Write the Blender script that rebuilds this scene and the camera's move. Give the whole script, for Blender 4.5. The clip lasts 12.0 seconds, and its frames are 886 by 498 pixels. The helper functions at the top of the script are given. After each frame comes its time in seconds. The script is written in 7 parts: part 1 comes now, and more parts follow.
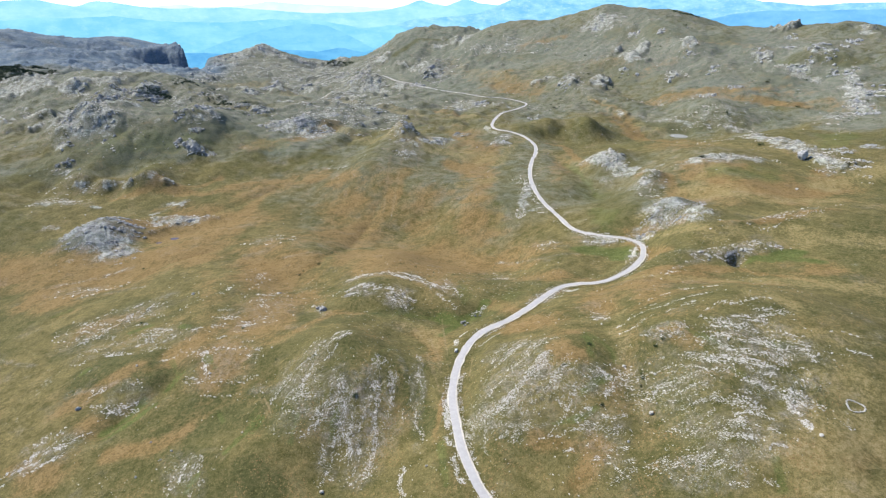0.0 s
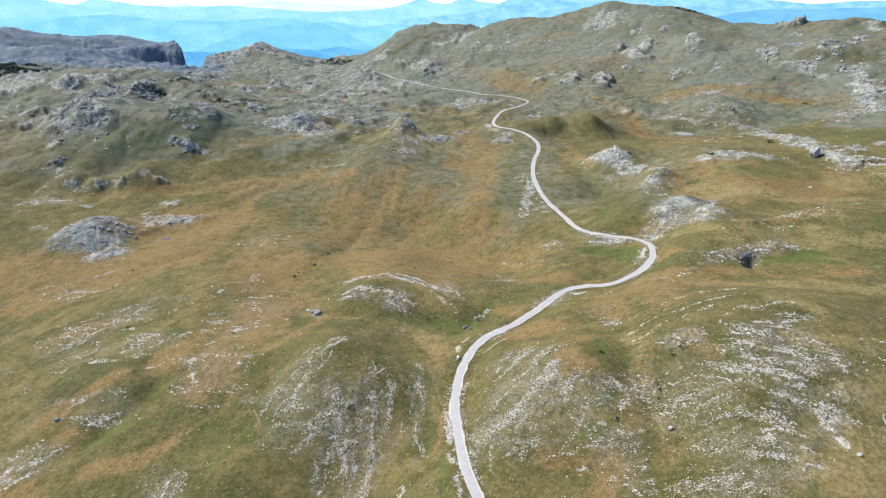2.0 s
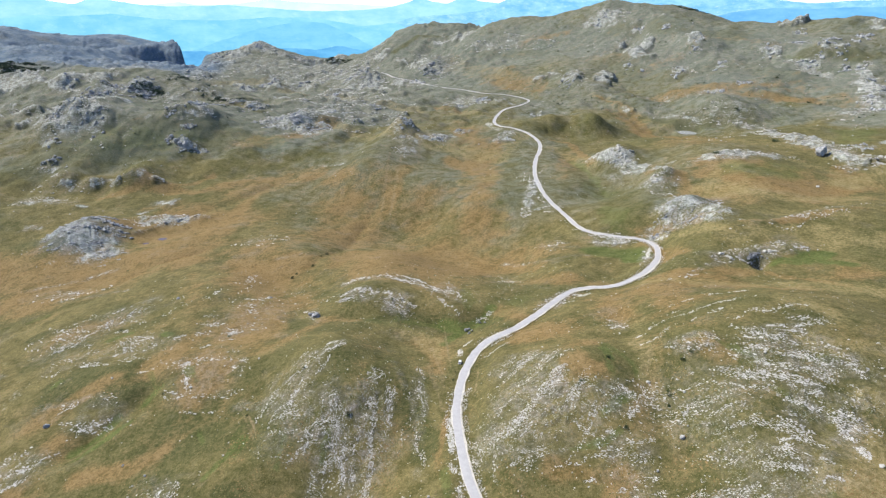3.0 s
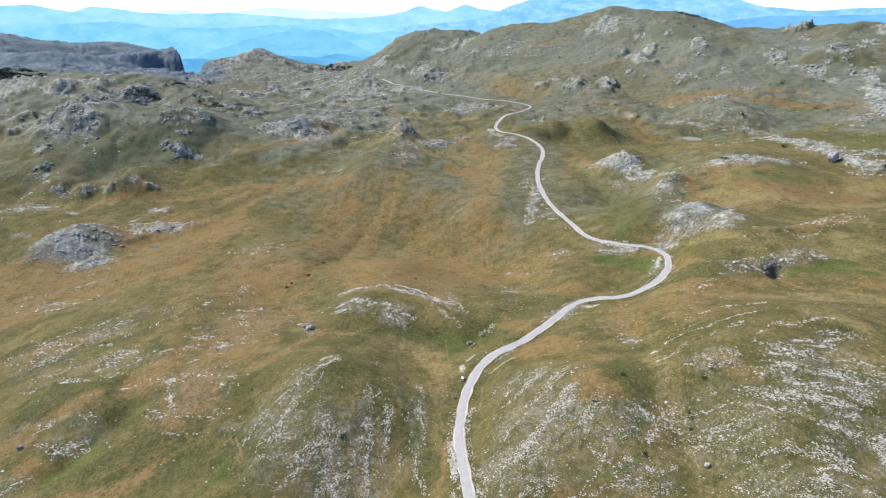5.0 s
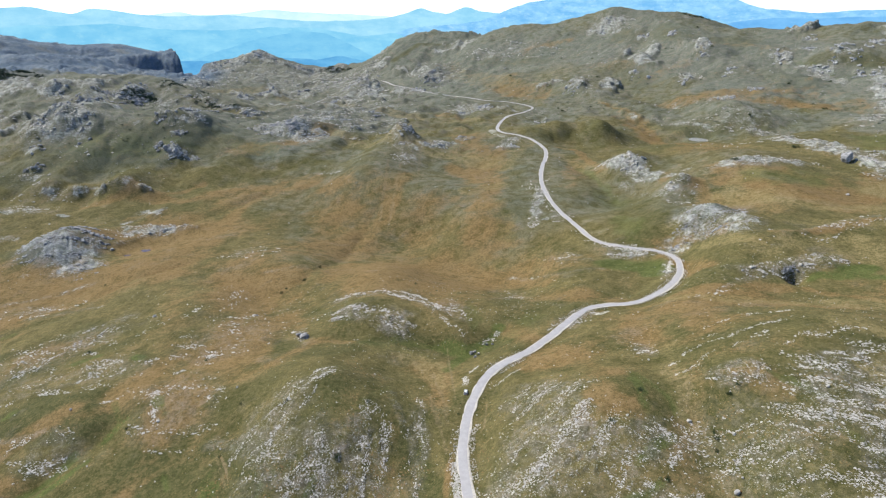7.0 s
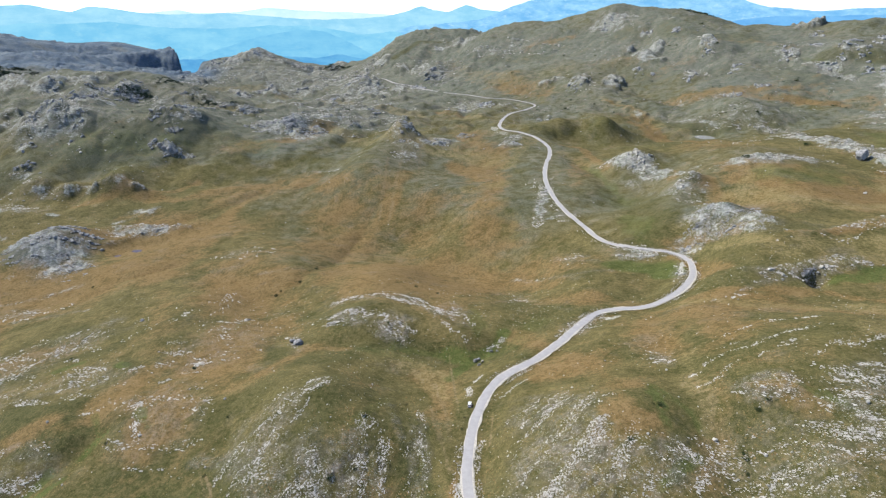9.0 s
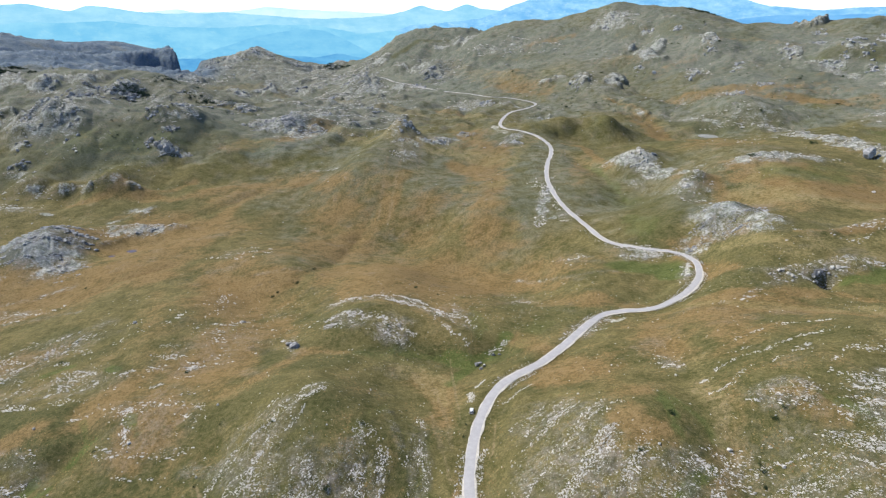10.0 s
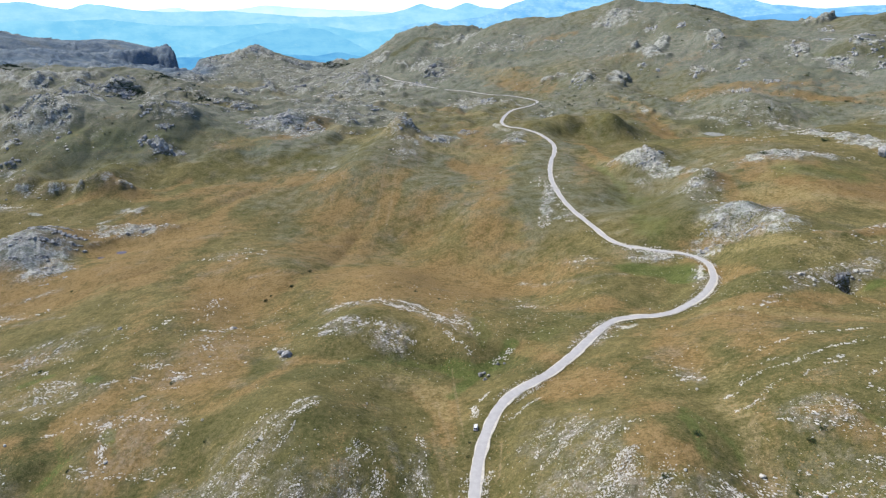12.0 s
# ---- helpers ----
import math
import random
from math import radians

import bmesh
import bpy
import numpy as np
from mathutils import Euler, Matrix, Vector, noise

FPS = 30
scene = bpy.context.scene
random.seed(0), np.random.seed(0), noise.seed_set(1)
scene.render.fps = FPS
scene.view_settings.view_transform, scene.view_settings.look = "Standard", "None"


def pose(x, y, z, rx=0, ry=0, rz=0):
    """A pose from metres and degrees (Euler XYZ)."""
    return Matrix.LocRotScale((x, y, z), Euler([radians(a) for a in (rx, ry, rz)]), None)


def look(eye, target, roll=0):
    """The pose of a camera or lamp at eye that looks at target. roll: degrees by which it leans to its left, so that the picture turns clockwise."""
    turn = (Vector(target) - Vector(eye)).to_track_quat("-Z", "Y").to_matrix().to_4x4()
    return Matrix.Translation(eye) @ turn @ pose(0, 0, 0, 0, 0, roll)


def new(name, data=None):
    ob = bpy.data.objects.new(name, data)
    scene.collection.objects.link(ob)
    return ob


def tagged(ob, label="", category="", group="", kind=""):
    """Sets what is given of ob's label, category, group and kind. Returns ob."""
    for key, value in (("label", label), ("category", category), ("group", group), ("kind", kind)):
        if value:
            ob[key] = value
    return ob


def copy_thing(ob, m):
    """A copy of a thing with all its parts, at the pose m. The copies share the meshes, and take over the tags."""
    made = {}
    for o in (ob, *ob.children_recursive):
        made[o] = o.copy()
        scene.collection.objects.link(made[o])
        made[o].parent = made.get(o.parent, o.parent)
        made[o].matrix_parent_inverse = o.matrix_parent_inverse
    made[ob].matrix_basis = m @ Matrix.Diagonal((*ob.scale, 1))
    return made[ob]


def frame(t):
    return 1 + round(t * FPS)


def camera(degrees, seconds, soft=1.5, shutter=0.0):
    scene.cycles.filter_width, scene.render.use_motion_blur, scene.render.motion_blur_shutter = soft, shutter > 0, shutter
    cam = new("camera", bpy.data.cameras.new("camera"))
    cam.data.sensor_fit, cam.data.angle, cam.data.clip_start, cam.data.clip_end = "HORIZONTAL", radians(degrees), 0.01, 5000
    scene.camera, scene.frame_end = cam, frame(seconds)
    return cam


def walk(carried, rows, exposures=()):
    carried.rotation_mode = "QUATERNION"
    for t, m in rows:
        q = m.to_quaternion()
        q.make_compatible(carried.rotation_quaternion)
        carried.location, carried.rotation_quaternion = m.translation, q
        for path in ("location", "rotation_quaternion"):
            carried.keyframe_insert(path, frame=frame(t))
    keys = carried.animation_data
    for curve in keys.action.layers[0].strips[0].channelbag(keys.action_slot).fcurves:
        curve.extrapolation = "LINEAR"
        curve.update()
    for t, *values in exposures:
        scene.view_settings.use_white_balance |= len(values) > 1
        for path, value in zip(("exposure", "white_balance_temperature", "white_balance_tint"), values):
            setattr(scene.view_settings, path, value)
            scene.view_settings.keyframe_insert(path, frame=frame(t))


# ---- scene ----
# ---- camera and its flight ----
cam = camera(72.97, 12.0, soft=1.3)
FLIGHT = [
    (0, 0.09, 0.16, 207.05, 67.455, 0.028),
    (0.5, -0.19, 5.17, 205.11, 67.453, 0.014),
    (1, -0.39, 10.38, 203.21, 67.466, 0.005),
    (1.5, -0.58, 15.57, 201.35, 67.439, 0.014),
    (2, -0.89, 20.82, 199.48, 67.416, 0.003),
    (2.5, -1.34, 26.00, 197.69, 67.410, -0.012),
    (3, -1.74, 30.97, 195.85, 67.411, -0.007),
    (5, -2.46, 50.77, 188.50, 68.143, -0.003),
    (5.5, -2.66, 55.80, 186.78, 68.435, -0.000),
    (6, -2.83, 60.64, 185.07, 68.437, 0.017),
    (6.5, -3.11, 65.51, 183.22, 68.428, 0.017),
    (7, -3.34, 70.51, 181.35, 68.419, 0.026),
    (9, -4.29, 90.35, 174.82, 68.347, 0.062),
    (9.5, -4.55, 95.34, 172.99, 68.329, 0.050),
    (10, -4.77, 100.23, 171.32, 68.321, 0.038),
    (10.5, -4.92, 105.11, 169.67, 68.317, 0.031),
    (11, -5.11, 110.03, 168.25, 68.303, 0.030),
    (11.5, -5.14, 114.95, 166.73, 68.308, 0.041),
    (12, -5.53, 119.81, 165.44, 68.265, 0.039),
]
walk(cam, [(t, pose(x, y, z, rx, 0, rz)) for t, x, y, z, rx, rz in FLIGHT],
     exposures=[(0.0, 0.61), (3.0, 0.60), (5.0, 0.48), (6.0, 0.37), (9.0, 0.35), (12.0, 0.40)])

# ---- sky, sun and exposure ----
SUN_AZ, SUN_EL = radians(-60), radians(46)      # azimuth from +y, negative to the west side
world = bpy.data.worlds.new("sky")
scene.world = world
world.use_nodes = True
wn = world.node_tree
sky = wn.nodes.new("ShaderNodeTexSky")
sky.sky_type = "NISHITA"
sky.sun_disc = False
sky.sun_elevation, sky.sun_rotation = SUN_EL, SUN_AZ
sky.altitude = 1800
sky.air_density, sky.dust_density, sky.ozone_density = 0.8, 0.0, 3.0
wn.links.new(sky.outputs[0], wn.nodes["Background"].inputs[0])
wn.nodes["Background"].inputs[1].default_value = 0.15
sun = new("sun", bpy.data.lights.new("sun", "SUN"))
sun.data.energy, sun.data.angle, sun.data.color = 4.6, radians(0.5), (1.0, 0.95, 0.87)
sun_way = Vector((math.sin(SUN_AZ) * math.cos(SUN_EL), math.cos(SUN_AZ) * math.cos(SUN_EL), math.sin(SUN_EL)))
sun.matrix_world = look(sun_way * 500, (0, 0, 0))


# ---- node helpers ----
def srgb(r, g, b):
    return tuple((c / 255 / 12.92) if c < 11 else ((c / 255 + 0.055) / 1.055) ** 2.4 for c in (r, g, b)) + (1.0,)


class Nodes:
    """A small wrapper that makes node materials short to write."""

    def __init__(self, name):
        self.mat = bpy.data.materials.new(name)
        self.mat.use_nodes = True
        self.tree = self.mat.node_tree
        self.bsdf = self.tree.nodes["Principled BSDF"]
        self.where = self.tree.nodes.new("ShaderNodeNewGeometry").outputs["Position"]

    def put(self, socket, value):
        if hasattr(value, "is_output"):
            self.tree.links.new(value, socket)
        else:
            socket.default_value = value

    def noise(self, scale, detail=3.0, rough=0.55, stretch=None, turn=0.0, warp=0.0):
        n = self.tree.nodes.new("ShaderNodeTexNoise")
        vec = self.where
        if stretch:
            m = self.tree.nodes.new("ShaderNodeMapping")
            m.inputs["Rotation"].default_value = (0, 0, radians(turn))
            m.inputs["Scale"].default_value = stretch
            self.put(m.inputs["Vector"], vec)
            vec = m.outputs[0]
        self.put(n.inputs["Vector"], vec)
        n.inputs["Scale"].default_value, n.inputs["Detail"].default_value = scale, detail
        n.inputs["Roughness"].default_value, n.inputs["Distortion"].default_value = rough, warp
        return n.outputs["Fac"]

    def streaks(self, scale, turn, long, detail=5.0, rough=0.65):
        """Noise drawn out along one direction of the compass."""
        n, m = self.tree.nodes.new("ShaderNodeTexNoise"), self.tree.nodes.new("ShaderNodeMapping")
        m.vector_type = "TEXTURE"
        m.inputs["Rotation"].default_value = (0, 0, radians(turn))
        m.inputs["Scale"].default_value = (long, 1.0, 1.0)
        self.put(m.inputs["Vector"], self.where)
        self.put(n.inputs["Vector"], m.outputs[0])
        n.inputs["Scale"].default_value, n.inputs["Detail"].default_value, n.inputs["Roughness"].default_value = scale, detail, rough
        return n.outputs["Fac"]

    def spots(self, scale, randomness=1.0):
        n = self.tree.nodes.new("ShaderNodeTexVoronoi")
        self.put(n.inputs["Vector"], self.where)
        n.inputs["Scale"].default_value, n.inputs["Randomness"].default_value = scale, randomness
        return n.outputs["Distance"], n.outputs["Color"]

    def attr(self, name):
        n = self.tree.nodes.new("ShaderNodeAttribute")
        n.attribute_name = name
        return n.outputs["Fac"]

    def ramp(self, fac, lo, hi, a=0.0, b=1.0):
        n = self.tree.nodes.new("ShaderNodeMapRange")
        n.interpolation_type = "SMOOTHSTEP"
        self.put(n.inputs["Value"], fac)
        for key, v in (("From Min", lo), ("From Max", hi), ("To Min", a), ("To Max", b)):
            n.inputs[key].default_value = v
        return n.outputs[0]

    def calc(self, op, a, b=0.0):
        n = self.tree.nodes.new("ShaderNodeMath")
        n.operation = op
        self.put(n.inputs[0], a)
        self.put(n.inputs[1], b)
        return n.outputs[0]

    def mix(self, fac, a, b, kind="MIX"):
        n = self.tree.nodes.new("ShaderNodeMix")
        n.data_type, n.blend_type = "RGBA", kind
        self.put(n.inputs["Factor"], fac)
        self.put(n.inputs[6], a if hasattr(a, "is_output") or len(a) == 4 else (*a, 1.0))
        self.put(n.inputs[7], b if hasattr(b, "is_output") or len(b) == 4 else (*b, 1.0))
        return n.outputs[2]

    def bump(self, height, strength, distance):
        n = self.tree.nodes.new("ShaderNodeBump")
        self.put(n.inputs["Height"], height)
        n.inputs["Strength"].default_value, n.inputs["Distance"].default_value = strength, distance
        self.put(self.bsdf.inputs["Normal"], n.outputs[0])

    def done(self, colour, rough=0.9, metal=0.0, spec=0.25):
        self.put(self.bsdf.inputs["Base Color"], colour if hasattr(colour, "is_output") or len(colour) == 4 else (*colour, 1.0))
        self.put(self.bsdf.inputs["Roughness"], rough)
        self.put(self.bsdf.inputs["Metallic"], metal)
        self.put(self.bsdf.inputs["Specular IOR Level"], spec)
        return self.mat


# ---- materials ----
def ground_material():
    m = Nodes("meadow")
    big, mid = m.noise(0.012, 4.0), m.noise(0.05, 6.0, 0.65)
    fine, tuft = m.noise(0.45, 6.0, 0.7), m.noise(2.6, 3.0, 0.6)
    dry, lush, stony, worn, gravel = (m.attr(k) for k in ("dry", "lush", "stony", "worn", "gravel"))
    haze_tint, haze_dark_rock = m.attr("haze_tint"), m.attr("haze_dark_rock")
    drawn = m.streaks(0.060, 52, 3.2, 8.0, 0.7)
    rock = m.attr("rock")
    grass = m.mix(m.ramp(mid, 0.35, 0.65), (0.156, 0.130, 0.053), (0.210, 0.168, 0.072))
    grass = m.mix(m.ramp(big, 0.40, 0.62), grass, (0.128, 0.117, 0.046))
    grass = m.mix(m.ramp(fine, 0.45, 0.70, 0.0, 0.6), grass, (0.236, 0.195, 0.096))
    # bluish grey-green over the far grass: haze put into the base colour
    hazed_grass = m.mix(m.ramp(mid, 0.35, 0.65), (0.180, 0.196, 0.176), (0.228, 0.234, 0.212))
    grass = m.mix(m.ramp(m.calc("ADD", haze_tint, m.calc("MULTIPLY", m.calc("SUBTRACT", mid, 0.5), 1.6)), 0.1, 1.0, 0.0, 0.8), grass, hazed_grass)
    dark_grass = m.calc("ADD", m.attr("dark_grass"), m.calc("MULTIPLY", m.calc("SUBTRACT", m.calc("ADD", mid, fine), 1.0), 0.7))
    grass = m.mix(m.ramp(dark_grass, 0.15, 0.95, 0.0, 0.9), grass, m.mix(m.ramp(fine, 0.35, 0.65), (0.088, 0.090, 0.036), (0.128, 0.120, 0.050)))
    straw = m.mix(m.ramp(mid, 0.35, 0.7), (0.280, 0.170, 0.070), (0.238, 0.160, 0.074))
    straw = m.mix(m.ramp(fine, 0.35, 0.6, 0.0, 0.6), straw, (0.300, 0.205, 0.102))
    patchy = m.calc("MULTIPLY", m.calc("SUBTRACT", m.calc("ADD", m.calc("ADD", m.calc("MULTIPLY", mid, 0.6), m.calc("MULTIPLY", drawn, 0.6)), m.calc("MULTIPLY", fine, 0.45)), 0.80), 2.2)
    col = m.mix(m.ramp(m.calc("ADD", dry, patchy), 0.05, 0.95, 0.0, 0.92), grass, straw)
    pale_grass = m.calc("ADD", m.attr("pale_grass"), m.calc("MULTIPLY", m.calc("SUBTRACT", m.calc("ADD", mid, fine), 1.0), 0.9))
    col = m.mix(m.ramp(pale_grass, 0.15, 1.0, 0.0, 0.85), col, m.mix(m.ramp(fine, 0.35, 0.65), (0.270, 0.205, 0.092), (0.330, 0.262, 0.130)))
    lushness = m.calc("ADD", lush, m.calc("MULTIPLY", m.calc("SUBTRACT", fine, 0.5), 0.9))
    col = m.mix(m.ramp(lushness, 0.25, 1.0, 0.0, 0.88), col, (0.122, 0.146, 0.045))
    # thin grey soil and scree between the stones
    bare = m.calc("MULTIPLY", stony, m.ramp(m.noise(0.16, 6.0, 0.72), 0.40, 0.60))
    thin = m.calc("ADD", bare, m.ramp(m.noise(0.035, 6.0, 0.7), 0.56, 0.70, 0.0, 0.45))
    scree = m.mix(m.ramp(fine, 0.35, 0.68), (0.205, 0.172, 0.152), (0.300, 0.262, 0.240))
    col = m.mix(m.calc("MULTIPLY", thin, 0.62), col, scree)
    # pale chips of limestone, strewn thickly where the ground is stony
    cluster = m.noise(0.11, 5.0, 0.75)
    for scale, lo, hi in ((1.6, 0.30, 0.16), (0.75, 0.24, 0.14)):
        dist, _ = m.spots(scale)
        chip = m.calc("MULTIPLY", m.ramp(dist, lo, hi), m.ramp(m.calc("ADD", m.calc("MULTIPLY", stony, 0.75), cluster), 0.66, 1.15))
        col = m.mix(m.calc("MULTIPLY", chip, 0.8), col, (0.560, 0.540, 0.500))
    # bare limestone: pale, with dark joints
    open_rock = m.calc("ADD", rock, m.calc("MULTIPLY", m.calc("SUBTRACT", m.calc("ADD", m.noise(0.045, 6.0, 0.7), m.calc("MULTIPLY", fine, 0.6)), 0.8), 3.0))
    lime = m.mix(m.ramp(m.noise(0.13, 6.0, 0.75, stretch=(1.0, 1.0, 2.5)), 0.38, 0.62), (0.24, 0.238, 0.235), (0.60, 0.59, 0.57))
    col = m.mix(m.ramp(open_rock, 0.55, 1.05, 0.0, 0.85), col, lime)
    # blue-grey mixed into the far plateau's base colour, in place of haze
    haze_blue = m.mix(m.ramp(m.noise(0.011, 9.0, 0.75), 0.43, 0.57), (0.085, 0.142, 0.245), (0.205, 0.255, 0.340))
    haze_blue = m.mix(m.ramp(m.noise(0.005, 5.0, 0.6), 0.55, 0.68, 0.0, 0.6), haze_blue, (0.235, 0.230, 0.225))
    col = m.mix(m.calc("MULTIPLY", haze_dark_rock, 0.8), col, haze_blue)
    col = m.mix(m.ramp(m.calc("ADD", worn, m.calc("MULTIPLY", m.calc("SUBTRACT", fine, 0.5), 0.8)), 0.3, 0.9, 0.0, 0.75), col, (0.300, 0.225, 0.135))
    pale = m.mix(m.ramp(fine, 0.3, 0.7), (0.42, 0.38, 0.32), (0.62, 0.59, 0.54))
    col = m.mix(m.ramp(m.calc("ADD", m.calc("MULTIPLY", gravel, 0.8), m.calc("MULTIPLY", m.calc("SUBTRACT", m.noise(0.9, 5.0, 0.75), 0.5), 2.2)), 0.45, 0.75), col, pale)
    # tussocks: small darker and lighter tufts
    col = m.mix(m.ramp(tuft, 0.35, 0.62, 0.75, 0.0), col, m.mix(1.0, col, (0.50, 0.54, 0.46), "MULTIPLY"))
    col = m.mix(m.ramp(fine, 0.55, 0.40, 0.0, 0.5), col, m.mix(1.0, col, (0.58, 0.64, 0.52), "MULTIPLY"))
    clump = m.noise(1.1, 5.0, 0.7)
    col = m.mix(m.ramp(clump, 0.50, 0.36, 0.0, 0.7), col, m.mix(1.0, col, (0.52, 0.57, 0.46), "MULTIPLY"))
    col = m.mix(m.ramp(clump, 0.56, 0.70, 0.0, 0.5), col, m.mix(1.0, col, (1.30, 1.26, 1.20), "MULTIPLY"))
    blotch = m.noise(0.10, 8.0, 0.72)
    col = m.mix(m.ramp(blotch, 0.52, 0.38, 0.0, 0.75), col, m.mix(1.0, col, (0.66, 0.70, 0.60), "MULTIPLY"))
    col = m.mix(m.ramp(blotch, 0.55, 0.70, 0.0, 0.6), col, m.mix(1.0, col, (1.25, 1.22, 1.18), "MULTIPLY"))
    m.bump(m.calc("ADD", fine, m.calc("MULTIPLY", tuft, 0.5)), 0.7, 0.6)
    return m.done(col, 0.95, 0.0, 0.1)


def limestone_material(name, light=(0.66, 0.63, 0.57), dark=(0.40, 0.38, 0.34)):
    m = Nodes(name)
    n, f = m.noise(0.5, 5.0, 0.65), m.noise(3.5, 4.0, 0.7)
    col = m.mix(m.ramp(n, 0.35, 0.66), dark, light)
    col = m.mix(m.ramp(f, 0.60, 0.78, 0.0, 0.35), col, (0.20, 0.195, 0.18))
    rnd = m.tree.nodes.new("ShaderNodeNewGeometry").outputs["Random Per Island"]
    col = m.mix(m.ramp(rnd, 0.0, 1.0, 0.0, 0.55), col, m.mix(1.0, col, (0.66, 0.66, 0.66), "MULTIPLY"))
    m.bump(f, 0.7, 0.25)
    return m.done(col, 0.9, 0.0, 0.2)


def road_material():
    m = Nodes("pale_asphalt")
    n, f = m.noise(0.35, 4.0, 0.6), m.noise(5.0, 3.0, 0.7)
    col = m.mix(m.ramp(n, 0.3, 0.7), (0.385, 0.374, 0.374), (0.455, 0.442, 0.442))
    col = m.mix(m.ramp(f, 0.3, 0.7, 0.0, 0.35), col, (0.30, 0.285, 0.27))
    m.bump(f, 0.3, 0.04)
    return m.done(col, 0.85, 0.0, 0.3)


def gravel_material():
    m = Nodes("pale_gravel")
    n, f = m.noise(0.9, 4.0, 0.65), m.noise(6.0, 3.0, 0.7)
    col = m.mix(m.ramp(n, 0.3, 0.7), (0.50, 0.46, 0.39), (0.68, 0.645, 0.575))
    col = m.mix(m.ramp(f, 0.4, 0.7, 0.0, 0.35), col, (0.30, 0.27, 0.22))
    m.bump(f, 0.6, 0.1)
    return m.done(col, 0.95, 0.0, 0.15)


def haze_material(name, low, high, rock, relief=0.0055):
    """Distant ranges, as if seen through kilometres of blue air: the haze is put into their glowing colour."""
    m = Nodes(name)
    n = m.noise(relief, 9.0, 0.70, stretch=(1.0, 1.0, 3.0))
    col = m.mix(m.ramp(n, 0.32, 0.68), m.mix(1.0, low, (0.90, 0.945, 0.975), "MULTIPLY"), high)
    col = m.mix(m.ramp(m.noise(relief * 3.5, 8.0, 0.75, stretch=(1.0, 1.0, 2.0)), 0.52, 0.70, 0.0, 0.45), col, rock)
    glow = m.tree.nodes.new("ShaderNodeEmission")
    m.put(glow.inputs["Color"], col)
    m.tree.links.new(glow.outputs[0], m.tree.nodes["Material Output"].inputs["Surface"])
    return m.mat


MEADOW = ground_material()
LIMESTONE = limestone_material("limestone")
GREY_ROCK = limestone_material("dark_grey_limestone", (0.47, 0.465, 0.455), (0.20, 0.20, 0.20))
# limestone toned down for the far slopes: haze put into its colour
HAZED_ROCK = limestone_material("hazed_limestone", (0.50, 0.495, 0.48), (0.29, 0.288, 0.28))
ROAD = road_material()
GRAVEL = gravel_material()


# ---- mesh helpers ----
def mesh_of(name, verts, faces, material, smooth=False):
    me = bpy.data.meshes.new(name)
    verts, faces = np.asarray(verts, np.float32), np.asarray(faces, np.int32)
    me.vertices.add(len(verts))
    me.vertices.foreach_set("co", verts.ravel())
    k = faces.shape[1]
    me.loops.add(faces.size)
    me.loops.foreach_set("vertex_index", faces.ravel())
    me.polygons.add(len(faces))
    me.polygons.foreach_set("loop_start", np.arange(0, faces.size, k, dtype=np.int32))
    me.polygons.foreach_set("use_smooth", np.full(len(faces), smooth))
    me.materials.append(material)
    me.update(calc_edges=True)
    me.validate()
    return me


def part(name, bm, material, parent, label=""):
    me = bpy.data.meshes.new(name)
    bm.to_mesh(me)
    bm.free()
    me.materials.append(material)
    ob = new(name, me)
    ob.parent = parent
    return tagged(ob, label)


# ---- noise ----
def lattice(ix, iy, seed):
    h = (ix.astype(np.int64) * 374761393 + iy.astype(np.int64) * 668265263 + seed * 974711987) & 0xFFFFFFFF
    h = ((h ^ (h >> 13)) * 1274126177) & 0xFFFFFFFF
    return ((h ^ (h >> 16)) & 0xFFFF) / 65535.0


def vnoise(x, y, seed):
    ix, iy = np.floor(x), np.floor(y)
    fx, fy = x - ix, y - iy
    ux, uy = fx * fx * fx * (fx * (fx * 6 - 15) + 10), fy * fy * fy * (fy * (fy * 6 - 15) + 10)
    a, b = lattice(ix, iy, seed), lattice(ix + 1, iy, seed)
    c, d = lattice(ix, iy + 1, seed), lattice(ix + 1, iy + 1, seed)
    return (a + (b - a) * ux) * (1 - uy) + (c + (d - c) * ux) * uy


def fbm(x, y, wave, octaves=4, seed=0, gain=0.5):
    """Smooth noise about -1 to 1; wave is the longest wavelength in metres."""
    x, y = np.asarray(x, float), np.asarray(y, float)
    total, amp, norm, f = np.zeros(x.shape), 1.0, 0.0, 1.0 / wave
    for k in range(octaves):
        c, s = math.cos(1.1 * k), math.sin(1.1 * k)
        total += amp * (2 * vnoise((x * c - y * s) * f + 17.3 * k, (x * s + y * c) * f - 9.1 * k, seed + k) - 1)
        norm, amp, f = norm + amp, amp * gain, f * 2.03
    return total / norm * 1.6


def step(lo, hi, v):
    t = np.clip((v - lo) / (hi - lo), 0, 1)
    return t * t * (3 - 2 * t)


# ---- the lie of the land ----
HILLS, PATCHES, FOLDS, STROKES = [], [], [], []


def hill(x, y, rx, ry, turn, height):
    """A rounded rise, or a hollow where the height is negative."""
    HILLS.append((x, y, rx, ry, radians(turn), height))


def patch(kind, x, y, rx, ry, turn, strength, beds=0):
    """A patch of vegetation, of stony ground or of haze tint, with a ragged edge; beds: the direction of the rock's
    strata.
    """
    PATCHES.append((kind, x, y, rx, ry, radians(turn), strength, radians(beds)))


def fold(height, width, *way):
    """A crest along a line, or a gully where the height is negative; width: its half width in metres."""
    FOLDS.append((height, width, np.array(way, float)))


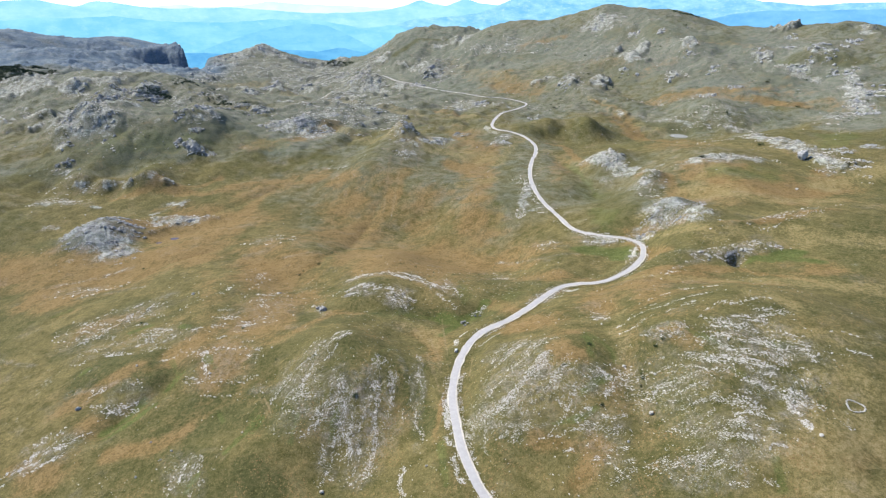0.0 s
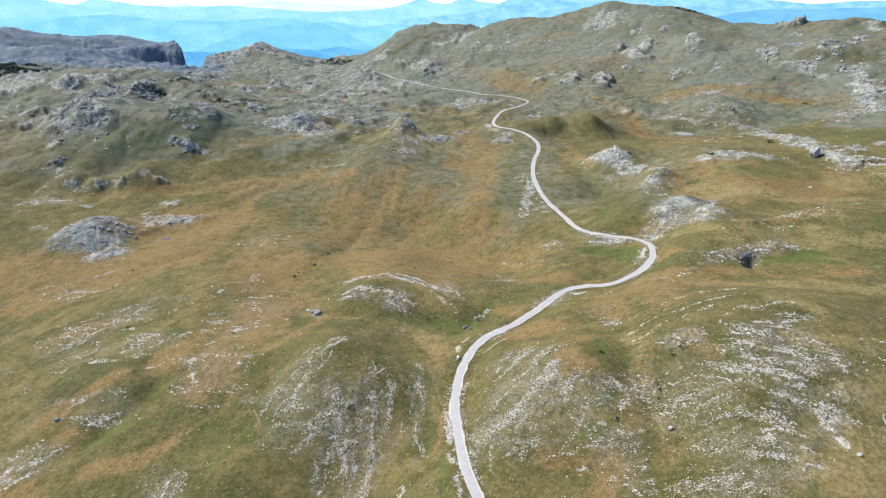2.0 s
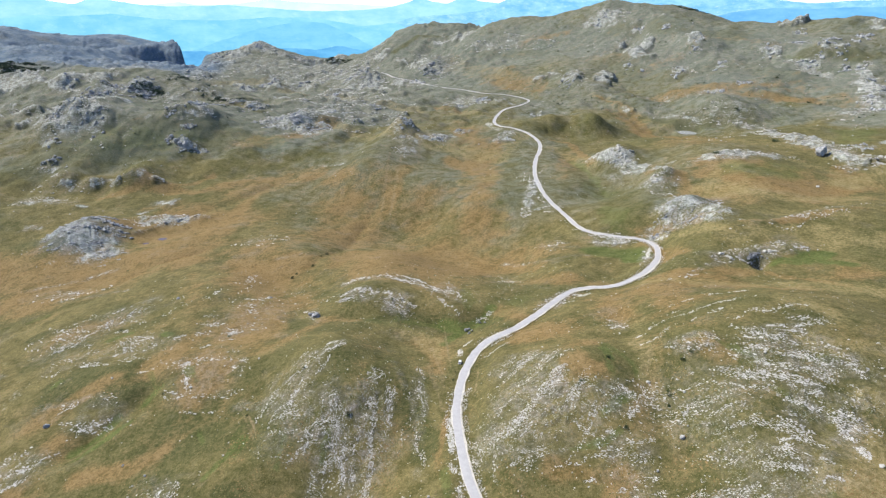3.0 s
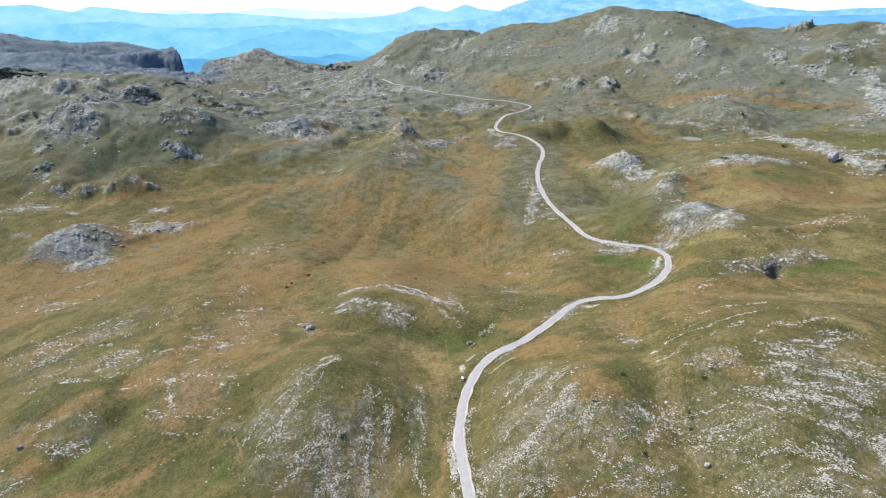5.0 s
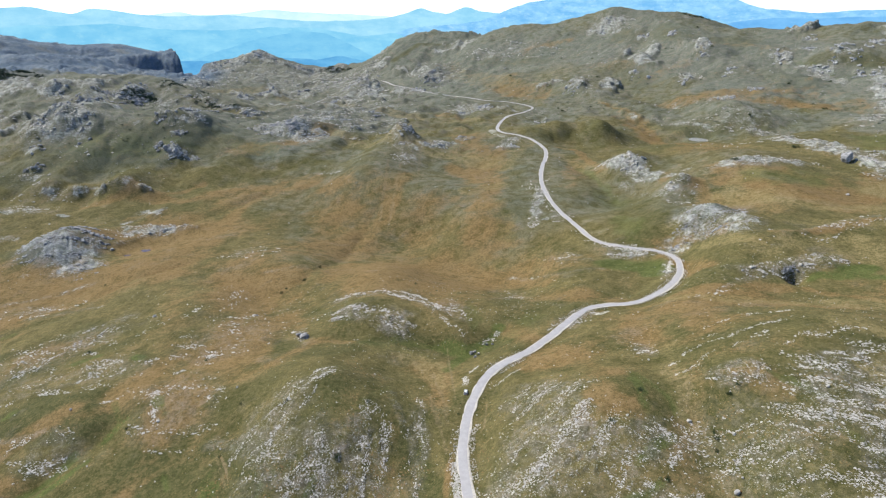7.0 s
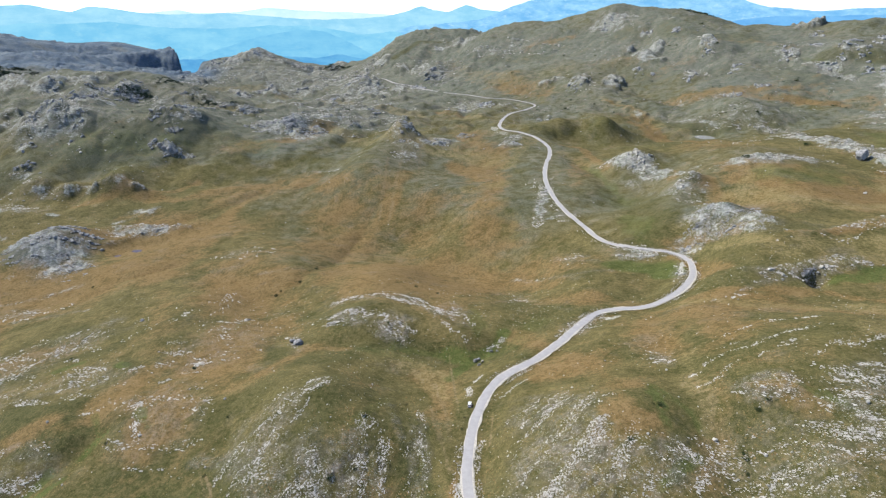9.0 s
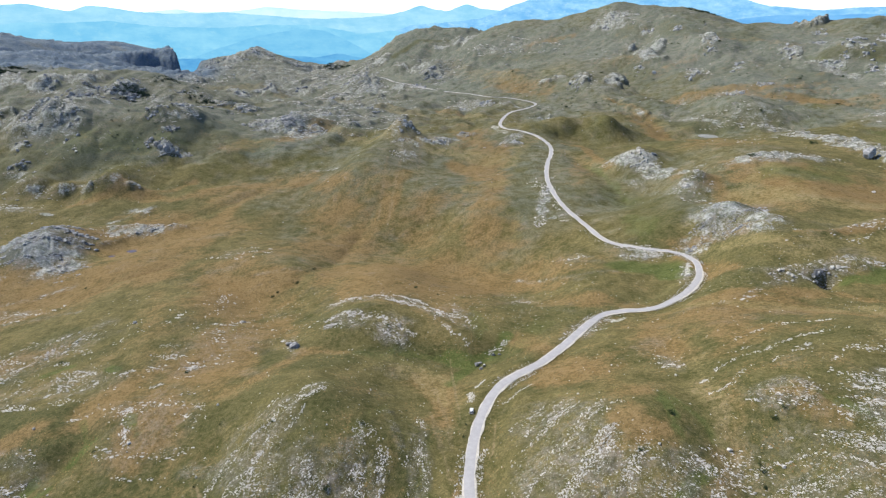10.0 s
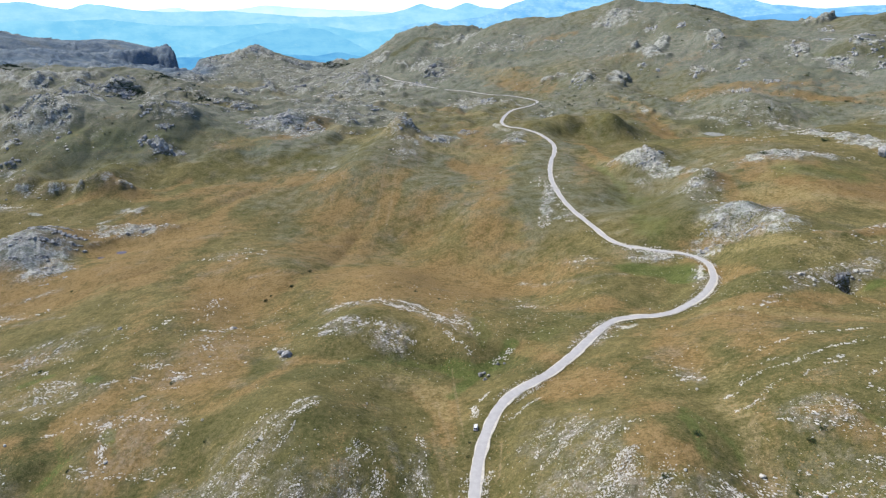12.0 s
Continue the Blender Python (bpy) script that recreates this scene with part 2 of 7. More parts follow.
def stroke(kind, width, strength, *way):
    """A band of vegetation, soil or stones along a line."""
    STROKES.append((kind, width, strength, np.array(way, float)))


hill(856, 2403, 1335, 607, 90, 151.1)
hill(-2421, 3740, 1335, 607, 90, 159.3)
hill(121, 987, 489, 222, 45, -42.9)
hill(151, 262, 75, 75, 0, 40.4)
hill(-755, 1400, 297, 135, 135, 69.5)
hill(132, 2350, 297, 135, 135, 74.5)
hill(-1827, 3036, 489, 222, 45, -102.0)
hill(-231, 1906, 489, 222, 135, -65.0)
hill(550, 2050, 178, 81, 90, 45.5)
hill(-500, 300, 297, 135, 90, -60.1)
hill(1102, 1650, 178, 81, 45, 38.1)
hill(-2541, 3685, 489, 222, 45, 84.1)
hill(-2103, 3850, 489, 222, 0, 107.4)
hill(-2291, 3795, 489, 222, 45, 98.7)
hill(-161, 2450, 178, 81, 90, 43.2)
hill(6, 604, 111, 51, 135, -30.2)
hill(612, 1098, 200, 200, 0, -25.5)
hill(-436, 2650, 178, 81, 135, -39.1)
hill(-847, 3355, 330, 330, 0, 72.1)
hill(-150, 100, 178, 81, 135, -36.0)
hill(132, 2350, 178, 81, 45, -39.0)
hill(698, 1970, 178, 81, 45, 35.0)
hill(-85, 313, 32, 32, 0, 4.1)
hill(-537, 1005, 111, 51, 0, 20.9)
hill(990, 2342, 297, 135, 135, -38.1)
hill(132, 589, 178, 81, 45, -6.9)
hill(-2421, 3740, 489, 222, 45, 92.1)
hill(-365, 801, 178, 81, 135, -14.1)
hill(-573, 1660, 178, 81, 135, -26.1)
hill(37, 251, 47, 22, 45, 8.4)
hill(600, 300, 297, 135, 45, 26.7)
hill(-7, 980, 111, 51, 45, 16.5)
hill(-1049, 2588, 178, 81, 135, -32.7)
hill(-1683, 3916, 297, 135, 0, 36.3)
hill(190, 342, 32, 32, 0, 7.3)
hill(-1582, 3250, 297, 135, 45, -48.9)
hill(829, 1456, 297, 135, 135, 38.5)
hill(452, 2080, 178, 81, 45, 23.6)
hill(-150, -150, 178, 81, 135, -17.9)
hill(-524, 825, 71, 32, 0, -15.6)
hill(310, 707, 111, 51, 90, 17.2)
hill(-847, 3355, 200, 200, 0, 57.6)
hill(-56, 430, 47, 22, 90, 7.9)
hill(-633, 1987, 297, 135, 45, -35.2)
hill(121, 987, 111, 51, 90, 14.9)
hill(-20, 789, 71, 32, 135, 8.5)
hill(-405, 1028, 71, 32, 45, 8.5)
hill(193, 456, 47, 22, 45, 10.2)
hill(-691, 1235, 111, 51, 0, -12.0)
hill(-2541, 3685, 297, 135, 90, 55.1)
hill(-1314, 1900, 178, 81, 45, 28.8)
hill(198, 1093, 71, 32, 45, 16.7)
hill(-62, 329, 47, 22, 90, 3.6)
hill(-1079, 1780, 120, 120, 0, -25.8)
hill(553, 1253, 75, 75, 0, 14.9)
hill(16, 390, 47, 22, 45, -5.8)
hill(200, 100, 71, 32, 135, 9.5)
hill(321, 496, 71, 32, 0, 6.9)
hill(132, 449, 47, 22, 45, -7.4)
hill(1800, 1200, 330, 330, 0, 45.9)
hill(-181, 454, 47, 22, 90, 5.6)
hill(-98, 858, 71, 32, 90, 13.0)
hill(497, 2562, 297, 135, 135, -31.2)
hill(-302, 2049, 178, 81, 135, 23.4)
hill(-673, 990, 111, 51, 90, -12.0)
hill(187, 707, 47, 22, 45, -10.4)
hill(228, 571, 47, 22, 45, -9.3)
hill(-27, 251, 47, 22, 45, -6.1)
hill(-1917, 3905, 297, 135, 90, 64.8)
hill(-965, 1450, 111, 51, 45, 8.6)
hill(-589, 1380, 111, 51, 135, 11.0)
hill(-537, 1005, 75, 75, 0, 18.2)
hill(102, 260, 47, 22, 90, -12.4)
hill(-79, 266, 47, 22, 45, 9.0)
hill(-155, 338, 47, 22, 0, 7.0)
hill(-500, 300, 75, 75, 0, 23.2)
hill(481, 991, 111, 51, 0, -15.3)
hill(300, -150, 120, 120, 0, 11.2)
hill(119, 2130, 178, 81, 45, 17.9)
hill(61, 506, 47, 22, 90, -5.5)
hill(-2541, 3685, 489, 222, 90, 83.9)
hill(13, 2989, 297, 135, 90, 44.1)
hill(-142, 500, 47, 22, 135, -10.4)
hill(250, 1026, 71, 32, 0, -14.6)
hill(-139, 725, 111, 51, 135, -9.1)
hill(-803, 1202, 111, 51, 90, 9.4)
hill(-847, 3355, 297, 135, 0, 45.0)
hill(-477, 1580, 75, 75, 0, -24.2)
hill(185, 223, 47, 22, 135, -5.6)
hill(-150, 100, 71, 32, 135, 14.6)
hill(284, 1864, 178, 81, 0, -15.2)
hill(1117, 2135, 178, 81, 45, -21.9)
hill(-45, 549, 47, 22, 90, 5.7)
hill(104, 513, 47, 22, 90, 8.0)
hill(241, 529, 47, 22, 45, 8.2)
hill(70, 295, 47, 22, 0, 6.6)
hill(-67, 987, 71, 32, 90, 10.9)
hill(-393, 3050, 297, 135, 0, -25.4)
hill(38, 686, 47, 22, 45, 4.9)
hill(-524, 825, 71, 32, 45, -10.5)
hill(-338, 545, 32, 32, 0, -7.9)
hill(396, 591, 71, 32, 0, -3.6)
hill(-139, 564, 47, 22, 135, 4.7)
hill(0, 0, 75, 75, 0, 8.6)
hill(-900, 0, 489, 222, 90, -20.8)
hill(-31, 696, 47, 22, 45, -7.0)
hill(-1683, 3916, 297, 135, 135, 41.2)
hill(900, 0, 489, 222, 45, 21.5)
hill(298, 397, 71, 32, 45, 6.3)
hill(-615, 1278, 111, 51, 135, -19.5)
hill(-359, 1200, 178, 81, 0, -3.3)
hill(-847, 3355, 297, 135, 45, 43.2)
hill(-700, 1600, 111, 51, 0, -22.8)
hill(-101, 580, 47, 22, 90, -5.7)
hill(194, 1417, 111, 51, 90, -10.5)
hill(5, 1340, 111, 51, 45, -9.5)
hill(-386, 1752, 178, 81, 90, -15.1)
hill(466, 1458, 111, 51, 90, -7.7)
hill(-278, 879, 71, 32, 0, -7.0)
hill(101, 238, 47, 22, 135, 6.4)
hill(1117, 2135, 297, 135, 135, -38.9)
hill(-318, 658, 47, 22, 45, -5.5)
hill(733, 1313, 111, 51, 90, -9.7)
hill(417, 1051, 71, 32, 90, -8.7)
hill(223, 803, 71, 32, 90, -5.3)
hill(-1683, 3916, 297, 135, 45, 42.8)
hill(829, 1456, 111, 51, 135, -11.1)
hill(503, 1682, 111, 51, 90, -17.5)
hill(565, 1671, 111, 51, 45, 17.8)
hill(189, 510, 47, 22, 135, -5.0)
hill(1800, 1200, 816, 371, 90, 72.9)
hill(780, 1931, 178, 81, 45, 11.6)
hill(893, 1602, 178, 81, 135, 15.3)
hill(432, 795, 111, 51, 135, 6.2)
hill(-1800, 2300, 489, 222, 0, -39.0)
hill(-847, 3355, 489, 222, 45, 66.8)
hill(-692, 2750, 178, 81, 90, 7.4)
hill(236, 302, 47, 22, 135, 5.0)
hill(-62, 329, 47, 22, 135, 11.5)
hill(-17, 339, 47, 22, 135, -2.9)
hill(253, 1046, 25, 31, 0, 38.7)
hill(186, 1062, 18, 22, 0, 12.9)
hill(229, 815, 23, 27, 0, 25.9)
hill(232, 581, 17, 21, 0, 21.3)
hill(241, 678, 12, 15, 0, 12.3)
hill(-397, 656, 25, 30, 0, 21.3)
hill(-520, 835, 23, 28, 0, 25.6)
hill(-427, 845, 24, 29, 0, 21.2)
hill(-480, 838, 12, 15, 0, 13.4)
hill(-68, 1002, 19, 23, 0, 20.5)
hill(-254, 1083, 28, 34, 0, 9.5)
hill(-397, 944, 14, 17, 0, 11.5)
hill(-619, 1295, 23, 27, 0, 24.8)
hill(-687, 1256, 24, 29, 0, 16.1)
hill(-407, 1042, 19, 23, 0, 8.6)
hill(247, 464, 22, 26, 0, 5.3)
hill(485, 1106, 40, 49, 0, 20.6)
hill(347, 733, 36, 43, 0, 6.1)
hill(312, 1470, 30, 37, 0, 9.0)
hill(593, 1528, 28, 33, 0, 11.3)
hill(714, 1417, 27, 32, 0, 10.9)
hill(-246, 1928, 44, 53, 0, 20.1)
hill(-282, 1723, 35, 43, 0, 15.1)
hill(-636, 2005, 24, 29, 0, 16.6)
hill(-539, 2015, 24, 29, 0, 16.4)
hill(-586, 1033, 36, 44, 0, 12.1)
hill(-574, 892, 18, 22, 0, 9.2)
hill(-802, 2782, 49, 60, 0, 30.3)
hill(797, 1322, 35, 42, 0, 15.9)
hill(498, 1982, 35, 42, 0, 21.2)
hill(-45, 2018, 27, 33, 0, 21.0)
hill(173, 1719, 29, 35, 0, 11.9)
hill(754, 1317, 26, 31, 0, 11.8)
hill(-222, 1112, 19, 23, 0, 6.8)
hill(-179, 1615, 23, 28, 0, 12.6)
hill(-739, 1115, 23, 27, 0, 10.4)
hill(232, 436, 4, 5, 0, -7.0)
hill(-1240, 2880, 120, 220, 0, -75.0)
hill(-480, 2700, 130, 150, 0, -48.0)
hill(-380, 2680, 110, 120, 0, -20.0)
hill(1010, 1700, 130, 90, 30, -14.0)
hill(1180, 1700, 130, 90, 30, -16.0)

patch("dry", -344, 576, 138, 60, -2, 1)
patch("dry", -309, 683, 95, 65, 12, 0.9)
patch("dry", -235, 840, 81, 41, 25, 0.8)
patch("dry", -94, 687, 109, 64, 70, 0.9)
patch("dry", -15, 560, 87, 83, -34, 0.9)
patch("dry", 39, 693, 105, 28, 89, 0.8)
patch("dry", 50, 883, 92, 35, 89, 0.9)
patch("dry", -168, 501, 65, 48, 71, 1)
patch("dry", -133, 396, 45, 32, 87, 1)
patch("dry", -146, 338, 32, 20, -57, 0.9)
patch("dry", 62, 352, 27, 19, 37, 0.9)
patch("dry", 67, 278, 17, 11, 82, 0.9)
patch("dry", 176, 399, 65, 25, -14, 0.9)
patch("dry", 141, 359, 33, 27, 11, 0.8)
patch("dry", 110, 390, 44, 17, -84, 0.8)
patch("dry", 326, 601, 72, 50, -38, 1)
patch("dry", 323, 675, 62, 18, -37, 0.8)
patch("dry", 408, 621, 49, 27, 51, 0.9)
patch("dry", 555, 1231, 130, 30, -23, 0.9)
patch("dry", 605, 1139, 121, 25, -48, 0.9)
patch("dry", 160, 1584, 161, 38, -67, 0.8)
patch("dry", 342, 1085, 103, 20, -82, 0.9)
patch("dry", 200, 549, 31, 8, -34, 0.8)
patch("dry", 297, 505, 62, 7, 13, 0.9)
patch("dry", 273, 406, 27, 16, -23, 0.8)
patch("dry", 90, 466, 29, 13, -42, 0.7)
patch("dry", 58, 563, 50, 22, -48, 0.8)
patch("dry", -124, 761, 61, 31, 49, 0.8)
patch("dry", -359, 513, 47, 30, -19, 0.8)
patch("dry", -1, 267, 24, 2, 84, 0.9)
patch("dry", 92, 264, 34, 6, 63, 0.5)
patch("dry", -117, 434, 34, 19, 81, 0.8)
patch("dry", -31, 699, 37, 19, -35, 0.6)
patch("dry", 168, 840, 70, 15, 74, 0.6)
patch("dry", 257, 651, 73, 15, -84, 0.8)
patch("dry", -25, 287, 21, 3, 90, 0.4)
patch("dry", -11, 366, 23, 13, -35, 0.5)
patch("dry", -277, 425, 28, 23, 69, 0.6)
patch("dry", -140, 298, 32, 17, 7, 0.5)
patch("dry", -180, 577, 46, 24, 18, 0.7)
patch("dry", -140, 820, 42, 26, 16, 0.8)
patch("dry", 84, 564, 56, 18, -47, 0.6)
patch("dry", 444, 727, 40, 16, -71, 0.5)
patch("dry", 31, 1033, 74, 27, -86, 0.7)
patch("dry", -49, 966, 33, 15, 45, 0.5)
patch("dry", 421, 1583, 84, 29, -55, 0.4)
patch("dry", 335, 818, 66, 36, 85, 0.6)
patch("dry", 348, 1170, 88, 16, -84, 0.6)
patch("dry", 162, 196, 20, 12, 16, 0.7)
patch("dry", -229, 262, 20, 13, -18, 0.8)
patch("dry", -215, 291, 19, 11, 3, 0.8)
patch("dry", 69, 218, 10, 6, -9, 0.7)
patch("dry", -176, 353, 22, 21, 82, 0.8)
patch("lush", 5, 393, 15, 7, -27, 0.9)
patch("lush", 277, 441, 22, 12, -2, 1)
patch("lush", 357, 649, 54, 24, 24, 0.6)
patch("lush", 162, 506, 21, 16, -58, 0.9)
patch("lush", 77, 253, 13, 3, 36, 0.8)
patch("lush", 81, 288, 25, 4, 79, 0.8)
patch("lush", 62, 663, 84, 15, -89, 0.45)
patch("lush", -12, 286, 39, 4, 90, 0.5)
patch("lush", -37, 390, 25, 9, -9, 0.5)
patch("lush", -187, 294, 17, 4, 47, 1)
patch("lush", -172, 322, 11, 4, 69, 1)
patch("lush", -58, 261, 14, 2, 84, 0.7)
patch("lush", -154, 335, 9, 4, -56, 0.8)
patch("lush", -195, 394, 9, 4, -27, 0.9)
patch("lush", 170, 604, 47, 14, -89, 0.6)
patch("lush", 189, 1044, 33, 14, 6, 0.36)
patch("lush", 184, 721, 71, 18, 85, 0.5)
patch("lush", -105, 266, 17, 3, -84, 0.6)
patch("lush", 309, 1436, 30, 21, -65, 0.3)
patch("lush", 733, 1292, 83, 11, -76, 0.6)
patch("lush", 16, 429, 29, 8, 87, 0.6)
patch("lush", 238, 542, 17, 8, -72, 0.3)
patch("lush", 170, 268, 13, 4, -5, 0.6)
patch("lush", 137, 279, 18, 3, -52, 0.7)
patch("lush", -246, 348, 5, 5, 85, 0.8)
patch("lush", 248, 1020, 43, 14, 20, 0.09)
patch("lush", -292, 963, 67, 43, 6, 0.5)
patch("lush", -476, 940, 97, 30, 4, 0.5)
patch("lush", 534, 816, 106, 30, 56, 0.6)
patch("worn", 1, 360, 45, 1, -87, 0.7)
patch("worn", -7, 321, 40, 1, -84, 0.5)
patch("worn", -63, 796, 137, 3, 88, 0.6)
patch("worn", -77, 785, 119, 3, 90, 0.6)
patch("worn", -37, 870, 170, 4, 90, 0.5)
patch("worn", 98, 281, 28, 3, 65, 0.6)
patch("worn", 60, 492, 12, 8, -38, 0.8)
patch("worn", 65, 472, 8, 5, -62, 0.7)
patch("worn", -101, 279, 20, 1, -61, 0.6)
patch("worn", 113, 301, 17, 3, 68, 0.5)
patch("worn", -97, 556, 31, 6, -8, 0.5)
patch("worn", -155, 540, 48, 2, -11, 0.4)
patch("worn", 290, 626, 61, 5, -34, 0.4)
patch("worn", 312, 583, 51, 9, -25, 0.5)
patch("worn", 31, 797, 28, 8, 41, 0.4)
patch("worn", 42, 739, 20, 7, 8, 0.4)
patch("worn", 41, 859, 24, 8, 19, 0.4)
# fifteen patches: haze put into the grass as a bluish grey tint
patch("haze_tint", 492, 1696, 567, 227, -58, 1)
patch("haze_tint", 713, 1338, 290, 195, 78, 1)
patch("haze_tint", 26, 2077, 618, 265, -66, 1)
patch("haze_tint", -667, 2460, 611, 370, -48, 1)
patch("haze_tint", -1452, 2505, 484, 355, -72, 1)
patch("haze_tint", -527, 1111, 328, 226, -19, 0.9)
patch("haze_tint", -206, 1236, 275, 208, 85, 0.9)
patch("haze_tint", 458, 1118, 241, 110, -33, 0.7)
patch("haze_tint", 246, 1293, 222, 164, -87, 0.7)
patch("haze_tint", -547, 881, 134, 54, -6, 0.6)
patch("haze_tint", -371, 947, 146, 58, 9, 0.6)
patch("haze_tint", 683, 1030, 259, 104, 58, 0.8)
patch("haze_tint", 23, 797, 261, 207, -69, 0.5)
patch("haze_tint", -170, 818, 144, 95, -41, 0.4)
patch("haze_tint", 268, 680, 164, 112, 83, 0.4)
patch("gravel", 103, 428, 10, 4, 34, 1)
patch("gravel", 172, 497, 23, 2, 68, 1)
patch("gravel", 106, 753, 40, 3, 80, 0.7)
patch("gravel", 113, 676, 11, 3, -79, 0.5)
patch("gravel", 2, 260, 16, 1, 86, 1)
patch("gravel", 77, 1059, 30, 7, 89, 0.9)
patch("gravel", 89, 1016, 23, 9, -64, 0.7)
patch("gravel", 161, 550, 19, 4, -44, 0.7)
patch("gravel", 34, 361, 6, 2, 48, 0.6)
patch("gravel", 83, 429, 11, 2, 52, 0.6)
patch("gravel", 90, 426, 8, 2, 51, 0.7)
patch("gravel", 48, 365, 7, 1, 46, 0.4)
patch("gravel", 169, 456, 8, 2, 51, 0.4)
patch("gravel", 118, 990, 29, 6, -65, 0.5)
patch("stony", -346, 524, 36, 16, 1, 0.4, -18)
patch("stony", -144, 333, 33, 22, -53, 0.45, -10)
patch("stony", -212, 381, 40, 18, -3, 0.5, -18)
patch("stony", -204, 312, 21, 13, 11, 0.5, -13)
patch("stony", -143, 415, 35, 27, 56, 0.4, -2)
patch("stony", -281, 405, 46, 19, -51, 0.4, -18)
patch("stony", -78, 265, 14, 13, -23, 0.5, -7)
patch("stony", 125, 259, 45, 28, 11, 0.35, -28)
patch("stony", -599, 2356, 379, 261, -34, 0.5, 9)
patch("stony", -1504, 2520, 699, 258, -61, 0.3, 19)
patch("stony", -1226, 2847, 324, 68, -65, 0.9, -20)
patch("stony", -1230, 2367, 261, 84, -47, 0.3, 8)
patch("stony", 498, 1572, 355, 120, -53, 0.3, -41)
patch("stony", -193, 1304, 223, 126, -85, 0.45, 8)
patch("stony", -549, 1278, 197, 77, 6, 0.35, -6)
patch("stony", -40, 275, 29, 14, 89, 1, 86)
patch("stony", -60, 273, 24, 8, 89, 0.9, 85)
patch("stony", -14, 282, 36, 5, -88, 0.7, -86)
patch("stony", -81, 285, 27, 14, -56, 0.7, 67)
patch("stony", 41, 271, 41, 25, 87, 1, 46)
patch("stony", 30, 245, 17, 14, 25, 0.8, 44)
patch("stony", 71, 252, 16, 13, 63, 0.8, -41)
patch("stony", 122, 289, 11, 10, 21, 1, -31)
patch("stony", 112, 244, 24, 17, 43, 0.6, -1)
patch("stony", 161, 280, 38, 24, 46, 0.7, -22)
patch("stony", 150, 238, 18, 9, 47, 0.8, -32)
patch("stony", -59, 429, 26, 11, -7, 0.9, 7)
patch("stony", -35, 420, 16, 13, -75, 1, -25)
patch("stony", -19, 451, 34, 8, -42, 0.9, -44)
patch("stony", -60, 464, 31, 8, -4, 0.7, -11)
patch("stony", -64, 328, 10, 5, 64, 0.9, 48)
patch("stony", -79, 313, 13, 12, 39, 0.7, 59)
patch("stony", -96, 411, 11, 5, -66, 1, -21)
patch("stony", -145, 389, 8, 5, -45, 0.8, -10)
patch("stony", -391, 634, 64, 29, -38, 1, 9)
patch("stony", -337, 704, 43, 19, 25, 0.8, 5)
patch("stony", -523, 772, 46, 26, -17, 0.6, -6)
patch("stony", -519, 823, 50, 17, -11, 0.45, 5)
patch("stony", -421, 822, 44, 12, 2, 0.4, 5)
patch("stony", 226, 559, 28, 23, -66, 0.9, -57)
patch("stony", 235, 536, 32, 18, -71, 0.7, -70)
patch("stony", 222, 784, 57, 15, -60, 0.9, 2)
patch("stony", 239, 666, 41, 15, 71, 0.6, -34)
patch("stony", 333, 696, 62, 16, -3, 0.8, -11)
patch("stony", 247, 451, 42, 10, 11, 0.9, -9)
patch("stony", 200, 436, 32, 3, 28, 0.5, 1)
patch("stony", 473, 1059, 66, 32, -32, 0.5, -29)
patch("stony", 415, 1047, 16, 7, -24, 0.8, -25)
patch("stony", 455, 779, 147, 20, 89, 0.9, -24)
patch("stony", 452, 700, 55, 20, 69, 0.8, -21)
patch("stony", 300, 511, 71, 6, 19, 0.45, -19)
patch("stony", 741, 1101, 133, 22, 62, 1, -46)
patch("stony", 648, 989, 65, 26, 42, 0.5, -57)
patch("stony", 803, 1330, 100, 60, 17, 0.35, -31)
patch("stony", 481, 1902, 78, 46, -63, 0.8, -48)
patch("stony", 522, 1759, 86, 38, 78, 0.4, -61)
patch("stony", 596, 1519, 48, 26, 79, 0.9, -36)
patch("stony", 303, 1472, 63, 25, -89, 0.9, -53)
patch("stony", 709, 1394, 30, 25, -85, 0.9, -29)
patch("stony", 729, 1261, 64, 16, -75, 0.8, -39)
patch("stony", 527, 1402, 41, 21, -88, 0.7, -55)
patch("stony", -395, 935, 26, 11, -12, 1, 10)
patch("stony", -609, 1265, 33, 29, -6, 1, 17)
patch("stony", -680, 1231, 37, 21, -0, 0.9, 20)
patch("stony", -408, 1032, 40, 12, -20, 0.75, 33)
patch("stony", -254, 1066, 55, 50, -34, 1, 12)
patch("stony", -359, 1200, 68, 30, -80, 0.7, 39)
patch("stony", -224, 1214, 49, 42, 82, 0.8, 15)
patch("stony", -64, 993, 130, 21, -86, 0.6, 28)
patch("stony", -19, 974, 39, 15, 31, 0.9, 33)
patch("stony", -266, 2050, 236, 44, -86, 0.9, -76)
patch("stony", -280, 1688, 462, 68, -86, 0.6, -18)
patch("stony", -629, 1972, 96, 37, -76, 0.9, 25)
patch("stony", -577, 2143, 121, 37, -75, 0.7, 14)
patch("stony", -590, 1004, 138, 47, -41, 0.8, -38)
patch("stony", -562, 865, 24, 9, -3, 0.6, 6)
patch("stony", -743, 1107, 50, 19, -36, 0.8, -7)
patch("stony", -790, 2713, 128, 72, 15, 0.9, 12)
patch("stony", -620, 2734, 143, 68, 32, 0.8, 72)
patch("stony", -324, 958, 38, 24, -68, 0.4, 8)
patch("stony", -209, 1864, 153, 41, -82, 0.9, -3)
patch("stony", -74, 1815, 68, 31, -50, 0.7, -34)
patch("stony", 42, 1379, 63, 47, -75, 0.7, -13)
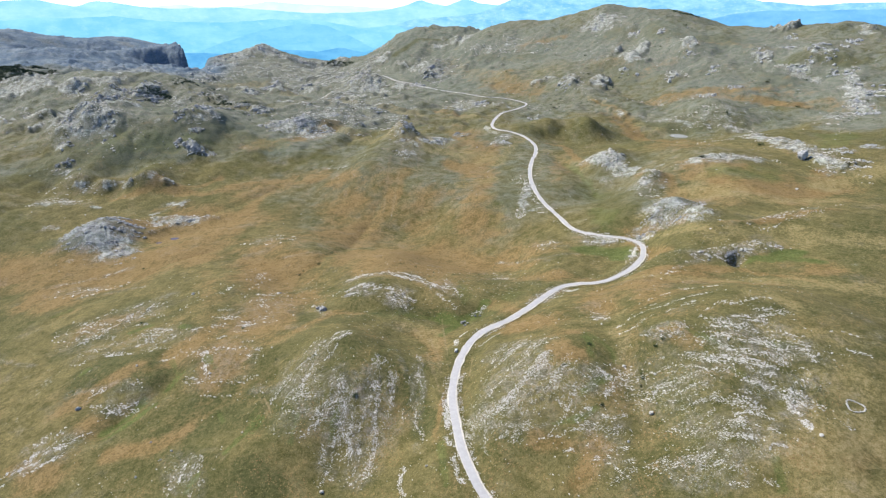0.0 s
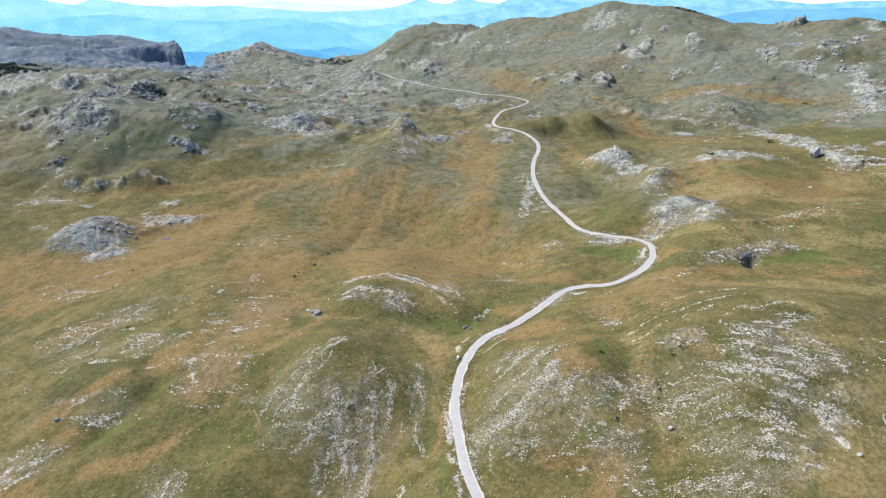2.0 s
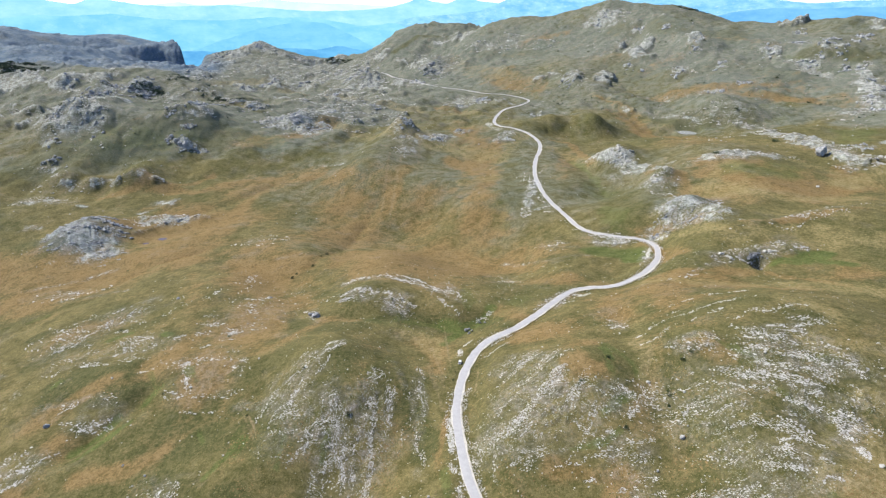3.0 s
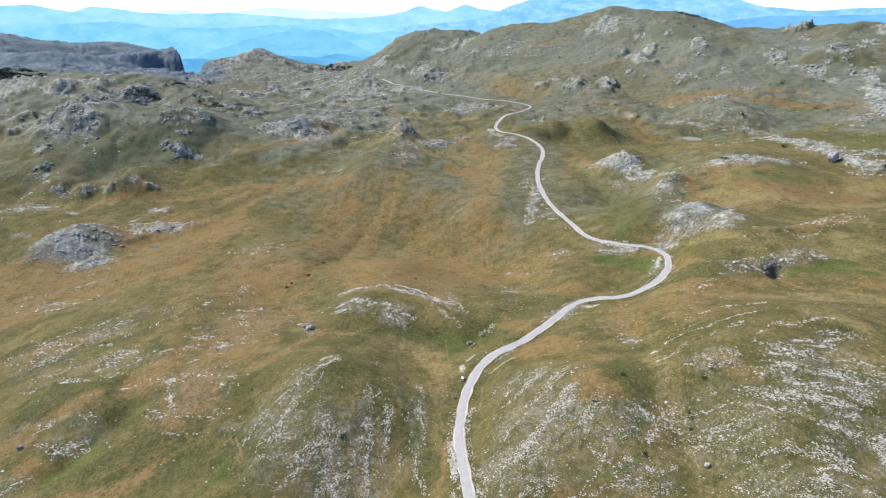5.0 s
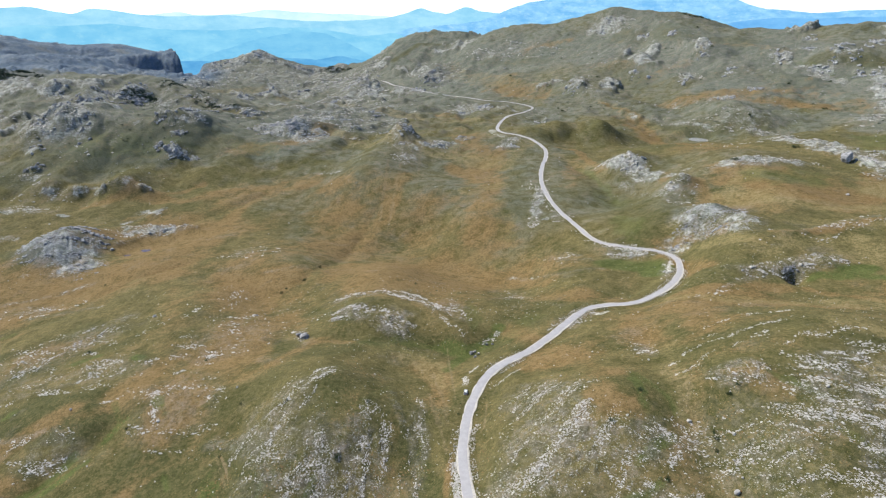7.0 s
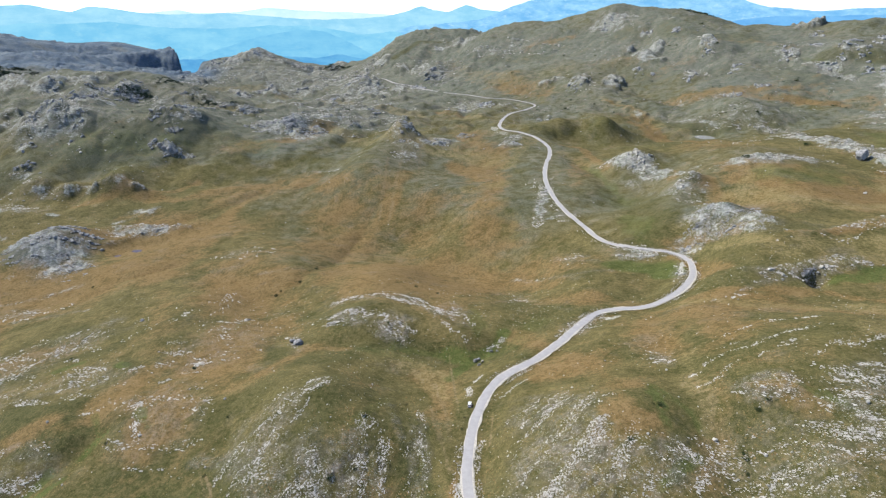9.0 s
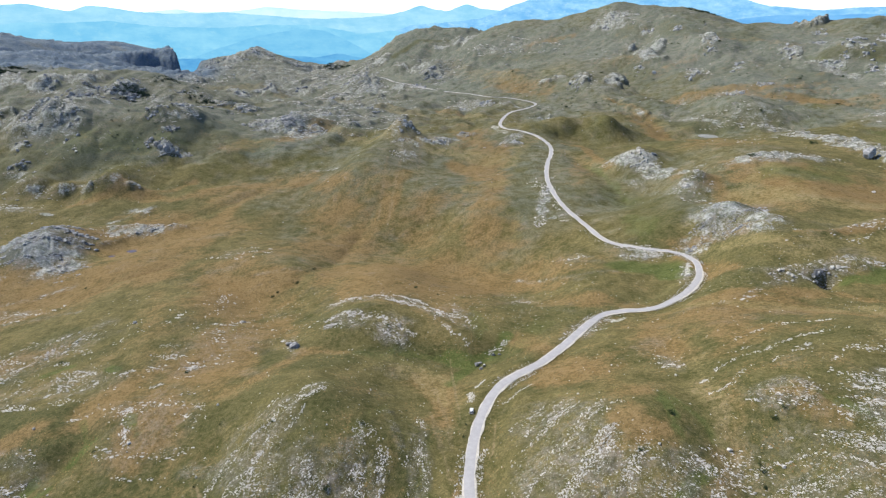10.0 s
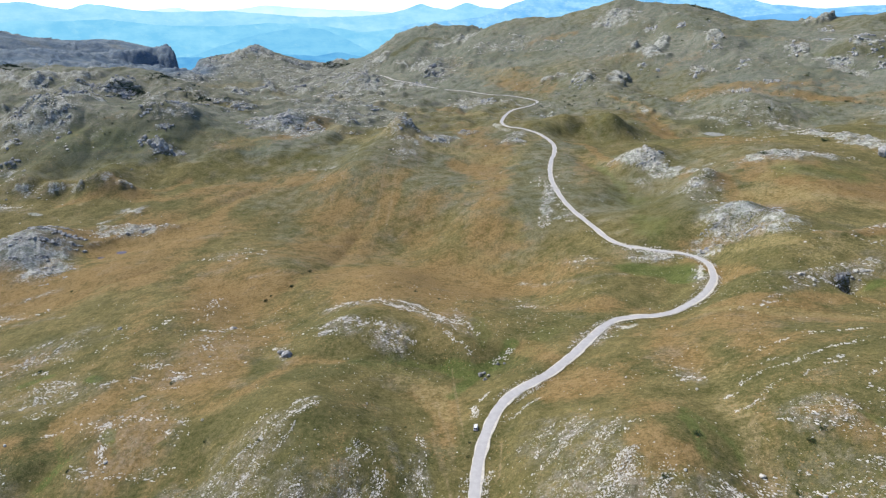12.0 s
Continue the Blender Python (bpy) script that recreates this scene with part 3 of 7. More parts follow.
patch("stony", 99, 977, 41, 12, 62, 0.7, -12)
patch("stony", 106, 723, 81, 8, 77, 0.8, 90)
patch("stony", 121, 658, 17, 12, 80, 0.5, -10)
patch("stony", 157, 554, 22, 12, -50, 0.8, -19)
patch("stony", 197, 554, 15, 8, 17, 0.6, -32)
patch("stony", 170, 496, 26, 4, 68, 0.8, -57)
patch("stony", 84, 418, 24, 9, 48, 0.5, -21)
patch("stony", 52, 506, 23, 10, 80, 0.3, 7)
patch("stony", 4, 449, 20, 10, -71, 0.6, 4)
patch("stony", 102, 343, 10, 5, -83, 0.7, -36)
patch("stony", -27, 1995, 196, 73, -72, 0.5, 3)
patch("stony", -44, 1954, 71, 36, -66, 0.8, -25)
patch("stony", 233, 1988, 126, 46, -45, 0.5, -43)
patch("stony", 132, 2023, 90, 30, -45, 0.6, -33)
patch("stony", 497, 1009, 48, 12, -30, 0.6, -21)
patch("stony", 221, 1279, 43, 32, -50, 0.35, -28)
patch("stony", 265, 721, 34, 11, 78, 0.4, -70)
patch("stony", -189, 605, 28, 18, -7, 0.4, -20)
patch("stony", 108, 558, 24, 10, -48, 0.5, -44)
patch("stony", 603, 1373, 143, 73, -49, 0.3, -42)
patch("stony", 498, 1572, 90, 28, -50, 0.4, -41)
patch("stony", 336, 1390, 75, 38, -34, 0.4, -22)
patch("stony", 454, 1241, 128, 37, -39, 0.4, -48)
patch("stony", -455, 2262, 171, 98, -83, 0.5, -17)
patch("stony", -826, 2291, 358, 69, -81, 0.5, 39)
patch("stony", -406, 1003, 33, 12, 30, 0.7, 26)
patch("stony", -471, 994, 49, 17, 8, 0.4, 8)
patch("stony", -732, 1245, 54, 21, -20, 0.6, -20)
patch("stony", -539, 1227, 57, 27, -51, 0.5, -16)
patch("stony", -452, 1256, 77, 24, -46, 0.6, 42)
patch("stony", -631, 971, 90, 21, -42, 0.4, -36)
patch("stony", -40, 253, 27, 16, -84, 0.8, 87)
patch("stony", -227, 281, 17, 13, 6, 0.7, 27)
patch("stony", -240, 267, 10, 9, 17, 0.6, 40)
patch("stony", -133, 241, 20, 10, -48, 0.6, 83)
patch("stony", -58, 236, 13, 8, -63, 0.6, 90)
patch("stony", 166, 269, 36, 21, -4, 0.8, -16)
patch("stony", 126, 209, 26, 18, -29, 0.7, -31)
patch("stony", 165, 229, 24, 9, 48, 0.9, -46)
patch("stony", 110, 196, 24, 10, -3, 0.7, -1)
patch("stony", 73, 226, 15, 13, 71, 0.6, -9)
patch("stony", 27, 246, 18, 15, -65, 0.5, -27)
patch("stony", 74, 208, 10, 8, -3, 0.5, -11)
patch("stony", -257, 433, 39, 26, 61, 0.5, 49)
patch("stony", -242, 377, 32, 12, 7, 0.4, -18)


# crests, gullies and knolls
fold(9, 16, (-548, 826), (-517, 835))
fold(8, 14, (-483, 825), (-466, 832))
fold(9, 15, (-440, 823), (-414, 825), (-384, 822))
fold(8, 16, (-630, 964), (-683, 1092), (-597, 1009), (-535, 992))
fold(5, 22, (-136, 1155), (-93, 1208), (-53, 1152))
fold(-5, 13, (170, 897), (184, 785), (193, 690))
fold(6, 16, (238, 669), (219, 649), (188, 580))
fold(6, 12, (214, 568), (227, 565), (237, 539))
fold(-9, 5, (236, 443), (237, 442))
fold(4, 14, (-76, 434), (-45, 446), (-12, 434), (10.3, 403.9))
fold(-5, 12, (27.0, 403.8), (11.6, 386.2), (-8.0, 396.7), (-37.3, 400.5), (-62.7, 399.8))
fold(2.5, 9, (-57.2, 329.1), (-67.1, 319.7), (-82.2, 308.2), (-91.5, 290.1))
fold(-2.5, 7, (-104.1, 310.6), (-95.5, 290.2), (-95.6, 275.4), (-95.4, 259.3))
fold(3, 18, (-239, 348), (-194.1, 336.2))
fold(-4, 8, (-190.3, 348.3), (-172.9, 329.0), (-177.5, 317.0), (-189.9, 302.6), (-202.3, 288.7))
fold(-2, 7, (-340, 457), (-329, 481), (-307, 492))
fold(-1.8, 6, (-304, 511), (-282, 554), (-247, 586))
fold(-3, 12, (107.6, 357.0), (93.5, 283.0), (97.3, 248.2), (96.9, 226.6))
fold(3, 9, (112.6, 287.3), (125.2, 286.6))
fold(-6, 18, (302, 1245), (339, 1182), (361, 1059), (393, 1041))
fold(7, 20, (385, 1236), (465, 1194), (493, 1076), (563, 1045))
fold(-1.8, 6, (-120, 523), (-104, 599), (-95, 691))
fold(-1.2, 7, (-94, 690), (-86, 738), (-70, 786))
fold(1.5, 14, (-150, 718), (-122, 807), (-93, 975))
fold(-2.5, 9, (-230, 824), (-270, 761), (-305, 727))
fold(2.5, 9, (-364, 713), (-350, 770))
fold(3, 9, (-350, 666), (-324, 711), (-285, 710))
fold(-2, 6, (-6, 766), (45, 697), (68, 675))
fold(-1.5, 5, (-25, 716), (37, 658))
fold(2, 8, (187, 520), (219, 486), (283, 503), (348, 516))
fold(1.6, 7, (180, 450), (215, 449), (258, 450))
fold(-4, 22, (173.9, 286.1))
fold(-5, 12, (147.1, 222.9))
fold(2.5, 8, (99, 1201), (177, 1347))
fold(4, 25, (-216, 1071), (-299, 1135), (-375, 1190), (-470, 1195))
fold(6, 20, (-744, 1067), (-714, 1114))
fold(3, 26, (-494, 929), (-448, 959), (-401, 993))
fold(10, 30, (-45, 1947), (-111, 1895))
fold(9, 26, (432, 1586), (495, 1525), (504, 1397))
fold(-9, 24, (399, 1555), (402, 1370), (448, 1231))
fold(8, 24, (278, 1485), (332, 1380))
fold(10, 26, (566, 1552), (606, 1487))
fold(-8, 26, (541, 1783), (468, 1669))
# bands of darker and paler grass, soil and stones
stroke("pale_grass", 16, 0.8, (181.0, 241.7), (201.1, 239.8))
stroke("pale_grass", 16, 0.9, (161.4, 200.5), (182.2, 210.3))
stroke("pale_grass", 14, 0.8, (144.5, 194.6), (150.9, 182.6))
stroke("pale_grass", 12, 0.6, (178.5, 277.1), (218.2, 274.8))
stroke("pale_grass", 14, 0.7, (196.1, 330.1), (201.3, 304.7))
stroke("pale_grass", 30, 0.8, (392, 610), (488, 645))
stroke("pale_grass", 24, 0.7, (282, 468), (352, 442))
stroke("pale_grass", 14, 0.7, (229, 388), (297, 360))
stroke("pale_grass", 12, 0.6, (200, 574), (285, 645), (320, 674))
stroke("pale_grass", 30, 0.5, (345, 846), (421, 760), (533, 810))
stroke("pale_grass", 60, 0.4, (25, 2009), (169, 1690), (305, 1633))
stroke("pale_grass", 26, 0.7, (275, 607), (316, 569), (382, 558))
stroke("pale_grass", 14, 0.7, (198, 538), (237, 481), (303, 485))
stroke("pale_grass", 10, 0.6, (143, 430), (181, 401), (239, 382))
stroke("pale_grass", 16, 0.6, (390, 682), (424, 625))
stroke("pale_grass", 18, 0.6, (79, 867), (123, 973))
stroke("pale_grass", 30, 0.6, (-180, 1080), (-32, 943), (58, 903))
stroke("pale_grass", 40, 0.6, (-113, 1318), (67, 1191))
stroke("pale_grass", 16, 0.6, (22, 766), (65, 790))
stroke("pale_grass", 22, 0.5, (-106, 790), (-36, 843))
stroke("pale_grass", 9, 0.6, (-33.0, 391.4), (-11.1, 372.4), (-4.2, 340.4))
stroke("pale_grass", 6, 0.5, (112.0, 339.3), (98.0, 282.1), (96.3, 251.5), (94.1, 229.5))
stroke("pale_grass", 12, 0.5, (281, 522), (329, 500))
stroke("pale_grass", 14, 0.5, (164, 909), (193, 797))
stroke("pale_grass", 40, 0.5, (-777, 2047), (-598, 2191), (-206, 1395))
stroke("pale_grass", 20, 0.5, (323, 1340), (358, 1176), (382, 1036))
stroke("stony", 6, 0.85, (115.3, 290.7), (126.0, 288.2))
stroke("dark_grass", 8, 0.8, (-317, 427), (-276, 443))
stroke("lush", 2.6, 0.8, (-114.0, 249.9), (-107.8, 259.9), (-101.9, 271.9))
stroke("lush", 2.2, 0.7, (-78.8, 248.2), (-79.2, 264.9))
stroke("lush", 2.6, 0.8, (-128.0, 229.5), (-125.3, 239.9))
stroke("lush", 3, 0.7, (-1.1, 236.7), (1.5, 210.3))
stroke("lush", 2.5, 0.7, (132.9, 180.8), (135.1, 192.2))
stroke("lush", 3, 0.6, (139.9, 248.9), (148.7, 235.1))
stroke("dry", 8, 0.8, (-185.8, 267.1), (-159.7, 267.8), (-147.0, 277.4))
stroke("dry", 7, 0.8, (46.4, 224.3), (70.9, 217.4), (58.1, 202.6))
stroke("dry", 8, 0.7, (157.4, 201.0), (188.2, 203.4))
stroke("dark_grass", 9, 0.9, (-100.7, 236.2), (-83.6, 224.0))
stroke("dark_grass", 10, 0.6, (-132.5, 293.9), (-110.8, 279.7))
stroke("dark_grass", 12, 0.6, (-139.7, 259.0), (-113.3, 229.6))
stroke("pale_grass", 8, 0.6, (168.5, 229.8), (150.1, 189.6), (160.8, 182.3))
stroke("stony", 3, 0.6, (-346, 398), (-303, 376))
stroke("stony", 3, 0.6, (-246.5, 326.6), (-205.8, 323.7))
stroke("stony", 5, 0.6, (-244.9, 280.7), (-229.3, 290.2))
stroke("stony", 4, 0.6, (-113.6, 300.6), (-79.2, 288.0))
stroke("dark_grass", 14, 0.7, (-286, 384), (-259, 407), (-215, 422))
stroke("dark_grass", 14, 0.6, (-162.0, 380.5), (-131, 407), (-85.1, 370.5))
stroke("dark_grass", 10, 0.6, (-112.2, 328.0), (-98.9, 336.2), (-85.8, 347.1))
stroke("dark_grass", 26, 0.9, (-233.7, 340.4), (-191.0, 330.1))
stroke("dark_grass", 16, 0.8, (-215.6, 292.2), (-209.2, 300.7))
stroke("dark_grass", 22, 0.8, (-142.9, 284.8), (-113.3, 280.1), (-85.8, 261.0))
stroke("dark_grass", 9, 0.9, (-26.0, 303.8), (-18.0, 278.6), (-12.1, 254.9))
stroke("dark_grass", 12, 0.8, (-54.9, 395.3), (-19.2, 402.7), (2.9, 400.3))
stroke("dark_grass", 14, 0.7, (-57.4, 313.0), (-62.7, 295.5), (-64.0, 274.6))
stroke("dark_grass", 60, 0.55, (-579, 890), (-490, 940), (-421, 978), (-319, 974))
stroke("dark_grass", 40, 0.5, (-587, 846), (-530, 884), (-432, 913))
stroke("dark_grass", 40, 0.4, (-666, 1251), (-408, 1013), (-314, 1049))
stroke("dark_grass", 22, 0.8, (-450, 633), (-376, 608))
stroke("dark_grass", 24, 0.4, (-189, 926), (-119, 901), (-132, 774), (-150, 718))
stroke("dark_grass", 18, 0.3, (-136, 1114), (-58, 976))
stroke("dark_grass", 22, 0.3, (87, 863), (92, 723), (96, 617))
stroke("dark_grass", 24, 0.6, (204, 729), (191, 592), (178, 567))
stroke("dark_grass", 16, 0.2, (162, 1058), (199, 1059))
stroke("dark_grass", 14, 0.3, (222, 1031), (273, 1012))
stroke("dark_grass", 50, 0.4, (401, 1564), (504, 1397), (643, 1339), (687, 1246))
stroke("dark_grass", 60, 0.5, (497, 1842), (581, 1637), (686, 1557))
stroke("dark_grass", 40, 0.4, (128, 1981), (281, 1847), (365, 1795))
stroke("dark_grass", 30, 0.7, (364, 1130), (443, 1058), (505, 1034))
stroke("dark_grass", 30, 0.7, (744, 1324), (816, 1262))
stroke("dark_grass", 14, 0.7, (32.5, 403.2), (43.0, 347.5), (56.7, 338.5))
stroke("dark_grass", 14, 0.6, (151.6, 381.3), (164.2, 343.9), (183.2, 322.9))
stroke("dark_grass", 20, 0.7, (69, 2300), (-94, 2355), (-170, 2262))
stroke("dark_grass", 12, 0.7, (-116, 405), (-77.6, 367.2), (-59.8, 380.9))
stroke("dark_grass", 18, 0.6, (-183, 442), (-171, 502), (-130, 523))
stroke("dark_grass", 14, 0.7, (185.8, 305.1), (205.0, 310.2))
stroke("dark_grass", 16, 0.6, (56, 551), (100, 522), (119, 525))
stroke("lush", 4, 0.9, (-202.7, 289.0), (-193.5, 298.1), (-187.2, 308.9))
stroke("lush", 3.5, 0.8, (-240, 401), (-226, 407))
stroke("lush", 3, 0.8, (-102.6, 260.2), (-99.9, 271.0))
stroke("lush", 2.5, 0.7, (-154.1, 339.4), (-146.6, 326.0))
stroke("lush", 3, 0.7, (-130.6, 285.4), (-125.2, 277.2))
stroke("lush", 6, 0.9, (-0.9, 363.8), (8.1, 385.7), (21.2, 399.3), (33.7, 418.0))
stroke("lush", 6, 0.6, (-33.7, 400.5), (-4.4, 396.5), (9.9, 387.6))
stroke("lush", 5, 0.5, (-42.1, 302.4), (-31.0, 329.5))
stroke("lush", 5, 0.7, (84.9, 305.0), (92.2, 286.9), (93.9, 273.4))
stroke("lush", 3, 0.8, (52.4, 232.6), (67.0, 233.7), (74.4, 238.3))
stroke("lush", 14, 0.85, (136, 526), (168, 515))
stroke("lush", 8, 0.9, (244, 436), (271, 432), (288, 420))
stroke("lush", 16, 0.4, (18, 629), (49, 594))
stroke("lush", 22, 0.6, (312, 656), (354, 639))
stroke("lush", 7, 0.6, (178, 856), (188, 770), (192, 720))
stroke("lush", 10, 0.35, (168, 1034), (206, 1043))
stroke("lush", 4, 0.6, (-347, 467), (-335, 476))
stroke("lush", 3, 0.6, (-182.6, 343.8), (-171.8, 326.7), (-175.1, 318.4))
stroke("lush", 5, 0.5, (-140, 448), (-139, 431))
stroke("lush", 12, 0.5, (17.1, 389.8), (40.2, 406.6), (58, 430))
stroke("worn", 1.2, 0.7, (-198, 552), (-155, 548), (-124, 543), (-108, 590))
stroke("worn", 1, 0.8, (-104.7, 289.0), (-99.9, 282.2), (-95.7, 272.4))
stroke("worn", 1.6, 0.6, (-10.8, 332.5), (-7.4, 310.7), (-4.0, 293.9), (-1.4, 280.5))
stroke("worn", 0.8, 0.8, (18.4, 317.4), (15.3, 295.6), (10.5, 288.6))
stroke("worn", 1.5, 0.5, (-72, 437), (-92, 437))
stroke("worn", 5, 0.5, (104.0, 316.7), (98.0, 282.1), (96.7, 261.3))
stroke("dry", 16, 0.9, (-412, 559), (-368, 574), (-322, 592), (-264, 627))
stroke("dry", 12, 0.8, (-264, 627), (-253, 754), (-238, 823), (-174, 846))
stroke("dry", 14, 0.8, (-103, 662), (-73, 734), (-51, 833))
stroke("dry", 16, 0.9, (10, 886), (59, 807), (39, 711))
stroke("dry", 14, 0.7, (30, 638), (66, 625))
stroke("dry", 9, 0.9, (337, 892), (355, 1067), (352, 1192), (319, 1322))
stroke("dry", 16, 1, (286, 661), (315, 606), (371, 592), (411, 600))
stroke("dry", 26, 0.5, (120, 1833), (231, 1505))
stroke("dry", 14, 0.5, (506, 1274), (566, 1239))
stroke("dry", 20, 0.55, (620, 1135), (689, 1091))
stroke("dry", 7, 0.8, (153, 429), (228, 421), (262, 383))
stroke("dry", 10, 0.7, (178, 550), (186, 474))
stroke("dry", 8, 0.8, (196, 810), (196, 945), (171, 972))
stroke("dry", 20, 0.8, (-306, 959), (-226, 1027), (-191, 1149))
stroke("dry", 8, 0.7, (-102.0, 358.0), (-83.8, 395.5), (-62.3, 396.3))
stroke("dry", 12, 0.7, (-187.7, 353.6), (-173.5, 382.3), (-147, 409), (-139, 485))
stroke("dry", 10, 0.7, (-238.4, 317.0), (-223.3, 323.9), (-204.9, 337.7))
stroke("dry", 10, 0.6, (41.0, 414.6), (68.4, 351.1), (73.0, 310.8))
stroke("dry", 8, 0.7, (-17.9, 371.5), (-7.5, 357.1), (-5.6, 324.6))
stroke("dry", 9, 0.6, (125.1, 286.2), (129.4, 274.4))
stroke("dry", 12, 0.7, (-406, 820), (-333, 798), (-262, 831))
stroke("dry", 10, 0.7, (-453, 792), (-375, 815), (-333, 858))
stroke("dry", 20, 0.7, (358, 1935), (247, 1971))
stroke("dry", 14, 0.6, (-31, 1323), (37, 1260))
stroke("dry", 18, 0.4, (465, 1465), (666, 1539), (730, 1409))
stroke("stony", 5, 0.55, (-397, 537), (-364, 550), (-326, 567))
stroke("stony", 4, 0.5, (-344, 504), (-278, 499))
stroke("stony", 5, 0.5, (-202, 565), (-183, 572))
stroke("stony", 6, 0.5, (-126, 554), (-155, 547))
stroke("stony", 8, 0.6, (374, 1162), (439, 1073), (510, 1047))
stroke("stony", 5, 0.6, (-377, 731), (-346, 777))
stroke("stony", 4, 0.7, (-348, 661), (-323, 707), (-282, 710))
stroke("stony", 4, 0.6, (-487, 672), (-473, 689))
stroke("stony", 5, 0.7, (-533, 830), (-508, 837))
stroke("stony", 4, 0.7, (-478, 822), (-460, 830))
stroke("stony", 4, 0.6, (-435, 820), (-385, 822))
stroke("stony", 5, 0.7, (-549, 764), (-512, 751), (-470, 760))
stroke("stony", 4, 0.5, (57, 565), (99, 519), (126, 516))
stroke("stony", 4, 0.5, (83, 655), (119, 658))
stroke("stony", 5, 0.4, (-63, 692), (-44, 702))
stroke("stony", 4, 0.35, (-27, 783), (-13, 784))
stroke("stony", 3, 0.5, (-170, 826), (-150, 838))
stroke("stony", 4, 0.5, (-194, 889), (-147, 870))
stroke("stony", 7, 0.6, (211, 755), (220, 649))
stroke("stony", 9, 0.9, (188, 534), (209, 551), (229, 527), (245, 524))
stroke("stony", 3, 0.6, (30, 470), (61, 512))
stroke("stony", 6, 0.5, (-97.3, 308.1), (-85.1, 319.3), (-67.8, 322.8))
stroke("stony", 4, 0.6, (-102.1, 295.3), (-86.8, 292.7))
stroke("stony", 3, 0.6, (-28.9, 324.0), (-24.8, 305.0), (-20.8, 296.2))
stroke("worn", 2, 0.6, (-9.6, 359.8), (-3.4, 327.2), (-1.2, 298.8))
stroke("stony", 8, 0.85, (204, 446), (222, 446))
stroke("stony", 6, 0.85, (245, 448), (257, 446))
stroke("stony", 6, 0.85, (169, 495), (171, 491))
stroke("stony", 9, 0.85, (145, 547), (165, 541))
stroke("stony", 6, 0.85, (104, 734), (115, 732))
stroke("stony", 8, 0.85, (480, 723), (493, 718))
stroke("stony", 10, 0.85, (461, 671), (477, 666))
stroke("stony", 9, 0.85, (518, 726), (533, 722))
stroke("stony", 15, 0.85, (772, 1111), (789, 1094))
stroke("stony", 10, 0.85, (701, 1014), (712, 1001))
stroke("stony", 19, 0.8, (-688, 1233), (-658, 1255))
stroke("stony", 8, 0.8, (-762, 1271), (-746, 1271))
stroke("stony", 15, 0.8, (-617, 1262), (-589, 1274))
stroke("stony", 7, 0.8, (-504, 1263), (-490, 1266))
stroke("stony", 14, 0.85, (-482, 1170), (-452, 1175))
stroke("stony", 6, 0.85, (-408, 1033), (-401, 1048))
stroke("stony", 9, 0.8, (-443, 1006), (-424, 1009))
stroke("stony", 6, 0.8, (-409, 975), (-397, 980))
stroke("stony", 9, 0.8, (-400, 931), (-383, 937))
stroke("stony", 6, 0.8, (-427, 950), (-418, 949))
stroke("stony", 7, 0.8, (-631, 1006), (-601, 982))
stroke("stony", 13, 0.85, (-702, 1135), (-582, 993))
stroke("stony", 10, 0.8, (-554, 967), (-532, 966))
stroke("stony", 7, 0.8, (-602, 931), (-583, 923))
stroke("stony", 8, 0.8, (-572, 875), (-557, 877))
stroke("stony", 17, 0.85, (-295, 1076), (-251, 1067))
stroke("stony", 19, 0.8, (-426, 1182), (-393, 1219))
stroke("stony", 9, 0.8, (-367, 1160), (-346, 1164))
stroke("stony", 16, 0.85, (-244, 1056), (-209, 1072))
stroke("stony", 13, 0.85, (-227, 1190), (-195, 1199))
stroke("stony", 7, 0.85, (-163, 1106), (-147, 1109))
stroke("stony", 13, 0.8, (-282, 2066), (-230, 1929))
stroke("stony", 13, 0.85, (-322, 2015), (-272, 1908))
stroke("stony", 9, 0.85, (-233, 1853), (-209, 1848))
stroke("stony", 11, 0.85, (-89, 1844), (-61, 1832))
stroke("stony", 18, 0.8, (-64, 1935), (-18, 1927))
stroke("stony", 14, 0.85, (-806, 2715), (-774, 2722))
stroke("stony", 24, 0.8, (-955, 2637), (-888, 2606))
stroke("stony", 12, 0.8, (-636, 1962), (-612, 1978))
stroke("stony", 22, 0.8, (-602, 2114), (-551, 2128))
stroke("stony", 17, 0.8, (-506, 2136), (-458, 2109))
stroke("stony", 10, 0.85, (-156, 1279), (-132, 1286))
stroke("stony", 9, 0.85, (-260, 1504), (-234, 1478))
stroke("stony", 11, 0.85, (7, 1326), (35, 1312))
stroke("stony", 13, 0.85, (62, 1388), (93, 1372))
stroke("stony", 7, 0.85, (-67, 984), (-51, 1001))
stroke("stony", 11, 0.85, (-24, 968), (3, 980))
stroke("stony", 7, 0.8, (23, 1016), (40, 1011))
stroke("stony", 6, 0.85, (93, 951), (105, 947))
stroke("stony", 10, 0.85, (276, 1467), (294, 1439))
stroke("stony", 6, 0.85, (174, 1219), (190, 1218))
stroke("stony", 10, 0.85, (452, 1938), (470, 1917))
stroke("stony", 9, 0.85, (522, 1776), (536, 1750))
stroke("stony", 6, 0.85, (570, 1684), (579, 1672))
stroke("stony", 9, 0.85, (579, 1508), (593, 1493))
stroke("stony", 10, 0.85, (696, 1408), (711, 1397))
stroke("stony", 6, 0.85, (695, 1379), (704, 1373))
stroke("stony", 8, 0.85, (506, 1395), (522, 1388))
stroke("stony", 6, 0.85, (437, 1522), (447, 1515))
stroke("stony", 6, 0.85, (459, 1472), (462, 1468))
stroke("stony", 8, 0.85, (578, 1233), (593, 1228))
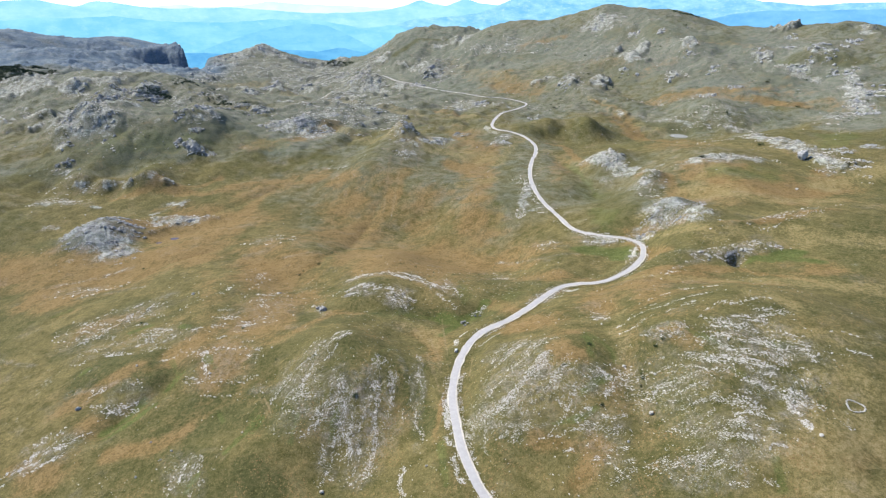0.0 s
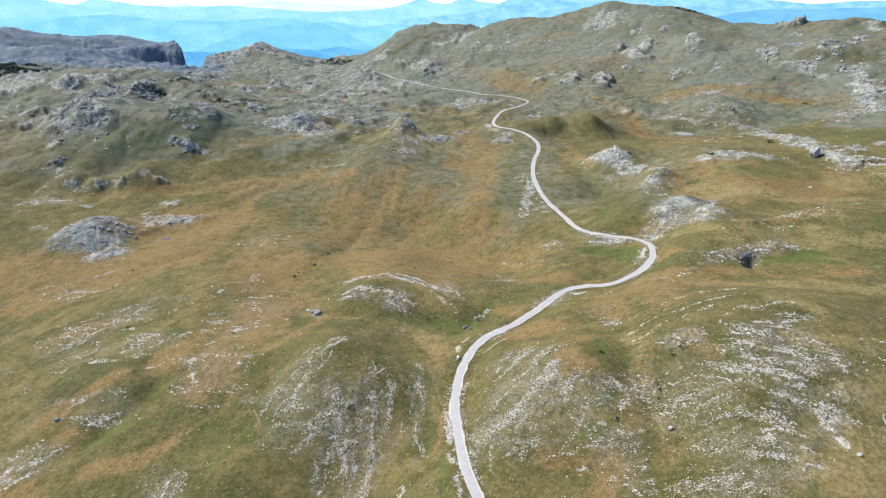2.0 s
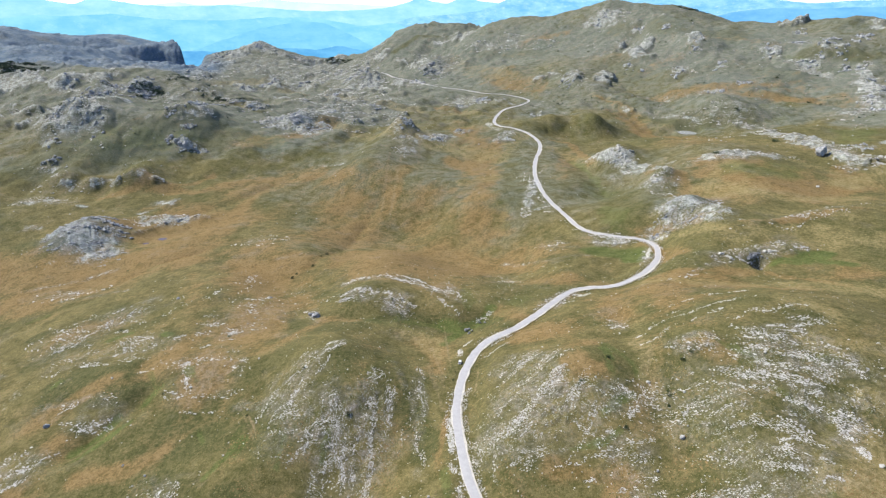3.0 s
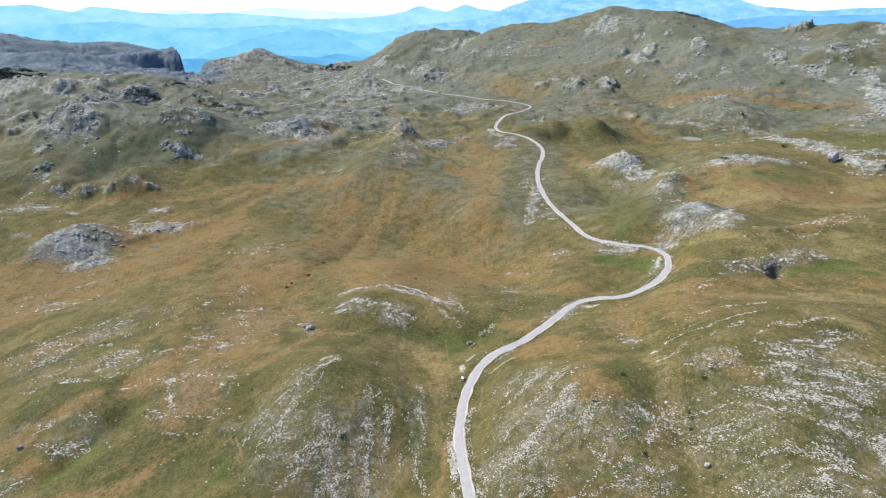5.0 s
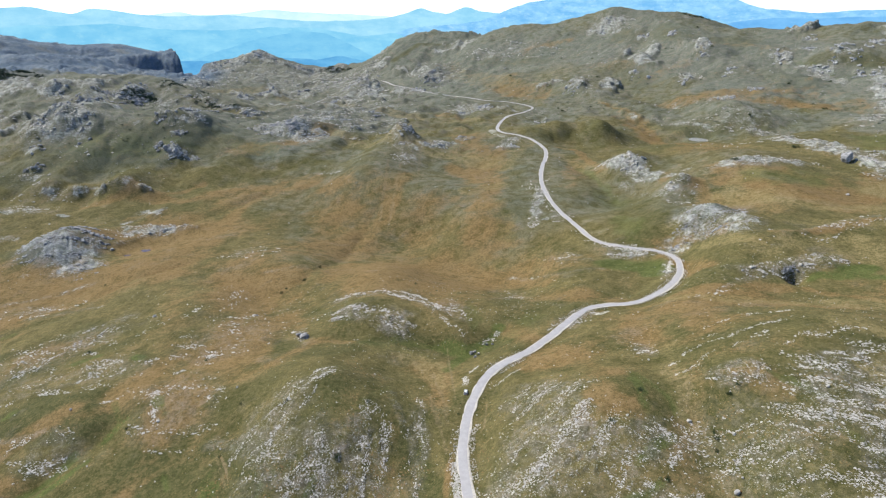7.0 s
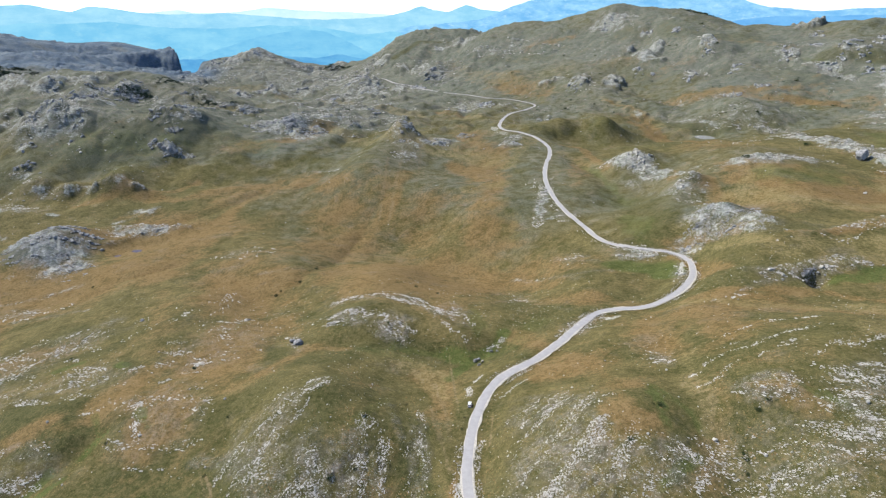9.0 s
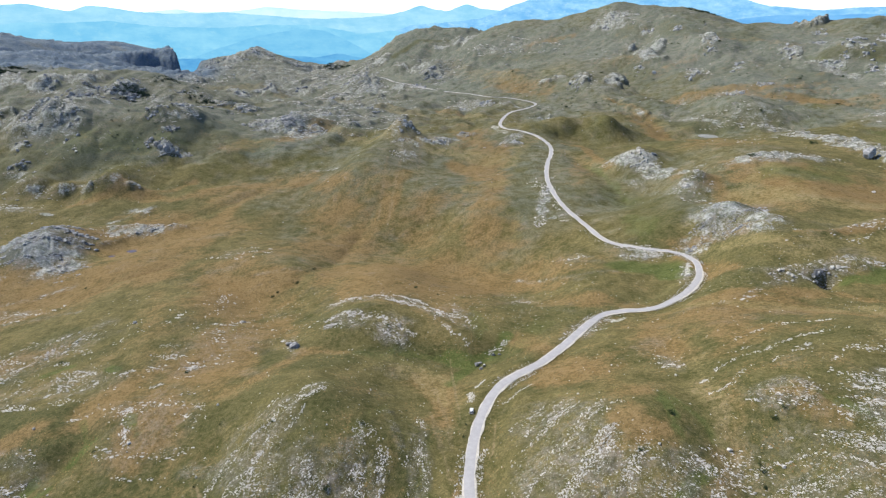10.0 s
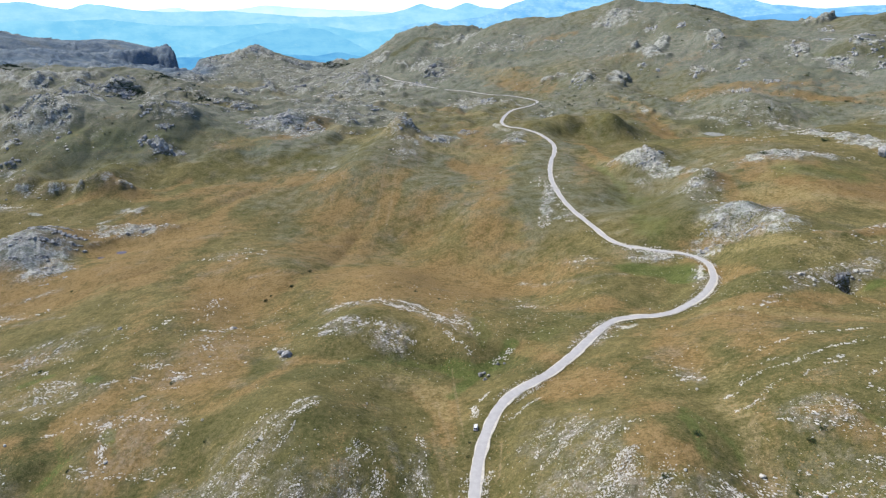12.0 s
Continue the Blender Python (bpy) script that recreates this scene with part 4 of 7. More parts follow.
stroke("stony", 10, 0.85, (805, 1494), (818, 1479))
stroke("stony", 14, 0.85, (778, 1314), (801, 1303))
stroke("stony", 12, 0.85, (866, 1366), (885, 1358))
stroke("stony", 13, 0.85, (729, 1294), (745, 1278))
stroke("stony", 6, 0.85, (772, 1242), (780, 1234))
stroke("stony", 6, 0.85, (789, 1220), (795, 1214))
stroke("stony", 6, 0.85, (772, 1157), (777, 1151))
stroke("stony", 8, 0.85, (699, 1057), (708, 1048))
stroke("stony", 8, 0.85, (591, 1379), (604, 1366))
stroke("stony", 10, 0.85, (516, 1227), (533, 1213))
stroke("stony", 16, 0.85, (747, 1407), (769, 1385))
stroke("stony", 7, 0.8, (-521, 820), (-509, 823))
stroke("stony", 6, 0.8, (-480, 820), (-469, 823))
stroke("stony", 6, 0.8, (-451, 822), (-443, 817))
stroke("stony", 6, 0.8, (-394, 819), (-386, 822))
stroke("stony", 9, 0.8, (-538, 754), (-520, 755))
stroke("stony", 6, 0.8, (-460, 749), (-454, 749))
stroke("stony", 9, 0.8, (-372, 766), (-349, 760))
stroke("stony", 10, 0.85, (-328, 708), (-305, 709))
stroke("stony", 6, 0.8, (-486, 683), (-472, 683))
stroke("stony", 9, 0.85, (219, 793), (238, 786))
stroke("stony", 6, 0.85, (228, 666), (231, 660))
stroke("stony", 6, 0.8, (226, 552), (232, 538))
stroke("stony", 6, 0.8, (191, 545), (199, 538))


def from_line(x, y, way, reach):
    """Which places lie within reach of a line, and how far from it they are."""
    lo, hi = way.min(0) - reach, way.max(0) + reach
    near = np.nonzero((x > lo[0]) & (x < hi[0]) & (y > lo[1]) & (y < hi[1]))[0]
    d = np.full(len(near), 1e9)
    if len(way) == 1:
        return near, np.hypot(x[near] - way[0, 0], y[near] - way[0, 1])
    for a, b in zip(way[:-1], way[1:]):
        ab = b - a
        t = np.clip(((x[near] - a[0]) * ab[0] + (y[near] - a[1]) * ab[1]) / (ab @ ab), 0, 1)
        d = np.minimum(d, np.hypot(x[near] - a[0] - t * ab[0], y[near] - a[1] - t * ab[1]))
    return near, d


def local(x, y, cx, cy, rx, ry, a):
    c, s = math.cos(a), math.sin(a)
    return ((x - cx) * c + (y - cy) * s) / rx, (-(x - cx) * s + (y - cy) * c) / ry


def lie(x, y):
    # the high plateau drops beyond its edge, fitted so the camera sees the backdrop
    r, az = np.hypot(x, y), np.degrees(np.arctan2(x, y))
    edge = 3650 - 850 * step(-23.3, -22.0, az + 0.5 * fbm(x, y, 160, 4, 81, 0.6)) - 250 * step(-3, 6, az)
    z = -15 - 1100 * step(edge, edge + 1500, r)
    for hx, hy, rx, ry, a, h in HILLS:
        u, v = local(x, y, hx, hy, rx, ry, a)
        z = z + h * np.exp(-0.5 * (u * u + v * v))
    for h, wide, way in FOLDS:
        near, d = from_line(x, y, way, 3.2 * wide)
        z[near] += h * np.exp(-0.8 * (d / wide) ** 1.7)
    return z


def cover(kind, x, y, seed):
    """How strongly a kind of ground cover or haze tint shows at each place, 0 to 1."""
    out = np.zeros(np.shape(x))
    for k, (name, cx, cy, rx, ry, a, strength, _) in enumerate(PATCHES):
        if name != kind:
            continue
        reach = 1.7 * max(rx, ry)
        near = np.nonzero((abs(x - cx) < reach) & (abs(y - cy) < reach))[0]
        if not len(near):
            continue
        u, v = local(x[near], y[near], cx, cy, rx, ry, a)
        d = np.sqrt(u * u + v * v) + (0.6 if kind == "dry" else 0.45) * fbm(x[near], y[near], 0.9 * min(rx, ry) + 6, 4, seed + k, 0.6)
        out[near] = np.maximum(out[near], strength * step(*((1.5, 0.25) if kind == "dry" else (1.25, 0.5)), d))
    for k, (name, wide, strength, way) in enumerate(STROKES):
        if name != kind:
            continue
        near, d = from_line(x, y, way, 2.6 * wide + 6)
        if len(near):
            d = d / wide + 0.5 * fbm(x[near], y[near], 2.0 * wide + 5, 4, seed + 500 + k, 0.6)
            out[near] = np.maximum(out[near], strength * step(1.3, 0.3, d))
    return out


def karst(x, y):
    """Where ribs of rock stand out of the far uplands: above 0.5 the rock is bare."""
    far, az = np.hypot(x, y), np.degrees(np.arctan2(x, y))
    ribs = fbm(x, y, 120, 4, 301, 0.50) + 0.3 * fbm(x, y, 500, 2, 307)
    often = 0.20 * step(4, -8, az) - 0.15 * step(-2, 10, az) - 0.2 * step(17, 23, az) + 0.3 * step(-20, -23, az) * step(1900, 2300, far)
    return (ribs + often - 0.12) * step(750, 1050, far) * step(4300, 3700, far)


def bare_rock(x, y):
    """Stony ground: the patches placed to fit the camera's view, and karst ribs all over the far uplands."""
    far, az = np.hypot(x, y), np.degrees(np.arctan2(x, y))
    wall = step(3130, 3230, far) * step(3400, 3320, far) * step(-30, -27, az) * step(-21.8, -22.4, az)
    return np.maximum(np.maximum(cover("stony", x, y, 300), wall), 0.9 * step(0.40, 0.70, karst(x, y) + 0.25 * fbm(x, y, 30, 4, 311, 0.6)))


# ---- the road's line ----
def spline(points, spacing):
    """A smooth line through the points, resampled at even steps."""
    p = np.array(points, float)
    p = np.vstack([2 * p[0] - p[1], p, 2 * p[-1] - p[-2]])
    out = []
    for i in range(1, len(p) - 2):
        n = max(2, int(np.linalg.norm(p[i + 1] - p[i]) / spacing))
        t = (np.arange(n) / n)[:, None]
        a, b, c, d = p[i - 1], p[i], p[i + 1], p[i + 2]
        out.append(0.5 * (2 * b + (c - a) * t + (2 * a - 5 * b + 4 * c - d) * t**2 + (3 * b - a - 3 * c + d) * t**3))
    return np.vstack([*out, p[-2:-1]])


ROAD_BENDS = [(66, -200), (62, 0), (52, 100), (33, 168), (18, 202), (14, 212), (9, 231), (6, 256), (5, 276), (6, 292), (9, 311), (14, 330), (22, 348), (32, 359), (48, 373), (63, 392), (81, 419), (96, 437), (109, 442), (130, 444), (147, 453), (163, 467), (177, 489), (186, 522), (179, 544), (156, 561), (136, 582), (127, 632), (117, 692), (115, 750), (120, 810), (130, 860), (141, 901), (145, 945), (135, 989), (116, 1015), (89, 1049), (95, 1150), (120, 1240), (162, 1307), (187, 1383), (147, 1453), (85, 1489), (20, 1617), (-32, 1750), (-83, 1844), (-140, 1900), (-200, 2050)]
WIDTH = 4.0
line = spline(ROAD_BENDS, 3.0)
line_z = lie(line[:, 0], line[:, 1])
for _ in range(3):
    padded = np.pad(line_z, 6, mode="edge")
    line_z = np.convolve(padded, np.ones(13) / 13, "valid")


def to_road(x, y):
    """Distance to the road's middle line and the road's height there."""
    dist, z = np.full(np.shape(x), 1e3), np.zeros(np.shape(x))
    for i in range(0, len(line) - 1, 12):
        seg, segz = line[i : i + 13], line_z[i : i + 13]
        lo, hi = seg.min(0) - 60, seg.max(0) + 60
        near = np.nonzero((x > lo[0]) & (x < hi[0]) & (y > lo[1]) & (y < hi[1]))[0]
        if not len(near):
            continue
        p = np.stack([x[near], y[near]], -1)
        for (a, za), (b, zb) in zip(zip(seg[:-1], segz[:-1]), zip(seg[1:], segz[1:])):
            ab = b - a
            t = np.clip(((p - a) @ ab) / (ab @ ab), 0, 1)
            d = np.hypot(*(p - a - t[:, None] * ab).T)
            closer = d < dist[near]
            dist[near[closer]] = d[closer]
            z[near[closer]] = (za + (zb - za) * t)[closer]
    return dist, z


POOLS = [(413, 1043, 14, 16), (-315, 654, 6, 4), (-328, 640, 3.5, 2.5)]


def surface(x, y, stony=None):
    """The finished height of the ground."""
    x, y = np.asarray(x, float).ravel(), np.asarray(y, float).ravel()
    stony = bare_rock(x, y) if stony is None else stony
    far = np.hypot(x, y)
    z = lie(x, y)
    z = z + fbm(x, y, 75, 4, 11) * np.clip(far / 420, 0.7, 3.0)
    z = z + fbm(x, y, 14, 3, 21) * 0.4
    # rounded karst knolls further off
    z = z + (np.abs(fbm(x, y, 100, 4, 61, 0.6)) - 0.35) * (13.0 - 5.0 * step(0, 8, np.degrees(np.arctan2(x, y)))) * step(700, 1200, far) * step(3400, 2600, far)
    # ribs of rock, and rounded rock domes in the distance
    z = z + stony * (0.45 - np.abs(fbm(x, y, 9, 4, 31, 0.6))) * 1.1 * step(900, 500, far)
    rock = step(0.45, 0.95, stony) * step(450, 700, far)
    z = z + rock * (np.abs(fbm(x, y, 48, 5, 35, 0.6)) - 0.12) * np.clip(far / 150, 4, 11)
    z = z + stony * np.abs(fbm(x + 0.4 * y, y, 6.5, 3, 41, 0.6)) * np.clip(far / 500, 0.4, 2.0)
    # scarps along the ribs, and the cliff that ends the far plateau
    ribs = karst(x, y)
    z = z + 5.0 * step(0.42, 0.60, ribs) + 4.0 * step(0.78, 0.90, ribs)
    az = np.degrees(np.arctan2(x, y))
    rim = far + 35 * fbm(x, y, 120, 5, 83, 0.6) + 9 * (az + 28)
    z = z - (35 + 70 * step(-28, -23.5, az)) * step(2600, 3050, far) * step(3385, 3255, rim) * step(-33, -26.5, az) * step(-20.5, -21.5, az)
    dist, rz = to_road(x, y)
    flat = np.clip(0.006 * far, 3.4, 14)
    k = step(flat + 9 + 0.01 * far, flat, dist)
    z = z * (1 - k) + (rz - 0.12 - 0.0003 * far) * k
    for px, py, rx, ry in POOLS:
        d = np.hypot((x - px) / rx, (y - py) / ry)
        k = step(1.9, 1.15, d)
        z = z * (1 - k) + (lie(np.array([px]), np.array([py]))[0] - 0.5) * k
    return z


GRID = {}


def height(x, y):
    """The height of the ground's mesh at places on it."""
    x, y = np.asarray(x, float).ravel(), np.asarray(y, float).ravel()
    ang, rad, z = GRID["ang"], GRID["rad"], GRID["z"]
    u = np.interp(np.degrees(np.arctan2(x, y)), ang, np.arange(len(ang)))
    v = np.interp(np.hypot(x, y), rad, np.arange(len(rad)))
    i, j = np.minimum(u.astype(int), len(ang) - 2), np.minimum(v.astype(int), len(rad) - 2)
    u, v = u - i, v - j
    return (z[j, i] * (1 - u) + z[j, i + 1] * u) * (1 - v) + (z[j + 1, i] * (1 - u) + z[j + 1, i + 1] * u) * v


def ground():
    """One sheet of ground out to the horizon, finer where it lies close."""
    ang = np.concatenate([np.linspace(-180, -46, 40, endpoint=False), np.linspace(-46, 46, 1040, endpoint=False), np.linspace(46, 180, 40, endpoint=False)])
    rad = np.concatenate([np.linspace(2, 150, 24, endpoint=False), 150 * (4950 / 150) ** np.linspace(0, 1, 860)])
    a, r = np.meshgrid(radians(1) * ang, rad)
    x, y = (np.sin(a) * r).ravel(), (np.cos(a) * r).ravel()
    dry, lush, stony = cover("dry", x, y, 100), cover("lush", x, y, 200), bare_rock(x, y)
    worn, gravel = cover("worn", x, y, 400), cover("gravel", x, y, 600)
    # grass turns greyer and bluer with distance, haze put into its colour
    haze_tint = np.maximum(cover("haze_tint", x, y, 800), 0.9 * step(650, 1700, r.ravel()) * (1 - 0.25 * step(0, 8, np.degrees(a.ravel()))))
    dry = dry * (1 - 0.35 * haze_tint)
    az = np.degrees(a.ravel())
    # the far plateau, where haze is put into the rock's colour
    haze_dark_rock = step(2050, 2500, r.ravel() + 120 * fbm(x, y, 300, 4, 821)) * step(-19, -22, az + 1.5 * fbm(x, y, 400, 3, 823))
    for cx, cy, rx, ry, strength in ((-395, 645, 46, 36, 0.36), (236, 578, 34, 26, 0.22)):      # two outcrops, darker and bluer than the rock around
        haze_dark_rock = np.maximum(haze_dark_rock, strength * step(1.3, 0.6, np.hypot((x - cx) / rx, (y - cy) / ry) + 0.25 * fbm(x, y, 18, 4, 825)))
    z = surface(x, y, stony)
    na, nr = len(ang), len(rad)
    i, j = np.meshgrid(np.arange(nr - 1), np.arange(na), indexing="ij")
    j2 = (j + 1) % na
    faces = np.stack([i * na + j, i * na + j2, (i + 1) * na + j2, (i + 1) * na + j], -1).reshape(-1, 4)[:, ::-1]
    rock = stony * step(420, 620, r.ravel())
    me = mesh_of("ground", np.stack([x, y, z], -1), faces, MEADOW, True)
    for name, values in (("dry", dry), ("lush", lush), ("stony", stony), ("worn", worn), ("gravel", gravel), ("rock", rock), ("haze_tint", haze_tint), ("haze_dark_rock", haze_dark_rock), ("dark_grass", cover("dark_grass", x, y, 700)), ("pale_grass", cover("pale_grass", x, y, 900))):
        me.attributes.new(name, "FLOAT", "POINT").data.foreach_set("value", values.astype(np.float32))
    GRID.update(ang=np.append(ang, 180.0), rad=rad, z=np.column_stack([z.reshape(nr, na), z.reshape(nr, na)[:, 0]]))
    return tagged(new("ground", me), "olive and rust-brown alpine meadow with grey limestone", "ground", kind="structure")


ground()


# ---- the road ----
def ribbon(name, left, right, lift, material, depth=0.5, ragged=0.0, seed=0):
    """A strip along the road between two offsets from its middle line, with a body below it."""
    d = np.gradient(line, axis=0)
    d = d / np.linalg.norm(d, axis=1)[:, None]
    across = np.stack([d[:, 1], -d[:, 0]], -1)
    far = np.hypot(*line.T)
    rows = []
    for k, off in enumerate((left, left, 0.5 * (left + right), right, right)):
        edge = off + ragged * fbm(line[:, 0] + 50 * k, line[:, 1], 9, 3, seed + k) * (k != 2)
        p = line + across * np.broadcast_to(edge, len(line))[:, None]
        z = line_z + lift + 0.0001 * far + (0.04 if k == 2 else 0) - (depth if k in (0, 4) else 0)
        rows.append(np.column_stack([p, z]))
    n = len(line)
    verts = np.stack(rows, 1).reshape(-1, 3)
    i, j = np.meshgrid(np.arange(n - 1), np.arange(4), indexing="ij")
    faces = np.stack([i * 5 + j, i * 5 + j + 1, (i + 1) * 5 + j + 1, (i + 1) * 5 + j], -1).reshape(-1, 4)[:, ::-1]
    return new(name, mesh_of(name, verts, faces, material, False))


tagged(ribbon("road", -WIDTH / 2, WIDTH / 2, 0.03, ROAD), "narrow pale grey asphalt mountain road", "road", kind="structure")
tagged(ribbon("road_shoulder", -WIDTH / 2 - 0.25, WIDTH / 2 + 0.75, -0.03, GRAVEL, 0.45, 0.75, 71), "pale gravel verge along the mountain road", "gravel verge", kind="structure")


# ---- distant ranges ----
def distant_range(name, far, crest, rough, material, label, seed):
    """A range of mountains; its crest as angles in degrees from the middle of the view and above the eye."""
    eye = (-2.5, 55.0, 187.0)
    at, el = np.array(crest, float).T
    az = np.linspace(at[0], at[-1], 700)
    top = np.zeros(len(az))
    for shift in (-0.3, -0.15, 0.0, 0.15, 0.3):
        top = top + 0.2 * np.interp(az + shift, at, el)
    top = top + rough * fbm(az * 10, 0 * az + seed, 14, 6, seed, 0.55)
    rows = 40
    verts = []
    for k in range(rows):
        f = (k / (rows - 1)) ** 1.6
        el = top * (1 - f) + (-11.0) * f
        r = far * (1 - 0.008 * f) + 9 * fbm(az * 10, el * 14, 9, 4, seed + 5) * (k > 0)
        verts.append(np.stack([eye[0] + r * np.sin(np.radians(az)), eye[1] + r * np.cos(np.radians(az)), eye[2] + r * np.tan(np.radians(el))], -1))
    n = len(az)
    i, j = np.meshgrid(np.arange(rows - 1), np.arange(n - 1), indexing="ij")
    faces = np.stack([i * n + j, i * n + j + 1, (i + 1) * n + j + 1, (i + 1) * n + j], -1).reshape(-1, 4)
    me = mesh_of(name, np.concatenate(verts), faces, material, True)
    return tagged(new(name, me), label, "mountain range", kind="structure")


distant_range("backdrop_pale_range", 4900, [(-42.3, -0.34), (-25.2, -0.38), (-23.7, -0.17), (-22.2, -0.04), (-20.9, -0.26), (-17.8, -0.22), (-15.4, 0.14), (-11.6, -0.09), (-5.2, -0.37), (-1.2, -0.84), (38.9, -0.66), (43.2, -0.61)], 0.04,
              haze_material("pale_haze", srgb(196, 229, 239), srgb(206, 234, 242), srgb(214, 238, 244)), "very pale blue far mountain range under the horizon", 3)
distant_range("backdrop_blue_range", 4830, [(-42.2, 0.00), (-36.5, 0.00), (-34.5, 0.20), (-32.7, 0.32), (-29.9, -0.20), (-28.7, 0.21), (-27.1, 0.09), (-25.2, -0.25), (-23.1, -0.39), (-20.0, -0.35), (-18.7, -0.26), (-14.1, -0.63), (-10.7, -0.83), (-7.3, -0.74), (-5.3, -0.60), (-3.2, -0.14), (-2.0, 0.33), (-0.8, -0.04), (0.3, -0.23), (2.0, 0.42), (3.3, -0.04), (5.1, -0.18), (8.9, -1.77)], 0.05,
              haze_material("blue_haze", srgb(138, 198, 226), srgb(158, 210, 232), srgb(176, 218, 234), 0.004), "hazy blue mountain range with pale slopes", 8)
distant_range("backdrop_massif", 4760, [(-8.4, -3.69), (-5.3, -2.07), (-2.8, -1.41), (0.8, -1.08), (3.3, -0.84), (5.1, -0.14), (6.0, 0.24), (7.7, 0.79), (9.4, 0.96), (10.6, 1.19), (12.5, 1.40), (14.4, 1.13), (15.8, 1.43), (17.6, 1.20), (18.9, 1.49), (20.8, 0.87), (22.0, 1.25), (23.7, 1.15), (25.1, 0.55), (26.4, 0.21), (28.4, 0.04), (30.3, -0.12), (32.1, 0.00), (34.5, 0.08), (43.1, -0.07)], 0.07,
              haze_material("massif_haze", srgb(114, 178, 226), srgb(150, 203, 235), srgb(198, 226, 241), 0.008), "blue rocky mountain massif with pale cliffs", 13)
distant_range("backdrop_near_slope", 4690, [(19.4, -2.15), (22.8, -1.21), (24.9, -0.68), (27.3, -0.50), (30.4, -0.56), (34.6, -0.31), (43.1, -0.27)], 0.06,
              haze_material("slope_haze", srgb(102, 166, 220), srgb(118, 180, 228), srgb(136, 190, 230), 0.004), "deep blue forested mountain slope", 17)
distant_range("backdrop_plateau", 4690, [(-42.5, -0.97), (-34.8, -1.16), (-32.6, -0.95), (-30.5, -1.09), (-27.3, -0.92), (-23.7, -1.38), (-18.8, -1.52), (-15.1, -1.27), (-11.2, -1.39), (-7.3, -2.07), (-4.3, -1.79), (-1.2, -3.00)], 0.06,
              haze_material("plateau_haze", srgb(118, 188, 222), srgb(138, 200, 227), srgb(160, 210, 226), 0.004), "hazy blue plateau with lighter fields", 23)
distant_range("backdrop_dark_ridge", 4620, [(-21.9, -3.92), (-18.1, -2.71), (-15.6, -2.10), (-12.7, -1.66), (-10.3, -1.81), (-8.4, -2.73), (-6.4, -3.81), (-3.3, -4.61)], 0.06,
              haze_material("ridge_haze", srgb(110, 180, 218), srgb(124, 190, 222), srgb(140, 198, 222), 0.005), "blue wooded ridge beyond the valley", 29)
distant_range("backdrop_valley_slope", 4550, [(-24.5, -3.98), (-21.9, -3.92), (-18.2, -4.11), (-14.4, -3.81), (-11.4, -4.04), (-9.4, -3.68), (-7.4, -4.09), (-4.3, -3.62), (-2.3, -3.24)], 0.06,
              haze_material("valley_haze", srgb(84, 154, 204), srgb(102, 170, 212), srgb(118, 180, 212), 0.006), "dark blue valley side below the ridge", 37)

# ---- rocks ----
def rock_small(count, seed):
    rng = np.random.default_rng(seed)
    t = (1 + 5**0.5) / 2
    v0 = np.array([(-1, t, 0), (1, t, 0), (-1, -t, 0), (1, -t, 0), (0, -1, t), (0, 1, t), (0, -1, -t), (0, 1, -t), (t, 0, -1), (t, 0, 1), (-t, 0, -1), (-t, 0, 1)]) / 3.8
    f = np.array([(0, 11, 5), (0, 5, 1), (0, 1, 7), (0, 7, 10), (0, 10, 11), (1, 5, 9), (5, 11, 4), (11, 10, 2), (10, 7, 6), (7, 1, 8),
                  (3, 9, 4), (3, 4, 2), (3, 2, 6), (3, 6, 8), (3, 8, 9), (4, 9, 5), (2, 4, 11), (6, 2, 10), (8, 6, 7), (9, 8, 1)])
    return [(v0 * rng.uniform(0.7, 1.25, (12, 1)) + rng.normal(0, 0.04, v0.shape), f) for _ in range(count)]


SMALL = rock_small(10, 5)


def stones(x, y, size, turn, long, flat, material, name, label, sink=0.25):
    """Many loose stones and ledge blocks as one piece of stuff."""
    z = height(x, y)
    size, turn, long, flat = (np.asarray(p, float) for p in (size, turn, long, flat))
    kinds = np.arange(len(x)) % len(SMALL)
    v = np.stack([shape for shape, _ in SMALL])[kinds] * np.stack([size * long, size, size * flat], -1)[:, None]
    c, s = np.cos(turn)[:, None], np.sin(turn)[:, None]
    low = z + size * flat * (0.5 - sink) * 0.6
    w = np.stack([v[..., 0] * c - v[..., 1] * s + x[:, None], v[..., 0] * s + v[..., 1] * c + y[:, None], v[..., 2] + low[:, None]], -1)
    faces = SMALL[0][1][None] + 12 * np.arange(len(x))[:, None, None]
    me = mesh_of(name, w.reshape(-1, 3), faces.reshape(-1, 3), material)
    return tagged(new(name, me), label, "rocks", kind="stuff")


